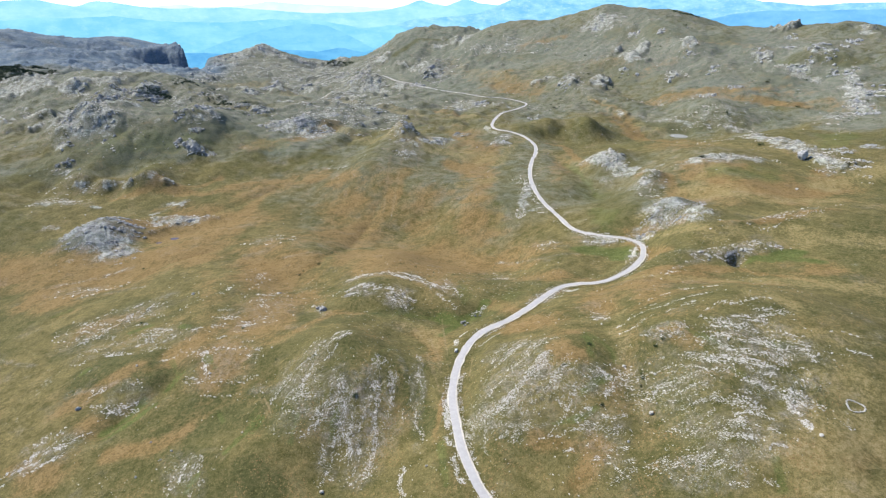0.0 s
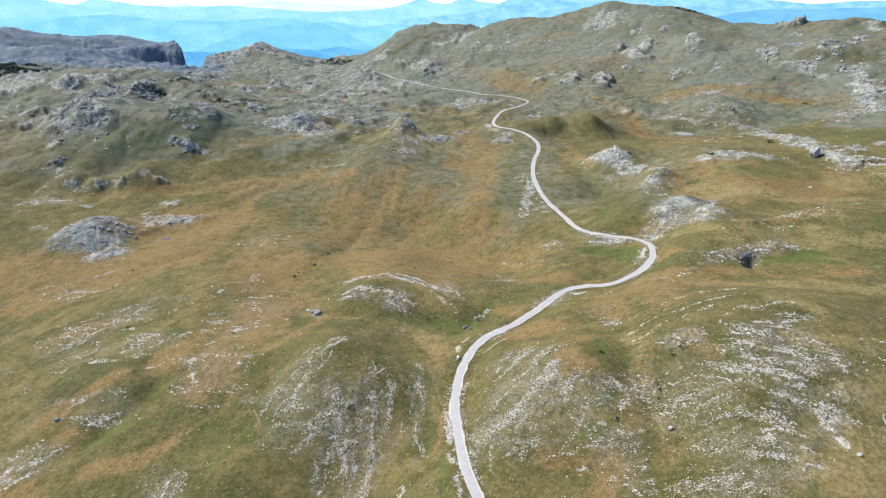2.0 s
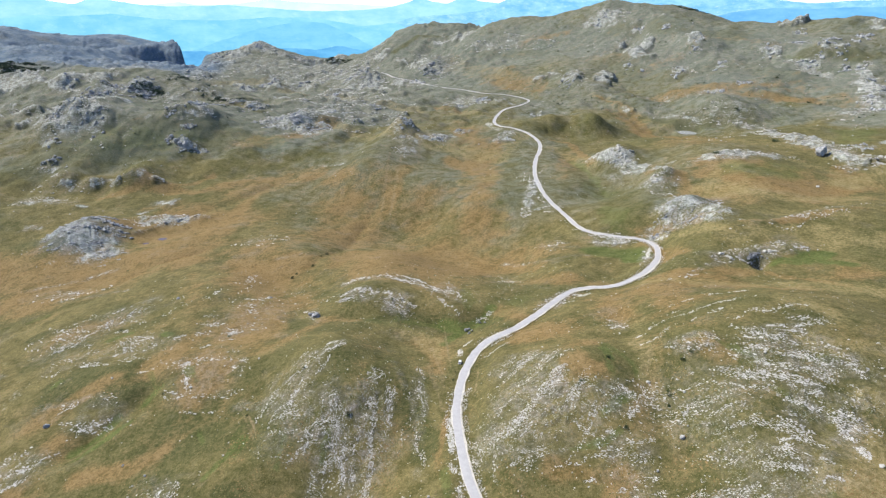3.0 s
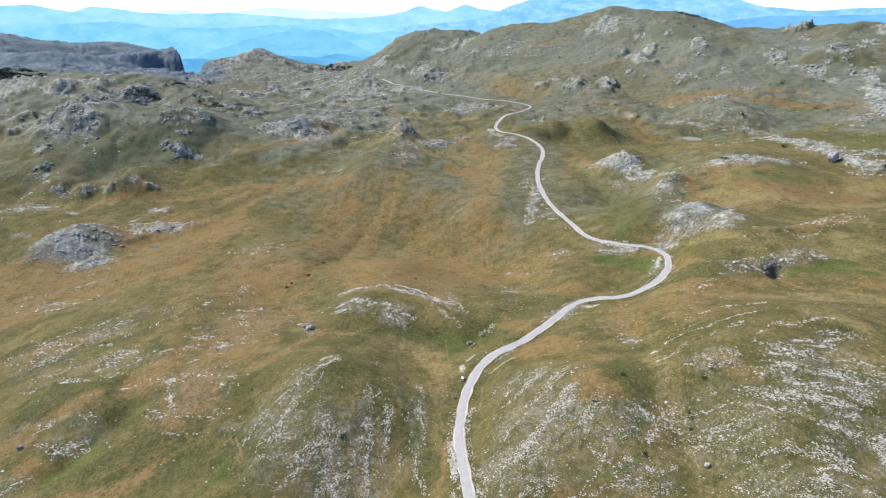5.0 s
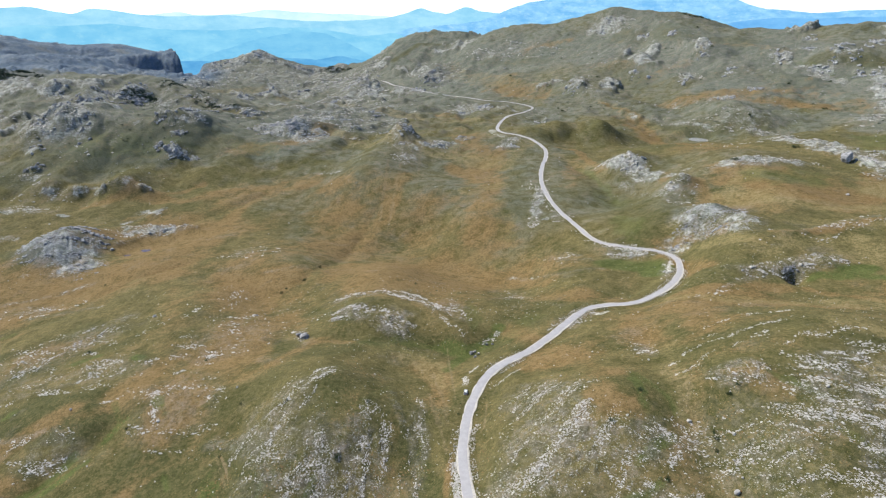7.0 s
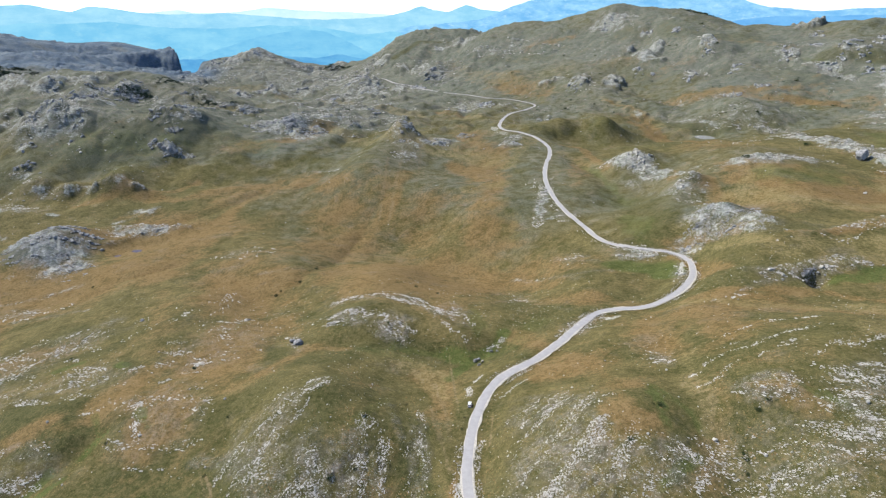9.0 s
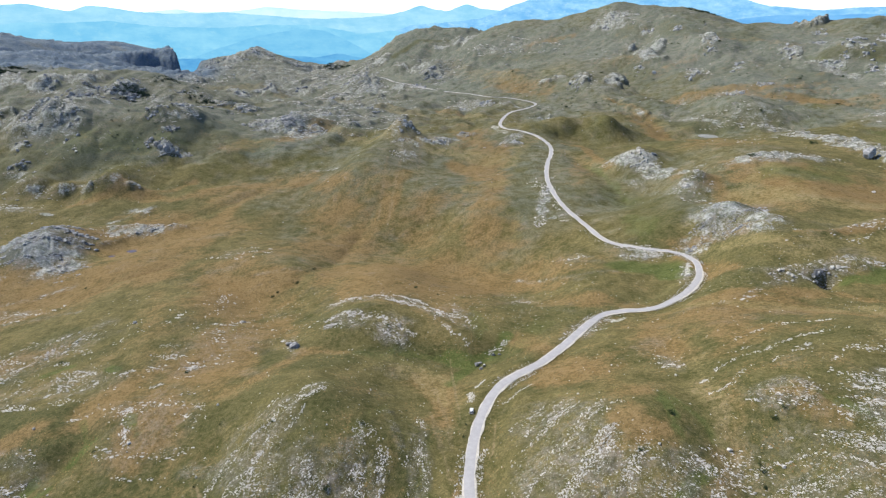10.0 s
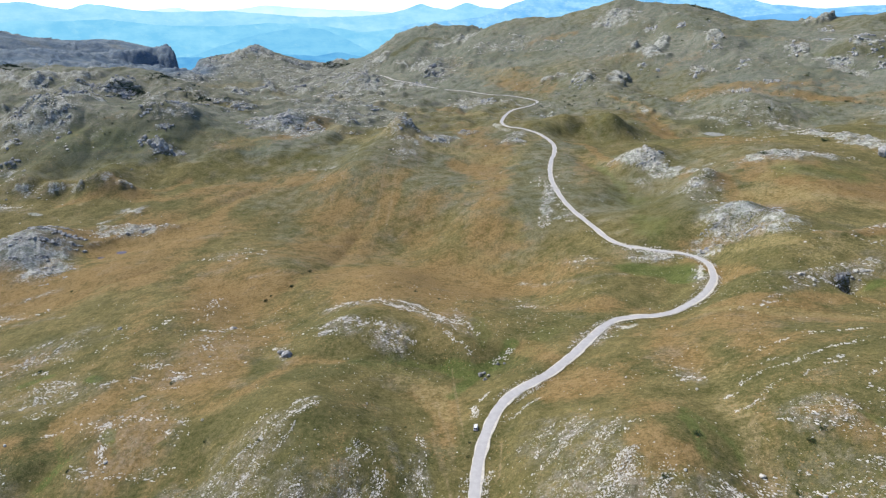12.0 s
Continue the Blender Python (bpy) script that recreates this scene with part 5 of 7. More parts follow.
def scatter(cx, cy, rx, ry, turn, count, small, large, strata, long, seed):
    """Places, sizes and directions of stones over an oval, lined up along the beds of rock."""
    rng = np.random.default_rng(seed)
    n = count * 9
    r, a = np.sqrt(rng.uniform(0, 1.35, n)), rng.uniform(0, 2 * math.pi, n)
    u, v = r * np.cos(a) * rx, r * np.sin(a) * ry
    c, s = math.cos(turn), math.sin(turn)
    x, y = cx + u * c - v * s, cy + u * s + v * c
    # beds: bands of rock along the strata
    cs, ss = math.cos(strata), math.sin(strata)
    along, over = x * cs + y * ss, -x * ss + y * cs
    wave = 5 + 0.04 * max(rx, ry)
    bands = fbm(along / 5, over, wave, 3, seed, 0.6) + 0.5 * fbm(x, y, 0.5 * min(rx, ry) + 5, 3, seed + 9)
    keep = np.argsort(-(bands + rng.normal(0, 0.27, n) - 0.35 * r))[:count]
    x, y = x[keep], y[keep]
    size = small * (large / small) ** (rng.uniform(0, 1, count) ** 2.2)
    return x, y, size, strata + rng.normal(0, 0.3, count), rng.uniform(1, long, count), rng.uniform(0.3, 0.65, count)


STONY = [p for p in PATCHES if p[0] == "stony"]
for k, (kind, cx, cy, rx, ry, a, strength, beds) in enumerate(STONY):
    far = math.hypot(cx, cy)
    area = math.pi * rx * ry
    grain = max(0.19, 0.0008 * far)                 # stones grow with distance, sized to fit the camera's view
    count = int(min(2300, 0.032 * strength * area / grain**2))
    if far > 700 and strength < 0.45:
        continue
    if far < 3200 and count > 5:
        x, y, size, turn, long, flat = scatter(cx, cy, rx, ry, a, count, grain, grain * 3.6, beds, 2.6, 500 + k)
        dark = min(math.hypot(cx - 228, cy - 585) / 55, math.hypot(cx + 395, cy - 645) / 60) < 1
        if dark:
            stones(x, y, size, turn, long, flat, GREY_ROCK, "rock_outcrop", "dark grey limestone blocks breaking through the grass")
        else:
            stones(x, y, size, turn, long, flat, LIMESTONE, "rock_outcrop", "pale grey limestone blocks breaking through the grass")


# ---- ledges: beds of rock that come to the surface in lines ----
LEDGES = []


def ledge(x0, y0, x1, y1, thick):
    LEDGES.append((x0, y0, x1, y1, thick))


ledge(148, 326, 154, 325, 2)
ledge(158, 315, 174, 319, 1)
ledge(123, 335, 135, 337, 0.6)
ledge(-79, 429, -68, 433, 1.5)
ledge(-68, 433, -56, 432, 2)
ledge(-56, 432, -40, 428, 2)
ledge(-82, 466, -60, 464, 0.8)
ledge(-60, 464, -39, 471, 0.9)
ledge(-39, 471, -22, 468, 0.9)
ledge(-22, 468, -8, 446, 1.5)
ledge(-42, 459, -19, 454, 1.3)
ledge(-19, 454, -6, 435, 1.3)
ledge(-8, 446, -0, 427, 0.8)
ledge(-212, 429, -197, 440, 1)
ledge(-245, 432, -224, 422, 0.8)
ledge(-244, 414, -231, 409, 1)
ledge(-203, 382, -194, 380, 0.8)
ledge(-294, 394, -280, 447, 0.5)
ledge(-278, 401, -272, 423, 0.5)
ledge(-250, 380, -247, 389, 1)
ledge(-225, 373, -215, 377, 0.8)
ledge(-148, 389, -137, 389, 3)
ledge(-161, 345, -157, 342, 3)
ledge(-154, 330, -148, 322, 2)
ledge(-228, 324, -218, 321, 1.2)
ledge(-202, 301, -188, 305, 1.6)
ledge(-161, 371, -157, 372, 1)
ledge(-145, 467, -137, 453, 2)
ledge(-183, 455, -177, 457, 1.6)
ledge(-220, 467, -207, 450, 1)
ledge(-175, 479, -167, 513, 0.6)
ledge(-189, 442, -183, 447, 0.6)
ledge(101, 341, 104, 341, 2)
ledge(81, 419, 62, 400, 0.4)
ledge(318, 691, 346, 704, 1.2)
ledge(346, 704, 383, 708, 1)
ledge(383, 708, 401, 695, 0.8)
ledge(212, 446, 234, 455, 1.2)
ledge(234, 455, 266, 457, 1.5)
ledge(266, 457, 271, 453, 1)
ledge(426, 814, 456, 811, 1.5)
ledge(456, 811, 461, 755, 1.5)
ledge(461, 755, 463, 707, 1)
ledge(354, 827, 416, 864, 0.7)
ledge(297, 498, 341, 513, 0.8)
ledge(264, 486, 296, 496, 0.8)
ledge(4, 449, 13, 424, 0.8)
ledge(151, 559, 169, 543, 1.5)
ledge(140, 567, 150, 555, 1)
ledge(150, 416, 161, 420, 1)
ledge(108, 788, 104, 712, 1.5)
ledge(104, 712, 114, 675, 1.2)
ledge(124, 614, 136, 571, 0.8)
ledge(-241, 264, -229, 277, 1.6)
ledge(-229, 277, -219, 279, 1)
ledge(-310.5, 417.2, -298.0, 435.9, 0.35)
ledge(-298.0, 435.9, -277.3, 451.1, 0.35)
ledge(-296.7, 398.1, -274.3, 418.9, 0.35)
ledge(-274.3, 418.9, -255.3, 435.7, 0.35)
ledge(-271.3, 373.5, -246.1, 386.6, 0.35)
ledge(-246.1, 386.6, -207.2, 391.2, 0.35)
ledge(-219.4, 361.3, -196.6, 377.8, 0.3)
ledge(-176.0, 468.2, -165.6, 514.0, 0.6)
ledge(-165.8, 457.4, -157.4, 502.3, 0.5)
ledge(-215.1, 422.3, -199.0, 441.0, 0.5)
ledge(-362.5, 515.8, -342.3, 556.9, 0.5)
ledge(-228.2, 316.3, -219.5, 325.7, 0.6)
ledge(-206.0, 302.8, -198.1, 307.3, 0.9)
ledge(-198.1, 307.3, -190.1, 308.8, 0.9)
ledge(-160.7, 343.5, -149.8, 321.6, 0.7)
ledge(-190.7, 346.4, -174.1, 347.3, 1)
ledge(-148.1, 388.8, -140.6, 392.1, 2.2)
ledge(-185.5, 384.8, -180.7, 390.3, 1)
ledge(-160.6, 368.8, -154.8, 371.6, 0.7)
ledge(-92.1, 273.1, -82.7, 287.7, 0.6)
ledge(104.0, 316.7, 128.2, 327.3, 0.8)
ledge(128.2, 327.3, 154.2, 335.5, 0.8)
ledge(154.2, 335.5, 176.1, 334.4, 0.8)
ledge(103.3, 303.9, 128.5, 315.8, 0.7)
ledge(128.5, 315.8, 152.5, 321.4, 0.7)
ledge(128.1, 347.7, 160.8, 360.2, 0.7)
ledge(160.8, 360.2, 181.1, 353.0, 0.7)
ledge(147.0, 310.7, 170.5, 315.0, 0.8)
ledge(170.5, 315.0, 194.1, 318.4, 0.8)
ledge(133.0, 272.4, 142.9, 265.6, 2.4)
ledge(142.9, 265.6, 156.9, 258.8, 2.4)
ledge(156.9, 258.8, 169.6, 257.8, 2.4)
ledge(140.9, 277.0, 157.7, 271.6, 1.8)
ledge(157.7, 271.6, 172.7, 269.3, 1.8)
ledge(141.4, 287.4, 159.2, 286.2, 1.6)
ledge(159.2, 286.2, 180.2, 291.8, 1.6)
ledge(162.1, 300.2, 190.9, 296.8, 1.8)
ledge(148.4, 249.0, 159.1, 244.9, 2.4)
ledge(146.6, 238.9, 154.8, 234.1, 2.6)
ledge(120.5, 259.0, 129.9, 248.8, 1)
ledge(104.6, 267.6, 115.8, 268.0, 1)
ledge(103.1, 244.6, 111.7, 250.8, 1.5)
ledge(111.7, 250.8, 119.7, 248.4, 1.5)
ledge(112.8, 239.9, 125.1, 241.3, 1.2)
ledge(125.1, 241.3, 133.0, 241.3, 1.2)
ledge(72.1, 233.9, 80.7, 231.6, 1.8)
ledge(80.7, 231.6, 87.8, 233.2, 1.8)
ledge(59.0, 246.0, 66.1, 247.1, 2.4)
ledge(67.5, 242.2, 72.1, 236.1, 2.6)
ledge(81.3, 262.9, 85.8, 251.8, 2)
ledge(85.8, 251.8, 79.5, 246.8, 2)
ledge(115.6, 229.5, 128.9, 231.8, 1)
ledge(128.6, 214.5, 140.2, 218.0, 2)
ledge(120.3, 222.3, 131.2, 222.3, 1)
ledge(102.7, 233.9, 113.6, 231.1, 1)
ledge(92.4, 343.0, 99.1, 338.2, 1.6)
ledge(135.0, 281.8, 149.2, 277.3, 0.8)
ledge(18.8, 279.1, 33.8, 300.8, 0.35)
ledge(33.8, 300.8, 46.9, 315.7, 0.35)
ledge(25.5, 261.2, 40.7, 278.4, 0.35)
ledge(40.7, 278.4, 52.3, 289.1, 0.35)
ledge(31.4, 244.8, 44.1, 257.2, 0.35)
ledge(44.1, 257.2, 58.9, 274.7, 0.35)
ledge(19.2, 254.4, 31.1, 269.0, 0.3)
ledge(31.1, 269.0, 38.6, 280.4, 0.3)
ledge(36.5, 235.8, 47.3, 250.4, 0.3)
ledge(47.3, 250.4, 57.2, 261.6, 0.3)
ledge(-67.9, 255.0, -67.0, 264.4, 1.2)
ledge(-67.0, 264.4, -65.3, 274.7, 1.2)
ledge(-57.6, 256.0, -55.3, 270.0, 1.6)
ledge(-55.3, 270.0, -52.9, 284.1, 1.6)
ledge(-49.3, 258.7, -48.5, 270.7, 1.2)
ledge(-48.5, 270.7, -47.2, 279.3, 1.2)
ledge(-44.4, 257.5, -42.5, 271.4, 2.2)
ledge(-42.5, 271.4, -39.9, 286.7, 2.2)
ledge(-35.0, 258.1, -34.8, 277.1, 1.2)
ledge(-34.8, 277.1, -36.8, 289.5, 1.2)
ledge(-23.1, 260.1, -23.0, 278.3, 0.6)
ledge(-23.0, 278.3, -22.0, 305.6, 0.6)
ledge(-16.1, 264.6, -18.2, 284.4, 0.5)
ledge(-94.7, 290.3, -89.2, 301.4, 0.9)
ledge(-89.2, 301.4, -76.9, 310.6, 0.9)
ledge(-70.9, 316.6, -65.9, 320.9, 1.5)
ledge(-65.9, 320.9, -57.2, 329.2, 1.5)
ledge(-82.8, 277.9, -77.7, 289.5, 0.6)
ledge(-77.7, 289.5, -71.4, 297.8, 0.6)
ledge(1.7, 248.2, 0.9, 260.7, 2.5)
ledge(0.9, 260.7, 0.6, 273.0, 2.5)
ledge(10.5, 288.6, 12.3, 299.7, 1.2)
ledge(-45.9, 226.1, -45.1, 246.4, 2.2)
ledge(-45.1, 246.4, -43.3, 271.5, 2.2)
ledge(-38.5, 253.2, -36.2, 272.3, 1.8)
ledge(-36.2, 272.3, -35.9, 283.8, 1.8)
ledge(-70.4, 250.0, -68.6, 265.9, 1.3)
ledge(-68.6, 265.9, -67.2, 275.9, 1.3)
ledge(-57.0, 248.4, -56.1, 263.6, 1.5)
ledge(-18.7, 210.5, -19.1, 229.6, 1.8)
ledge(-11.4, 247.6, -13.5, 265.3, 0.6)
ledge(-61.8, 242.0, -54.8, 230.1, 1.4)
ledge(-238.0, 267.3, -239.4, 277.5, 2)
ledge(-239.4, 277.5, -227.7, 281.4, 2)
ledge(-246.5, 257.3, -230.9, 264.0, 1.2)
ledge(-230.9, 264.0, -218.4, 271.4, 1.2)
ledge(-243.9, 284.7, -229.3, 290.2, 1.2)
ledge(-206.5, 301.2, -191.9, 308.2, 1)
ledge(-137.0, 229.5, -137.1, 248.5, 1.8)
ledge(-240.8, 249.1, -240.9, 256.4, 1)
ledge(118.9, 208.9, 130.6, 203.8, 2.2)
ledge(127.7, 213.8, 139.2, 207.3, 1.4)
ledge(139.2, 207.3, 147.7, 200.5, 1.4)
ledge(119.5, 204.3, 141.1, 196.6, 1.4)
ledge(148.8, 238.3, 157.1, 233.2, 2.2)
ledge(157.1, 233.2, 161.4, 231.3, 2.2)
ledge(156.2, 228.4, 157.1, 213.3, 2.8)
ledge(157.1, 213.3, 158.8, 207.7, 2.8)
ledge(150.8, 245.7, 159.5, 243.8, 2)
ledge(157.0, 222.4, 159.2, 217.1, 2)
ledge(129.0, 216.9, 137.8, 219.5, 1.4)
ledge(137.8, 219.5, 147.4, 213.5, 1.4)
ledge(99.2, 193.9, 106.6, 199.6, 1.8)
ledge(106.6, 199.6, 115.2, 201.8, 1.8)
ledge(107.8, 196.4, 116.5, 196.0, 1.2)
ledge(115.6, 187.6, 120.5, 183.7, 1.8)
ledge(120.5, 183.7, 129.4, 185.0, 1.8)
ledge(72.9, 209.7, 77.6, 204.0, 1.2)
ledge(77.6, 204.0, 84.6, 203.2, 1.2)
ledge(55.6, 217.0, 66.3, 219.6, 1.2)
ledge(45.3, 225.9, 57.5, 228.3, 0.6)
ledge(57.5, 228.3, 68.1, 229.1, 0.6)
ledge(64.6, 211.2, 69.7, 211.7, 1.6)
ledge(98.5, 210.0, 111.1, 206.3, 1)
ledge(127.9, 186.5, 133.4, 181.9, 1.8)
ledge(174.2, 216.7, 178.5, 210.9, 1.2)
ledge(207.8, 264.5, 217.4, 260.8, 1.2)
ledge(184.5, 259.8, 183.8, 253.2, 1.5)
ledge(201.4, 279.1, 224.8, 281.7, 0.8)
ledge(1.2, 264.2, 2.3, 243.6, 2.5)
ledge(2.3, 243.6, 3.3, 233.9, 2.5)
ledge(4.3, 225.6, 5.4, 212.2, 1.5)
ledge(8.0, 211.5, 11.5, 203.8, 2.5)
ledge(22.2, 222.9, 21.2, 240.6, 0.6)
ledge(19.5, 401.1, 28.5, 408.2, 1.6)
ledge(28.5, 408.2, 35.2, 417.8, 1.6)
ledge(-35.3, 423.9, -21.5, 414.6, 1.4)
ledge(-73.8, 423.8, -51.1, 428.7, 1.4)
ledge(-10.4, 434.9, 3.1, 415.7, 1.4)
ledge(3.1, 415.7, 10.4, 405.1, 1.4)
ledge(170.9, 418.4, 187.3, 422.1, 0.8)
ledge(7.3, 348.5, 8.5, 336.9, 1.6)
ledge(14.6, 305.2, 13.0, 295.5, 1.2)
ledge(20.1, 330.5, 35.2, 346.9, 1)
ledge(10.9, 353.4, 17.9, 363.2, 1)

for k, (x0, y0, x1, y1, thick) in enumerate(LEDGES):
    rng = np.random.default_rng(9000 + k)
    far, run = math.hypot(x0 + x1, y0 + y1) / 2, math.hypot(x1 - x0, y1 - y0)
    grain = max(0.23, 0.0009 * far)
    count = int(min(1200, 8 + (1.5 if far < 480 else 0.8) * thick * run / grain))
    t = rng.uniform(-0.05, 1.05, count)
    t = t[fbm(t * run, 0 * t + 13 * k, 7, 3, 7 * k, 0.6) + rng.normal(0, 0.25, count) > 0.0]       # beds crop out in broken runs
    count = len(t)
    if not count:
        continue
    away = rng.normal(0, 0.5, count) * grain * (3.0 + 1.8 * thick) * (1 if far < 480 else 2) + 0.11 * run * fbm(t * 10 + 31 * k, 0 * t, 5, 3, k)
    ux, uy = (x1 - x0) / run, (y1 - y0) / run
    x, y = x0 + (x1 - x0) * t - uy * away, y0 + (y1 - y0) * t + ux * away
    size = grain * 3.2 ** (rng.uniform(0, 1, count) ** 1.8) * (0.85 + 0.06 * thick)
    turn = math.atan2(uy, ux) + rng.normal(0, 0.35, count)
    stones(x, y, size, turn, rng.uniform(1.0, 2.8, count), rng.uniform(0.25, 0.55, count), LIMESTONE, "rock_ledge", "pale limestone ledge running through the grass")


# ---- single boulders ----
def boulder_mesh(name, seed, material):
    """A weathered block with broken faces and rounded edges, about one metre across, on its base."""
    rng = random.Random(seed)
    bm = bmesh.new()
    bmesh.ops.create_icosphere(bm, subdivisions=3, radius=0.5)
    cuts = [(Vector((rng.gauss(0, 1), rng.gauss(0, 1), rng.gauss(0, 0.8))).normalized(), rng.uniform(0.26, 0.4)) for _ in range(9)]
    off = Vector((rng.uniform(0, 50), rng.uniform(0, 50), 0))
    for v in bm.verts:
        for n, d in cuts:
            over = v.co.dot(n) - d
            if over > 0:
                v.co -= n * over * 0.9
        v.co += v.co.normalized() * 0.05 * noise.fractal(v.co * 3.5 + off, 0.8, 2.0, 3)
        v.co.z *= 0.8
    low = min(v.co.z for v in bm.verts)
    for v in bm.verts:
        v.co.z -= low
    me = bpy.data.meshes.new(name)
    bm.to_mesh(me)
    bm.free()
    me.materials.append(material)
    return me


PALE = [boulder_mesh("boulder", 40 + k, LIMESTONE) for k in range(4)]
DARK = [boulder_mesh("boulder", 60 + k, GREY_ROCK) for k in range(4)]


def boulder(me, x, y, size, seed, label, group, sink=0.22):
    rng = random.Random(seed)
    ob = new("boulder", me)
    z = float(height([x], [y])[0])
    sx, sy, sz = (size * rng.uniform(0.85, 1.2) for _ in range(3))
    ob.matrix_world = Matrix.LocRotScale((x, y, z - sink * size * 0.8), Euler((0, 0, rng.uniform(0, 6.28))), (sx, sy, sz))
    return tagged(ob, label, "boulder", group)


BIG_PALE = [(96, 270, 1.8), (99, 233, 2.2), (-148, 321, 2.0), (99, 328, 1.5), (122, 414, 1.2), (18, 388, 2.0), (371, 605, 3.0), (474, 754, 4.0),
            (448, 772, 3.0), (-59, 223, 2.6), (160, 204, 2.0), (-149, 261, 1.4), (-109, 262, 1.2), (-8, 225, 1.5), (-153, 256, 1.2), (-163, 247, 1.4), (70, 268, 1.2), (149, 271, 1.4)]
for k, (x, y, size) in enumerate(BIG_PALE):
    boulder(PALE[k % 4], x, y, size, k, "pale rounded limestone boulder lying on short grass", "pale boulders on the meadow")
boulder(DARK[2], 430, 704, 16, 3, "house-sized grey limestone boulder on a stony meadow", "pale boulders on the meadow", 0.06)
BIG_DARK = [(14, 390, 3.2), (16, 392, 2.4), (24, 400, 2.2), (28, 401, 1.8), (-92, 404, 6), (-96, 409, 4), (-230, 310, 3.5), (230, 446, 1.8), (234, 448, 2.4), (239, 447, 2.0), (242, 444, 1.6), (16, 384, 2.4), (-410, 940, 8), (-401, 933, 9),
            (-392, 931, 10), (-385, 930, 9), (-379, 931, 8), (-419, 948, 6), (-622, 1255, 9), (-607, 1247, 10), (-592, 1242, 10), (-587, 1257, 9), (-687, 1224, 9), (-671, 1223, 9),
            (-658, 1228, 8), (-138, 454, 3), (-214, 459, 3)]
for k, (x, y, size) in enumerate(BIG_DARK):
    boulder(DARK[k % 4], x, y, size, 50 + k, "dark grey limestone crag standing out of the grass", "dark crags on the slopes", 0.3)
rng = np.random.default_rng(77)
for k in range(130):
    x, y = rng.uniform(-230, 190), rng.uniform(205, 470)
    if abs(x) > 0.75 * y or to_road(np.array([x]), np.array([y]))[0][0] < 7:
        continue
    boulder(PALE[k % 4], x, y, 0.55 + 0.9 * rng.uniform() ** 3, 200 + k, "small pale limestone boulder half sunk in grass", "small boulders on the meadow", 0.3)

# broken blocks of the dark crag beside the meadow
for cx, cy, rx, ry, count, small, large in ((-395, 645, 42, 34, 700, 0.8, 4.0), (-392, 935, 26, 12, 60, 1.2, 3.5), (-605, 1252, 40, 25, 200, 1.6, 6.0), (-668, 1226, 38, 16, 160, 1.5, 5.0),
                                            (-262, 1065, 60, 26, 260, 1.4, 5.0), (-412, 1030, 30, 10, 60, 1.2, 3.5), (236, 443, 8, 6, 150, 0.4, 1.7), (228, 585, 34, 30, 260, 0.6, 2.4)):
    x, y, size, turn, long, flat = scatter(cx, cy, rx, ry, 0.0, count, small, large, 0.1, 2.0, int(cx) + 3000)
    stones(x, y, size, turn, long, flat, GREY_ROCK, "rock_outcrop", "dark fissured limestone outcrop in the meadow")

# crags and bare knobs of rock on the uplands
def crag(x, y, across, deep, count, large, material, label, seed):
    px, py, size, turn, long, flat = scatter(x, y, across, deep, math.atan2(-x, y), count, 0.25 * large, large, math.atan2(-x, y) + 0.3, 1.7, seed)
    turn = turn + np.random.default_rng(seed).normal(0, 0.7, count)
    stones(px, py, size, turn, long, flat * 1.7, material, "rock_crag", label, 0.3)


crag(213, 446, 13.5, 3.0, 40, 2.3, LIMESTONE, "pale bare limestone crag on a grassy slope", 6100)
crag(250, 447, 10.4, 3.9, 40, 2.4, LIMESTONE, "pale bare limestone crag on a grassy slope", 6101)
crag(170, 493, 3.0, 5.8, 40, 2.4, LIMESTONE, "pale bare limestone crag on a grassy slope", 6102)
crag(155, 544, 15.6, 4.0, 41, 2.6, LIMESTONE, "pale bare limestone crag on a grassy slope", 6103)
crag(110, 733, 7.5, 14.4, 42, 3.4, LIMESTONE, "pale bare limestone crag on a grassy slope", 6104)
crag(486, 721, 13.9, 14.9, 59, 4.0, HAZED_ROCK, "pale bare limestone crag on a grassy slope", 6105)
crag(469, 669, 16.6, 17.2, 92, 3.8, LIMESTONE, "pale bare limestone crag on a grassy slope", 6106)
crag(525, 724, 15.6, 18.8, 79, 4.1, HAZED_ROCK, "pale bare limestone crag on a grassy slope", 6107)
crag(780, 1102, 25.7, 49.4, 148, 6.3, HAZED_ROCK, "pale bare limestone crag on a grassy slope", 6108)
crag(706, 1007, 18.0, 34.6, 87, 5.7, HAZED_ROCK, "pale bare limestone crag on a grassy slope", 6109)
crag(-671, 1241, 33.0, 48.1, 170, 6.5, GREY_ROCK, "dark fissured limestone crag on a grassy slope", 6110)
crag(-754, 1271, 13.0, 25.0, 40, 6.9, GREY_ROCK, "dark fissured limestone crag on a grassy slope", 6111)
crag(-602, 1266, 26.6, 51.2, 148, 6.5, GREY_ROCK, "dark fissured limestone crag on a grassy slope", 6112)
crag(-497, 1264, 11.9, 22.5, 40, 6.3, GREY_ROCK, "dark fissured limestone crag on a grassy slope", 6113)
crag(-467, 1172, 23.9, 28.0, 90, 5.8, HAZED_ROCK, "pale bare limestone crag on a grassy slope", 6114)
crag(-403, 1038, 9.7, 15.4, 40, 5.1, HAZED_ROCK, "pale bare limestone crag on a grassy slope", 6115)
crag(-434, 1008, 15.9, 29.4, 84, 5.1, GREY_ROCK, "dark fissured limestone crag on a grassy slope", 6116)
crag(-403, 977, 10.7, 12.4, 40, 4.9, GREY_ROCK, "dark fissured limestone crag on a grassy slope", 6117)
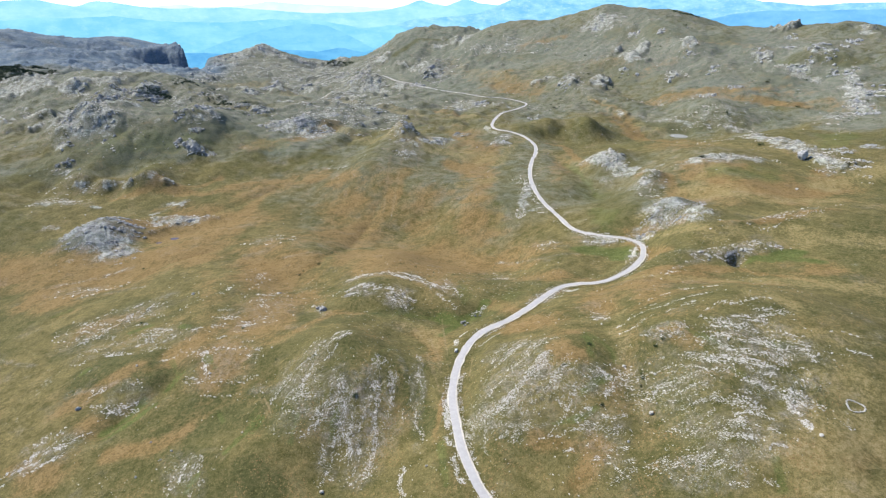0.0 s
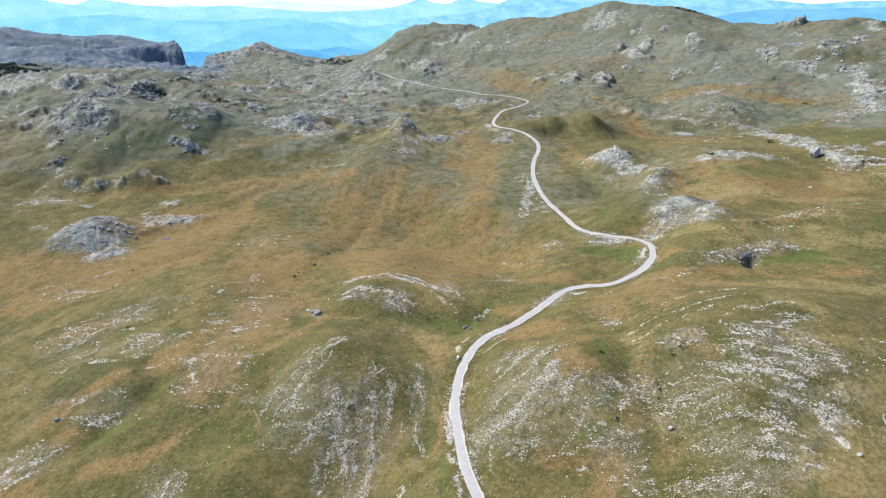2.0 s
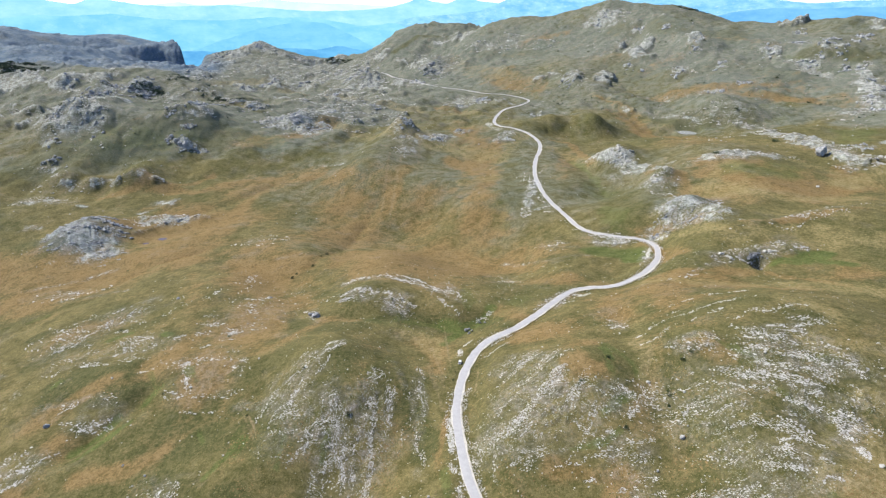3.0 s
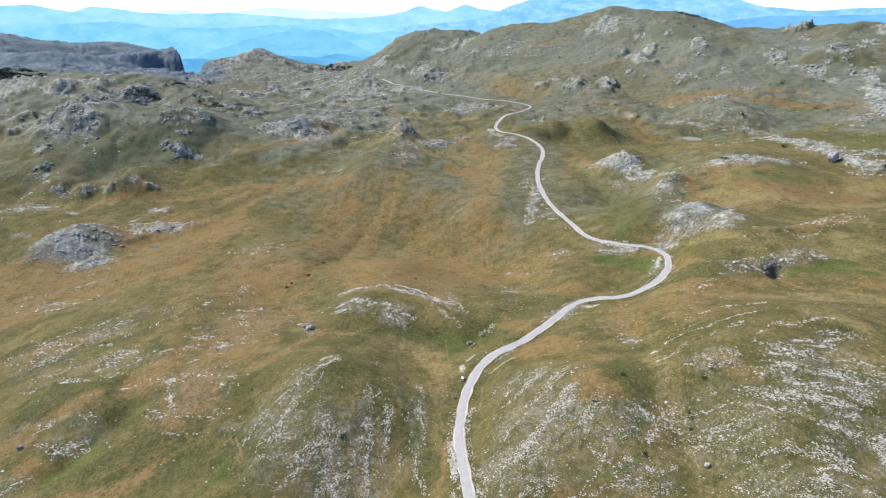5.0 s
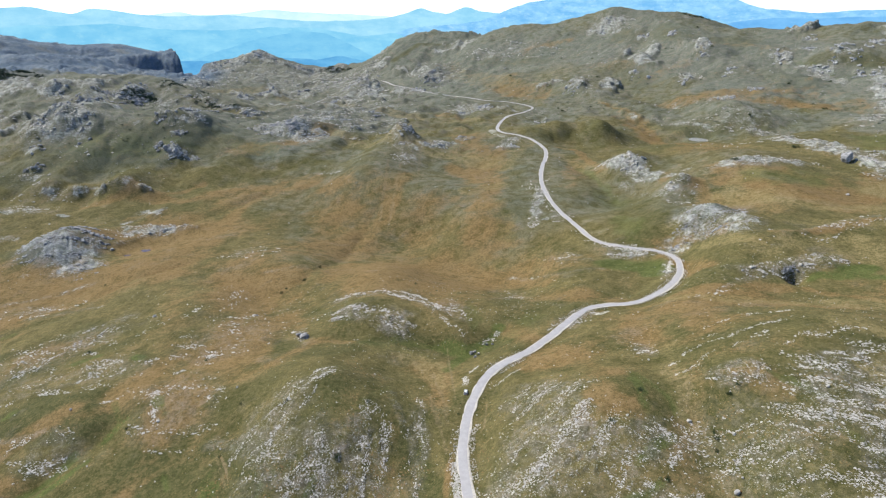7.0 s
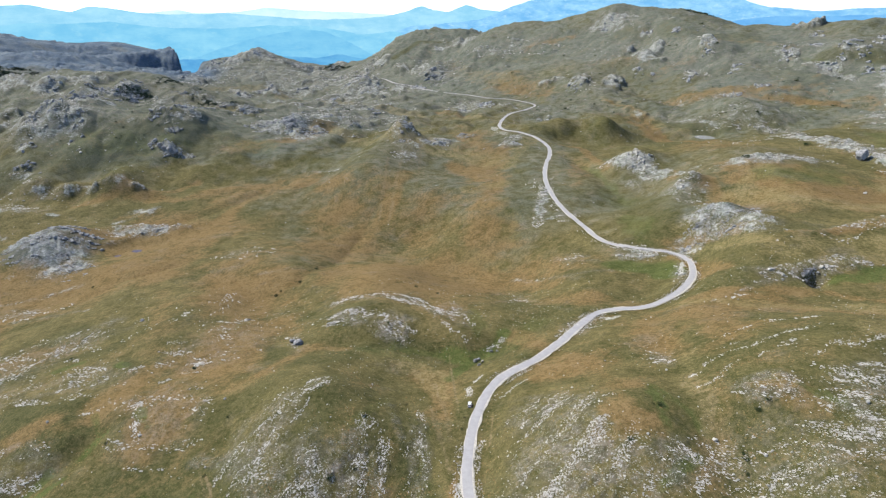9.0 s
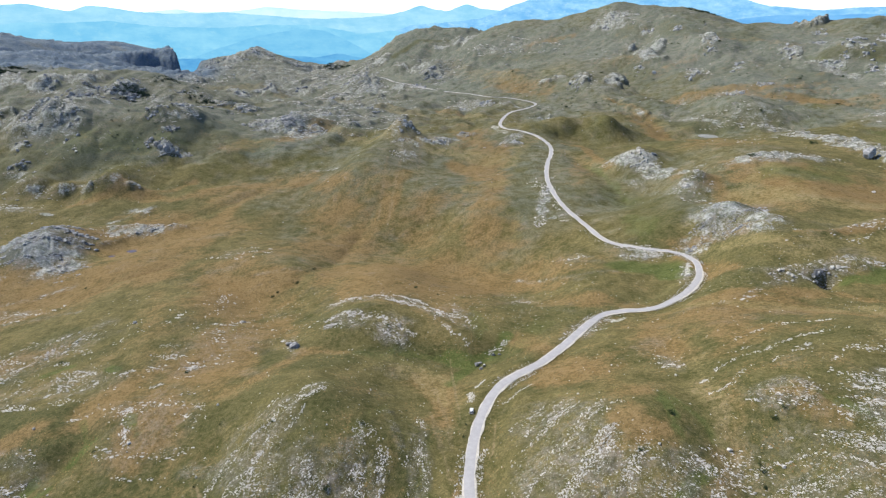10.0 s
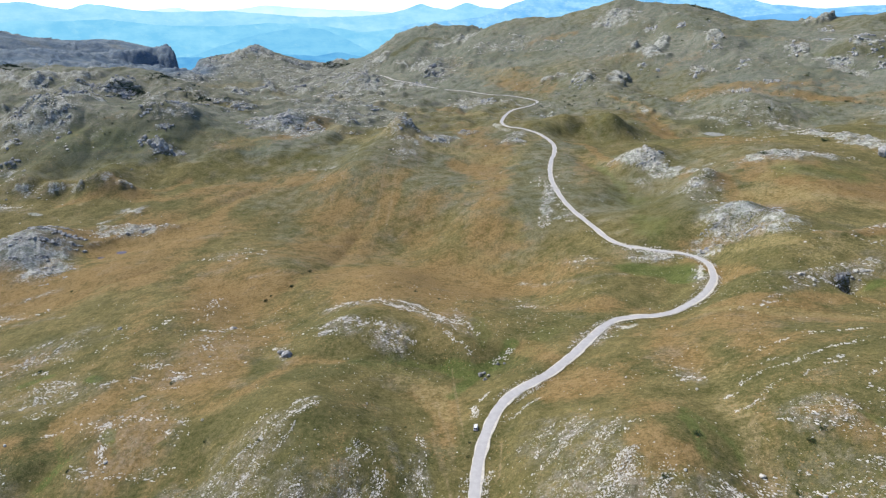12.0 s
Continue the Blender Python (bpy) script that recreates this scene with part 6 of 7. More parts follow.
crag(-391, 933, 14.7, 20.9, 64, 4.7, GREY_ROCK, "dark fissured limestone crag on a grassy slope", 6118)
crag(-423, 950, 6.0, 11.6, 40, 4.8, GREY_ROCK, "dark fissured limestone crag on a grassy slope", 6119)
crag(-614, 991, 11.9, 22.9, 42, 5.4, GREY_ROCK, "dark fissured limestone crag on a grassy slope", 6120)
crag(-604, 1005, 22.2, 27.0, 93, 5.4, HAZED_ROCK, "pale bare limestone crag on a grassy slope", 6121)
crag(-543, 966, 17.7, 25.8, 80, 5.1, GREY_ROCK, "dark fissured limestone crag on a grassy slope", 6122)
crag(-593, 927, 11.3, 19.0, 40, 5.1, GREY_ROCK, "dark fissured limestone crag on a grassy slope", 6123)
crag(-564, 876, 13.7, 13.3, 40, 4.8, GREY_ROCK, "dark fissured limestone crag on a grassy slope", 6124)
crag(-272, 1069, 28.8, 26.1, 134, 5.1, HAZED_ROCK, "pale bare limestone crag on a grassy slope", 6125)
crag(-407, 1191, 32.9, 18.3, 81, 5.8, GREY_ROCK, "dark fissured limestone crag on a grassy slope", 6126)
crag(-357, 1162, 15.9, 12.3, 40, 5.6, GREY_ROCK, "dark fissured limestone crag on a grassy slope", 6127)
crag(-226, 1062, 26.7, 21.6, 106, 5.0, HAZED_ROCK, "pale bare limestone crag on a grassy slope", 6128)
crag(-211, 1195, 22.9, 15.1, 50, 5.6, HAZED_ROCK, "pale bare limestone crag on a grassy slope", 6129)
crag(-155, 1108, 11.4, 18.7, 40, 5.2, HAZED_ROCK, "pale bare limestone crag on a grassy slope", 6130)
crag(-248, 1939, 23.0, 44.3, 56, 9.1, GREY_ROCK, "dark fissured limestone crag on a grassy slope", 6131)
crag(-296, 1956, 23.3, 44.9, 56, 9.3, HAZED_ROCK, "pale bare limestone crag on a grassy slope", 6132)
crag(-221, 1850, 16.4, 31.7, 40, 8.7, HAZED_ROCK, "pale bare limestone crag on a grassy slope", 6133)
crag(-75, 1839, 18.9, 31.6, 40, 8.6, HAZED_ROCK, "pale bare limestone crag on a grassy slope", 6134)
crag(-41, 1929, 31.2, 60.0, 106, 9.0, GREY_ROCK, "dark fissured limestone crag on a grassy slope", 6135)
crag(-790, 2716, 25.1, 48.4, 40, 13.3, HAZED_ROCK, "pale bare limestone crag on a grassy slope", 6136)
crag(-921, 2620, 41.2, 79.2, 87, 13.1, GREY_ROCK, "dark fissured limestone crag on a grassy slope", 6137)
crag(-623, 1967, 21.3, 41.1, 42, 9.7, GREY_ROCK, "dark fissured limestone crag on a grassy slope", 6138)
crag(-577, 2123, 39.1, 65.8, 110, 10.4, GREY_ROCK, "dark fissured limestone crag on a grassy slope", 6139)
crag(-482, 2125, 29.0, 37.3, 47, 10.2, GREY_ROCK, "dark fissured limestone crag on a grassy slope", 6140)
crag(-144, 1282, 16.9, 25.5, 55, 6.0, HAZED_ROCK, "pale bare limestone crag on a grassy slope", 6141)
crag(-246, 1487, 15.4, 28.0, 40, 7.0, HAZED_ROCK, "pale bare limestone crag on a grassy slope", 6142)
crag(21, 1321, 19.3, 17.2, 40, 6.1, HAZED_ROCK, "pale bare limestone crag on a grassy slope", 6143)
crag(78, 1381, 22.2, 19.2, 47, 6.4, HAZED_ROCK, "pale bare limestone crag on a grassy slope", 6144)
crag(-59, 987, 11.4, 21.9, 56, 4.5, HAZED_ROCK, "pale bare limestone crag on a grassy slope", 6145)
crag(-11, 976, 18.3, 12.2, 51, 4.5, HAZED_ROCK, "pale bare limestone crag on a grassy slope", 6146)
crag(31, 1013, 11.7, 10.5, 40, 4.7, GREY_ROCK, "dark fissured limestone crag on a grassy slope", 6147)
crag(99, 949, 8.3, 15.9, 40, 4.4, HAZED_ROCK, "pale bare limestone crag on a grassy slope", 6148)
crag(285, 1451, 17.3, 33.2, 56, 6.9, HAZED_ROCK, "pale bare limestone crag on a grassy slope", 6149)
crag(182, 1219, 10.8, 15.4, 40, 5.7, HAZED_ROCK, "pale bare limestone crag on a grassy slope", 6150)
crag(461, 1927, 17.4, 33.5, 40, 9.2, HAZED_ROCK, "pale bare limestone crag on a grassy slope", 6151)
crag(531, 1768, 16.2, 31.2, 40, 8.6, HAZED_ROCK, "pale bare limestone crag on a grassy slope", 6152)
crag(574, 1677, 10.4, 20.0, 40, 8.2, HAZED_ROCK, "pale bare limestone crag on a grassy slope", 6153)
crag(586, 1500, 15.3, 29.4, 40, 7.5, HAZED_ROCK, "pale bare limestone crag on a grassy slope", 6154)
crag(703, 1402, 17.2, 26.7, 40, 7.3, HAZED_ROCK, "pale bare limestone crag on a grassy slope", 6155)
crag(699, 1376, 10.1, 19.5, 40, 7.2, HAZED_ROCK, "pale bare limestone crag on a grassy slope", 6156)
crag(513, 1391, 14.1, 27.1, 40, 6.9, HAZED_ROCK, "pale bare limestone crag on a grassy slope", 6157)
crag(442, 1519, 9.2, 17.8, 40, 7.3, HAZED_ROCK, "pale bare limestone crag on a grassy slope", 6158)
crag(461, 1470, 3.4, 6.5, 40, 7.2, HAZED_ROCK, "pale bare limestone crag on a grassy slope", 6159)
crag(585, 1231, 12.9, 17.4, 40, 6.3, HAZED_ROCK, "pale bare limestone crag on a grassy slope", 6160)
crag(811, 1487, 17.4, 33.4, 42, 7.9, HAZED_ROCK, "pale bare limestone crag on a grassy slope", 6161)
crag(789, 1308, 24.6, 39.1, 87, 7.1, HAZED_ROCK, "pale bare limestone crag on a grassy slope", 6162)
crag(876, 1362, 21.3, 41.1, 71, 7.5, HAZED_ROCK, "pale bare limestone crag on a grassy slope", 6163)
crag(737, 1285, 21.7, 25.3, 53, 6.9, HAZED_ROCK, "pale bare limestone crag on a grassy slope", 6164)
crag(776, 1238, 10.7, 20.6, 40, 6.8, HAZED_ROCK, "pale bare limestone crag on a grassy slope", 6165)
crag(792, 1217, 8.5, 16.4, 40, 6.8, HAZED_ROCK, "pale bare limestone crag on a grassy slope", 6166)
crag(775, 1154, 8.1, 15.7, 40, 6.5, HAZED_ROCK, "pale bare limestone crag on a grassy slope", 6167)
crag(704, 1053, 13.0, 24.9, 42, 5.9, HAZED_ROCK, "pale bare limestone crag on a grassy slope", 6168)
crag(598, 1372, 14.2, 27.3, 40, 6.9, HAZED_ROCK, "pale bare limestone crag on a grassy slope", 6169)
crag(525, 1220, 17.4, 16.9, 40, 6.2, HAZED_ROCK, "pale bare limestone crag on a grassy slope", 6170)
crag(761, 1400, 28.0, 20.4, 47, 7.4, HAZED_ROCK, "pale bare limestone crag on a grassy slope", 6171)
crag(-317, 708, 17.1, 5.2, 40, 3.6, LIMESTONE, "pale bare limestone crag on a grassy slope", 6179)
crag(228, 788, 15.4, 18.6, 93, 3.8, LIMESTONE, "pale bare limestone crag on a grassy slope", 6181)
crag(229, 663, 4.0, 7.8, 40, 3.2, LIMESTONE, "pale bare limestone crag on a grassy slope", 6182)
crag(229, 545, 10.2, 9.1, 58, 2.7, GREY_ROCK, "dark fissured limestone crag on a grassy slope", 6183)
crag(195, 542, 7.5, 5.1, 40, 2.7, GREY_ROCK, "dark fissured limestone crag on a grassy slope", 6184)


# loose white stones strewn thinly over the near meadow
rng = np.random.default_rng(501)
x, y = rng.uniform(-260, 240, 9000), rng.uniform(195, 520, 9000)
keep = (np.abs(x) < 0.8 * y) & (fbm(x, y, 45, 4, 91, 0.65) + rng.normal(0, 0.25, len(x)) > 0.25)
x, y = x[keep], y[keep]
off_road = to_road(x, y)[0] > 4.2
x, y = x[off_road], y[off_road]
n = len(x)
stones(x, y, 0.2 + 0.5 * rng.uniform(0, 1, n) ** 2.5, rng.uniform(0, 6.28, n), rng.uniform(1, 1.8, n), rng.uniform(0.4, 0.8, n), LIMESTONE, "loose_stones", "loose white stones strewn over short grass")
# stones strewn over the uplands
r, a = rng.uniform(700, 1900, 5200), rng.uniform(-0.64, 0.64, 5200)
x, y = r * np.sin(a), r * np.cos(a)
keep = fbm(x, y, 130, 4, 93, 0.65) + rng.normal(0, 0.3, len(x)) > 0.2
x, y, r = x[keep], y[keep], r[keep]
n = len(x)
stones(x, y, 0.0009 * r * (0.7 + 1.6 * rng.uniform(0, 1, n) ** 3), rng.uniform(0, 6.28, n), rng.uniform(1, 2, n), rng.uniform(0.4, 0.8, n), HAZED_ROCK, "upland_stones", "grey stones strewn over the far slopes")
# rubble along the verges of the road
count = 5200
last = np.nonzero(line[:, 1] > 580)[0][0]
idx = rng.integers(np.nonzero(line[:, 1] > 195)[0][0], last, count)
thick = fbm(line[idx, 0], line[idx, 1], 22, 3, 97, 0.6) + rng.normal(0, 0.2, count) > -0.05
idx = idx[thick]
count = len(idx)
side = np.where(rng.uniform(0, 1, count) < 0.35, -1, 1) * (WIDTH / 2 + 0.4 + 3.2 * rng.uniform(0, 1, count) ** 1.6)
d = np.gradient(line, axis=0)
d = d / np.linalg.norm(d, axis=1)[:, None]
along = rng.uniform(-1.5, 1.5, count)
x, y = line[idx, 0] + d[idx, 1] * side + d[idx, 0] * along, line[idx, 1] - d[idx, 0] * side + d[idx, 1] * along
stones(x, y, 0.2 + 0.6 * rng.uniform(0, 1, count) ** 2.2, rng.uniform(0, 6.28, count), rng.uniform(1, 1.6, count), rng.uniform(0.5, 0.9, count), LIMESTONE, "roadside_rubble", "white rubble along the road verge")


# ---- shrubs and dwarf pines ----
def leaf_material(name, a, b):
    m = Nodes(name)
    rnd = m.tree.nodes.new("ShaderNodeNewGeometry").outputs["Random Per Island"]
    return m.done(m.mix(m.ramp(rnd, 0.0, 1.0), a, b), 0.8, 0.0, 0.2)


JUNIPER = leaf_material("juniper_needles", (0.028, 0.045, 0.018), (0.075, 0.105, 0.036))
PINE = leaf_material("dwarf_pine_needles", (0.030, 0.048, 0.030), (0.070, 0.096, 0.052))
BARK = Nodes("grey_bark").done((0.12, 0.09, 0.07), 0.9)


def tuft_faces(rng, n, spread):
    """Small leafy triangles in a low uneven dome of several lobes."""
    lobes = rng.normal(0, 0.30, (7, 2))
    tall = rng.uniform(0.22, 0.5, 7)
    pick = rng.integers(0, 7, n)
    a = rng.uniform(0, 2 * math.pi, n)
    up = rng.uniform(0.05, 1.0, n)
    r = 0.26 * np.sqrt(1 - up**2 * 0.9) * rng.uniform(0.7, 1.15, n)
    c = np.stack([lobes[pick, 0] + r * np.cos(a), lobes[pick, 1] + r * np.sin(a), tall[pick] * up], -1)
    tri = rng.normal(0, spread, (n, 3, 3)) + c[:, None]
    tri[..., 2] = np.maximum(tri[..., 2], 0.01)
    return tri.reshape(-1, 3), np.arange(n * 3).reshape(-1, 3)


def shrub(seed):
    """A low juniper: a few tapered stems under a dome of small sprays, about one metre across."""
    rng = np.random.default_rng(seed)
    root = new("juniper_shrub")
    v, f = tuft_faces(rng, 420, 0.045)
    crown = new("crown", mesh_of("crown", v, f, JUNIPER))
    crown.parent = root
    for _ in range(3):
        bm = bmesh.new()
        bmesh.ops.create_cone(bm, segments=6, radius1=0.03, radius2=0.012, depth=0.4, cap_ends=True)
        bmesh.ops.translate(bm, verts=bm.verts, vec=(0, 0, 0.17))
        lean = Euler((rng.uniform(-0.7, 0.7), rng.uniform(-0.7, 0.7), 0)).to_matrix().to_4x4()
        bmesh.ops.transform(bm, matrix=lean, verts=bm.verts)
        part("stem", bm, BARK, root)
    return root


SHRUBS = [tagged(shrub(11 + k), "dark green juniper shrub low on stony grass", "shrub", "juniper shrubs") for k in range(3)]
# the first two stand for an unidentified dark speck beside the car
NEAR_SHRUBS = [(5, 318, 1.2), (4, 309, 1.4), (-49, 277, 3), (102, 259, 2.6), (103, 262, 2.0), (81, 287, 3), (114, 278, 2.5), (-147, 384, 2.5), (-135, 512, 3), (-133, 517, 2.5), (-114, 564, 3.5), (-120, 529, 3),
               (-39, 420, 2), (-117, 552, 2), (-164, 320, 1.8), (-239, 415, 2.5), (119, 281, 2), (100, 253, 2), (-307, 558, 2.5), (-25, 500, 2.5), (33, 506, 2), (-9, 488, 2),
               (-105, 289, 1.6), (-39, 307, 1.8), (-40, 281, 1.6), (63, 266, 2), (77, 240, 2.5), (-78, 310, 1.6), (-106, 324, 1.6), (-22, 331, 1.6)]
FAR_SHRUBS = [(308, 703, 7), (420, 786, 7), (-190, 1281, 5), (171, 1694, 7), (359, 1532, 7), (374, 1515, 6), (303, 1436, 6), (385, 1704, 6), (320, 1790, 6), (536, 1603, 6), (547, 1585, 6),
              (290, 1284, 6), (234, 1289, 6), (236, 1336, 5), (494, 1056, 6), (649, 1240, 7), (636, 1092, 7), (648, 1708, 7), (599, 1491, 7), (733, 1294, 6), (725, 1235, 6)]
spots = NEAR_SHRUBS + FAR_SHRUBS
for k, (x, y, size) in enumerate(spots):
    z = float(height([x], [y])[0])
    m = Matrix.LocRotScale((x, y, z - 0.05), Euler((0, 0, 2.1 * k)), (size, size, size))
    if k < 3:
        SHRUBS[k].matrix_basis = m
    else:
        made = copy_thing(SHRUBS[k % 3], pose(0, 0, 0))
        made.matrix_basis = m


def thicket(cx, cy, rx, ry, turn, count, size, seed):
    """Dwarf pines in a dense, ragged stand."""
    rng = np.random.default_rng(seed)
    r, a = np.sqrt(rng.uniform(0, 1, count * 2)), rng.uniform(0, 2 * math.pi, count * 2)
    u, v = r * np.cos(a) * rx, r * np.sin(a) * ry
    c, s = math.cos(radians(turn)), math.sin(radians(turn))
    x, y = cx + u * c - v * s, cy + u * s + v * c
    keep = np.argsort(-fbm(x, y, 0.4 * min(rx, ry) + 10, 3, seed) + rng.normal(0, 0.3, len(x)))[:count]
    x, y = x[keep], y[keep]
    z = height(x, y)
    verts, faces, base = [], [], 0
    for k in range(count):
        v, f = tuft_faces(rng, 40, 0.12)
        verts.append(v * size * rng.uniform(0.6, 1.3) + (x[k], y[k], z[k]))
        faces.append(f + base)
        base += len(v)
    me = mesh_of("dwarf_pine_thicket", np.concatenate(verts), np.concatenate(faces), PINE)
    return tagged(new("dwarf_pine_thicket", me), "dark dwarf pine thicket on a rocky slope", "dwarf pines", kind="stuff")


thicket(-1290, 1830, 120, 80, 30, 900, 9, 1)
thicket(-592, 1252, 34, 26, 0, 90, 6, 2)
thicket(-540, 1340, 60, 25, 0, 60, 5, 3)
thicket(-440, 1240, 60, 20, -30, 70, 5, 4)
thicket(-462, 2790, 60, 30, 0, 60, 10, 5)
thicket(740, 1935, 50, 20, 0, 60, 8, 6)
thicket(-692, 1150, 40, 15, 0, 25, 5, 7)
thicket(430, 1400, 330, 260, 0, 150, 3.4, 8)
thicket(-480, 1080, 230, 170, 0, 120, 3.0, 9)
thicket(560, 1020, 190, 120, 0, 50, 3.0, 10)


# ---- tussocks of grass on the near meadow ----
def tussocks(count, seed):
    m = Nodes("tussock_grass")
    rnd = m.tree.nodes.new("ShaderNodeNewGeometry").outputs["Random Per Island"]
    wide = m.noise(0.05, 5.0, 0.65)
    green = m.mix(m.ramp(rnd, 0.0, 1.0), (0.085, 0.082, 0.032), (0.175, 0.150, 0.062))
    brown = m.mix(m.ramp(rnd, 0.0, 1.0), (0.170, 0.110, 0.048), (0.260, 0.180, 0.085))
    mat = m.done(m.mix(m.ramp(wide, 0.46, 0.60), green, brown), 0.95, 0.0, 0.1)
    rng = np.random.default_rng(seed)
    r = 195 * (520 / 195) ** rng.uniform(0, 1, count * 2)
    a = rng.uniform(-0.68, 0.68, count * 2)
    x, y = r * np.sin(a), r * np.cos(a)
    thick = fbm(x, y, 30, 4, 95, 0.65) + rng.normal(0, 0.5, len(x)) - 0.5 * bare_rock(x, y)
    keep = np.argsort(-thick)[:count]
    x, y = x[keep], y[keep]
    keep = to_road(x, y)[0] > 4.0
    x, y = x[keep], y[keep]
    z = height(x, y)
    n = len(x)
    size = 0.16 + 0.34 * rng.uniform(0, 1, n) ** 2
    turn = rng.uniform(0, 2 * math.pi, n)
    # each tussock is a low five-sided mound with a ragged top
    ring = np.arange(5) * 2 * math.pi / 5
    wob = rng.uniform(0.7, 1.3, (n, 5))
    foot = np.stack([x[:, None] + size[:, None] * wob * np.cos(ring + turn[:, None]), y[:, None] + size[:, None] * wob * np.sin(ring + turn[:, None]), np.broadcast_to(z[:, None] - 0.12, (n, 5))], -1)
    top = np.stack([x + 0.3 * size * np.cos(turn), y + 0.3 * size * np.sin(turn), z + size * rng.uniform(0.5, 1.0, n)], -1)[:, None]
    verts = np.concatenate([foot, top], 1).reshape(-1, 3)
    k = np.arange(5)
    faces = (np.stack([k, (k + 1) % 5, np.full(5, 5)], -1)[None] + 6 * np.arange(n)[:, None, None]).reshape(-1, 3)
    me = mesh_of("grass_tussocks", verts, faces, mat, True)
    return tagged(new("grass_tussocks", me), "olive and straw-coloured tussocks of mountain grass", "grass", kind="stuff")


tussocks(60000, 17)


# ---- dry-stone enclosure ----
def enclosure(x, y, radius):
    root = new("stone_enclosure")
    root.location = (x, y, float(height([x], [y])[0]))
    rng = random.Random(5)
    for k in range(34):
        a = 2 * math.pi * k / 34
        r = radius * (1 + 0.12 * math.cos(3 * a + 0.6)) + rng.uniform(-0.15, 0.15)
        px, py = x + r * math.cos(a), y + 0.85 * r * math.sin(a)
        ob = new("stone", PALE[k % 4])
        ob.parent = root
        size = rng.uniform(0.65, 1.0)
        ob.matrix_basis = Matrix.LocRotScale((px - x, py - y, float(height([px], [py])[0]) - root.location.z - 0.12), Euler((0, 0, a + 1.57)), (size * 1.2, size, size * 0.9))
    return tagged(root, "ring of piled white stones, an old sheepfold", "stone enclosure")


enclosure(188, 225, 3.9)


# ---- water ----
def pool(name, spot, colour, label, seed):
    x, y, rx, ry = spot
    m = Nodes(name + "_surface")
    ripple = m.noise(0.8, 3.0)
    m.bump(ripple, 0.08, 0.05)
    mat = m.done(m.mix(m.ramp(ripple, 0.3, 0.7), colour, tuple(c * 1.25 for c in colour)), 0.06, 0.0, 0.5)
    n = 64
    a = np.linspace(0, 2 * math.pi, n, endpoint=False)
    r = 0.9 + 0.2 * fbm(np.cos(a) * 3, np.sin(a) * 3, 3, 3, seed)
    level = float(lie(np.array([x]), np.array([y]))[0]) - 0.5 + 0.08
    bm = bmesh.new()
    ring = [bm.verts.new((x + rx * k * math.cos(b), y + ry * k * math.sin(b), level)) for b, k in zip(a, r)]
    foot = [bm.verts.new((v.co.x, v.co.y, level - 0.6)) for v in ring]
    bm.faces.new(ring)
    for k in range(n):
        bm.faces.new((ring[k], foot[k], foot[(k + 1) % n], ring[(k + 1) % n]))
    me = bpy.data.meshes.new(name)
    bm.to_mesh(me)
    bm.free()
    me.materials.append(mat)
    return tagged(new(name, me), label, "water", kind="structure")


pool("water_pond", POOLS[0], (0.32, 0.33, 0.33), "small pale pond in a hollow of the meadow", 4)
pool("water_puddle", POOLS[1], (0.10, 0.075, 0.07), "shallow muddy pool in the dry meadow", 6)
pool("water_puddle_small", POOLS[2], (0.10, 0.075, 0.07), "shallow muddy pool in the dry meadow", 9)


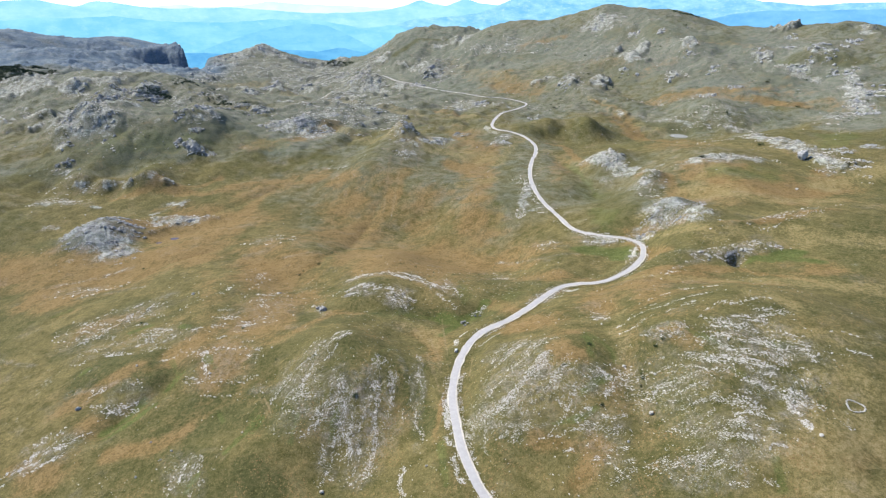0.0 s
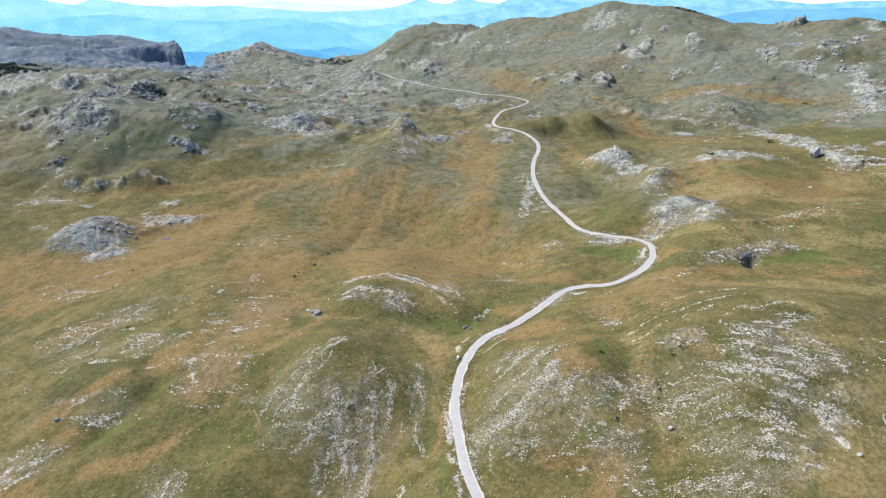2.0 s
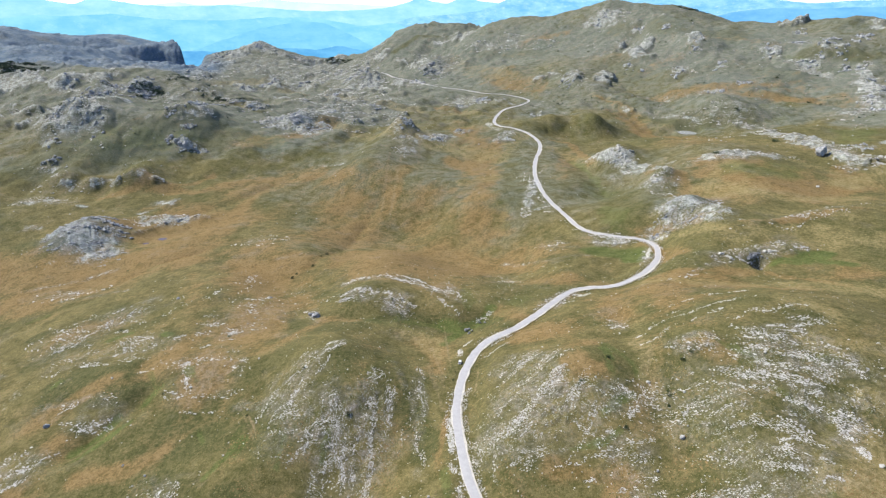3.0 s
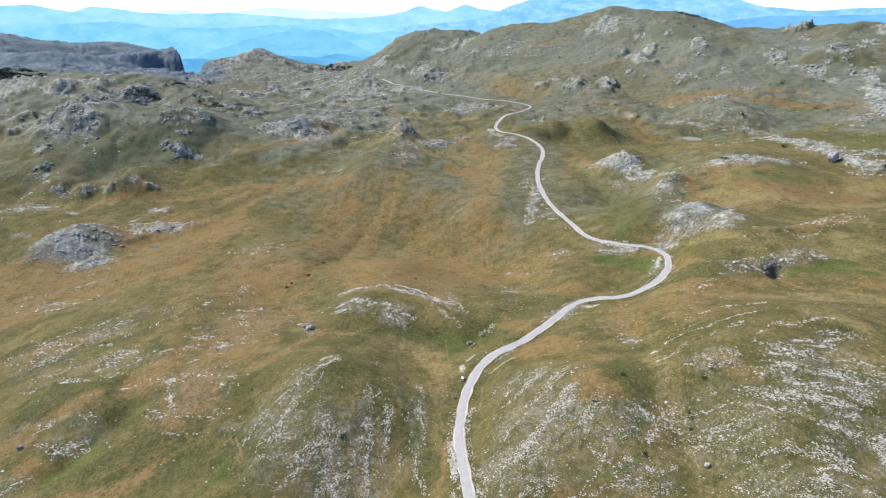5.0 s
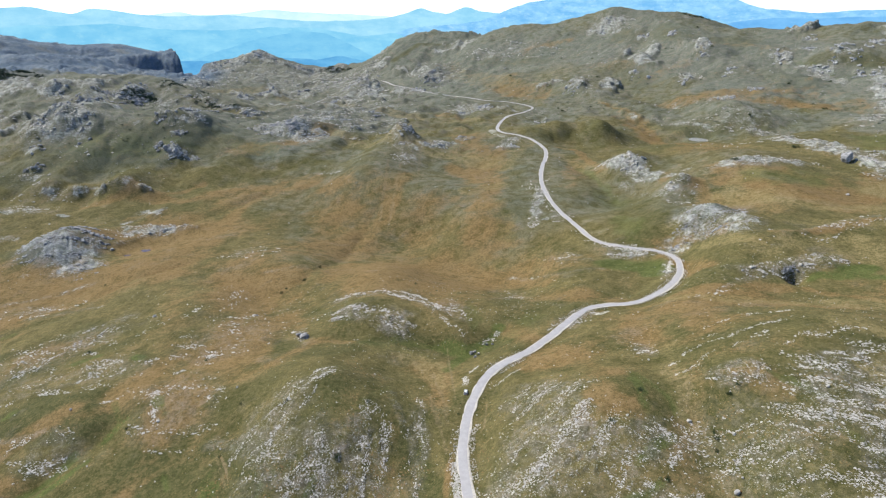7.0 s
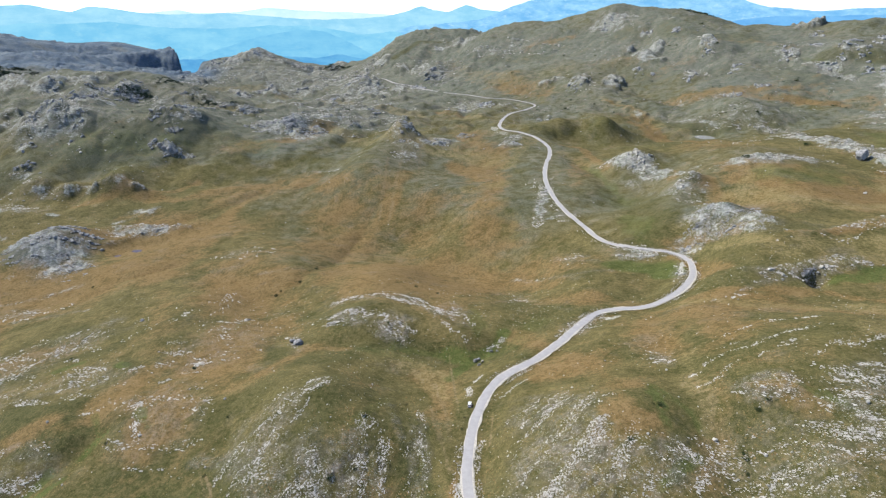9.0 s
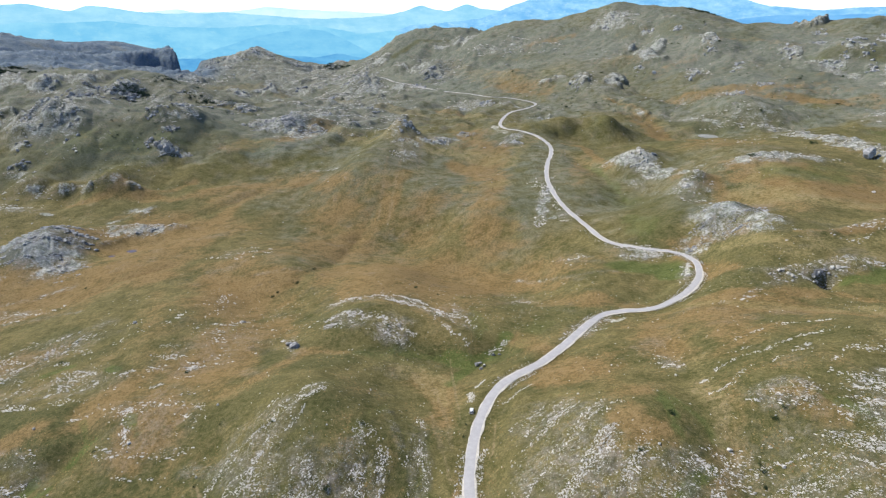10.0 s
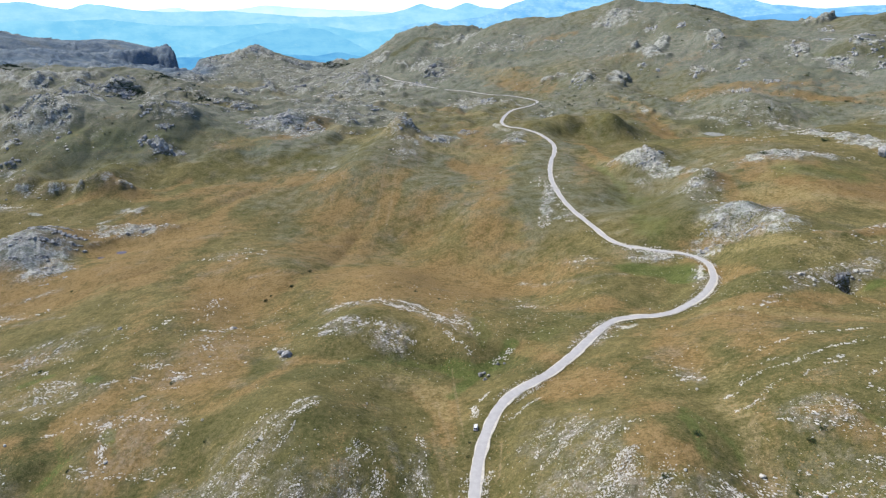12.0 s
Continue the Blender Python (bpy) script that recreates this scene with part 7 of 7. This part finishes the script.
# ---- parked car ----
def car(x, y, heading):
    paint = Nodes("white_car_paint").done((0.80, 0.80, 0.79), 0.3, 0.0, 0.5)
    glass = Nodes("dark_window_glass").done((0.015, 0.018, 0.022), 0.08, 0.0, 0.6)
    rubber = Nodes("tyre_rubber").done((0.02, 0.02, 0.02), 0.85)
    alloy = Nodes("wheel_alloy").done((0.5, 0.5, 0.52), 0.35, 0.9)
    red = Nodes("tail_lamp_red").done((0.35, 0.01, 0.01), 0.2, 0.0, 0.5)
    clear = Nodes("headlamp_lens").done((0.75, 0.77, 0.8), 0.12, 0.0, 0.6)
    black = Nodes("black_plastic").done((0.03, 0.03, 0.03), 0.6)
    root = new("parked_car")
    z = float(height([x], [y])[0])
    root.matrix_world = pose(x, y, z, 0, 0, heading)

    def loft(profile, half):
        """A hull from side profiles: (y, z low, z high, half width low, half width high)."""
        bm = bmesh.new()
        rings = []
        for py, lo, hi, wl, wh in profile:
            rings.append([bm.verts.new(p) for p in ((-wl * half, py, lo), (wl * half, py, lo), (wh * half, py, hi), (-wh * half, py, hi))])
        for p, q in zip(rings[:-1], rings[1:]):
            for k in range(4):
                bm.faces.new((p[k], p[(k + 1) % 4], q[(k + 1) % 4], q[k]))
        bm.faces.new(rings[0][::-1])
        bm.faces.new(rings[-1])
        bmesh.ops.recalc_face_normals(bm, faces=bm.faces)
        bmesh.ops.bevel(bm, geom=bm.edges[:], offset=0.05, segments=2, affect="EDGES")
        return bm

    part("body", loft([(-2.1, 0.32, 0.80, 0.90, 0.86), (-1.9, 0.25, 0.98, 1.0, 0.95), (-0.4, 0.24, 1.0, 1.0, 0.96), (0.9, 0.24, 0.97, 1.0, 0.95), (1.75, 0.25, 0.85, 0.98, 0.9), (2.1, 0.32, 0.66, 0.86, 0.8)], 0.88), paint, root)
    part("cabin", loft([(-1.95, 0.95, 1.02, 0.9, 0.88), (-1.45, 0.95, 1.42, 0.94, 0.76), (-0.3, 0.96, 1.50, 0.95, 0.76), (0.35, 0.95, 1.45, 0.95, 0.75), (1.1, 0.92, 0.99, 0.93, 0.88)], 0.84), glass, root, "dark tinted windows all round")
    part("roof", loft([(-1.5, 1.40, 1.47, 0.78, 0.74), (-0.3, 1.47, 1.54, 0.79, 0.75), (0.38, 1.42, 1.49, 0.78, 0.74)], 0.84), paint, root)
    for side in (-1, 1):
        for at in (-0.65, 0.32):
            bm = bmesh.new()
            bmesh.ops.create_cube(bm, size=1.0)
            bmesh.ops.transform(bm, matrix=Matrix.LocRotScale((side * 0.735, at, 1.2), Euler((0, side * -0.28, 0)), (0.05, 0.09, 0.48)), verts=bm.verts)
            part("door_pillar", bm, paint, root)
        bm = bmesh.new()
        bmesh.ops.create_cube(bm, size=1.0)
        bmesh.ops.transform(bm, matrix=Matrix.LocRotScale((side * 0.96, 0.82, 1.03), None, (0.2, 0.1, 0.14)), verts=bm.verts)
        bmesh.ops.bevel(bm, geom=bm.edges[:], offset=0.03, segments=2, affect="EDGES")
        part("wing_mirror", bm, black, root, "black wing mirror")
        for at, mat, name, low in ((-2.06, red, "tail_lamp", 0.78), (2.0, clear, "headlamp", 0.62)):
            bm = bmesh.new()
            bmesh.ops.create_cube(bm, size=1.0)
            bmesh.ops.transform(bm, matrix=Matrix.LocRotScale((side * 0.62, at, low), None, (0.3, 0.16, 0.16)), verts=bm.verts)
            bmesh.ops.bevel(bm, geom=bm.edges[:], offset=0.03, segments=2, affect="EDGES")
            part(name, bm, mat, root)
        for at in (-1.3, 1.3):
            turn = pose(side * 0.80, at, 0.32, 0, 90, 0)
            bm = bmesh.new()
            bmesh.ops.create_cone(bm, segments=24, radius1=0.32, radius2=0.32, depth=0.21, cap_ends=True)
            bmesh.ops.bevel(bm, geom=[e for e in bm.edges if len(e.link_faces) == 2 and e.calc_face_angle() > 1], offset=0.04, segments=2, affect="EDGES")
            bmesh.ops.transform(bm, matrix=turn, verts=bm.verts)
            tyre = part("wheel", bm, rubber, root)
            bm = bmesh.new()
            bmesh.ops.create_cone(bm, segments=20, radius1=0.2, radius2=0.17, depth=0.23, cap_ends=True)
            bmesh.ops.transform(bm, matrix=turn, verts=bm.verts)
            part("rim", bm, alloy, tyre)
    for at, name in ((-2.1, "rear_bumper"), (2.08, "front_bumper")):
        bm = bmesh.new()
        bmesh.ops.create_cube(bm, size=1.0)
        bmesh.ops.transform(bm, matrix=Matrix.LocRotScale((0, at, 0.42), None, (1.6, 0.12, 0.2)), verts=bm.verts)
        bmesh.ops.bevel(bm, geom=bm.edges[:], offset=0.04, segments=2, affect="EDGES")
        part(name, bm, black, root, "black plastic bumper")
    return tagged(root, "white hatchback parked on grass beside the road", "car")


car(8.2, 328.0, -6)
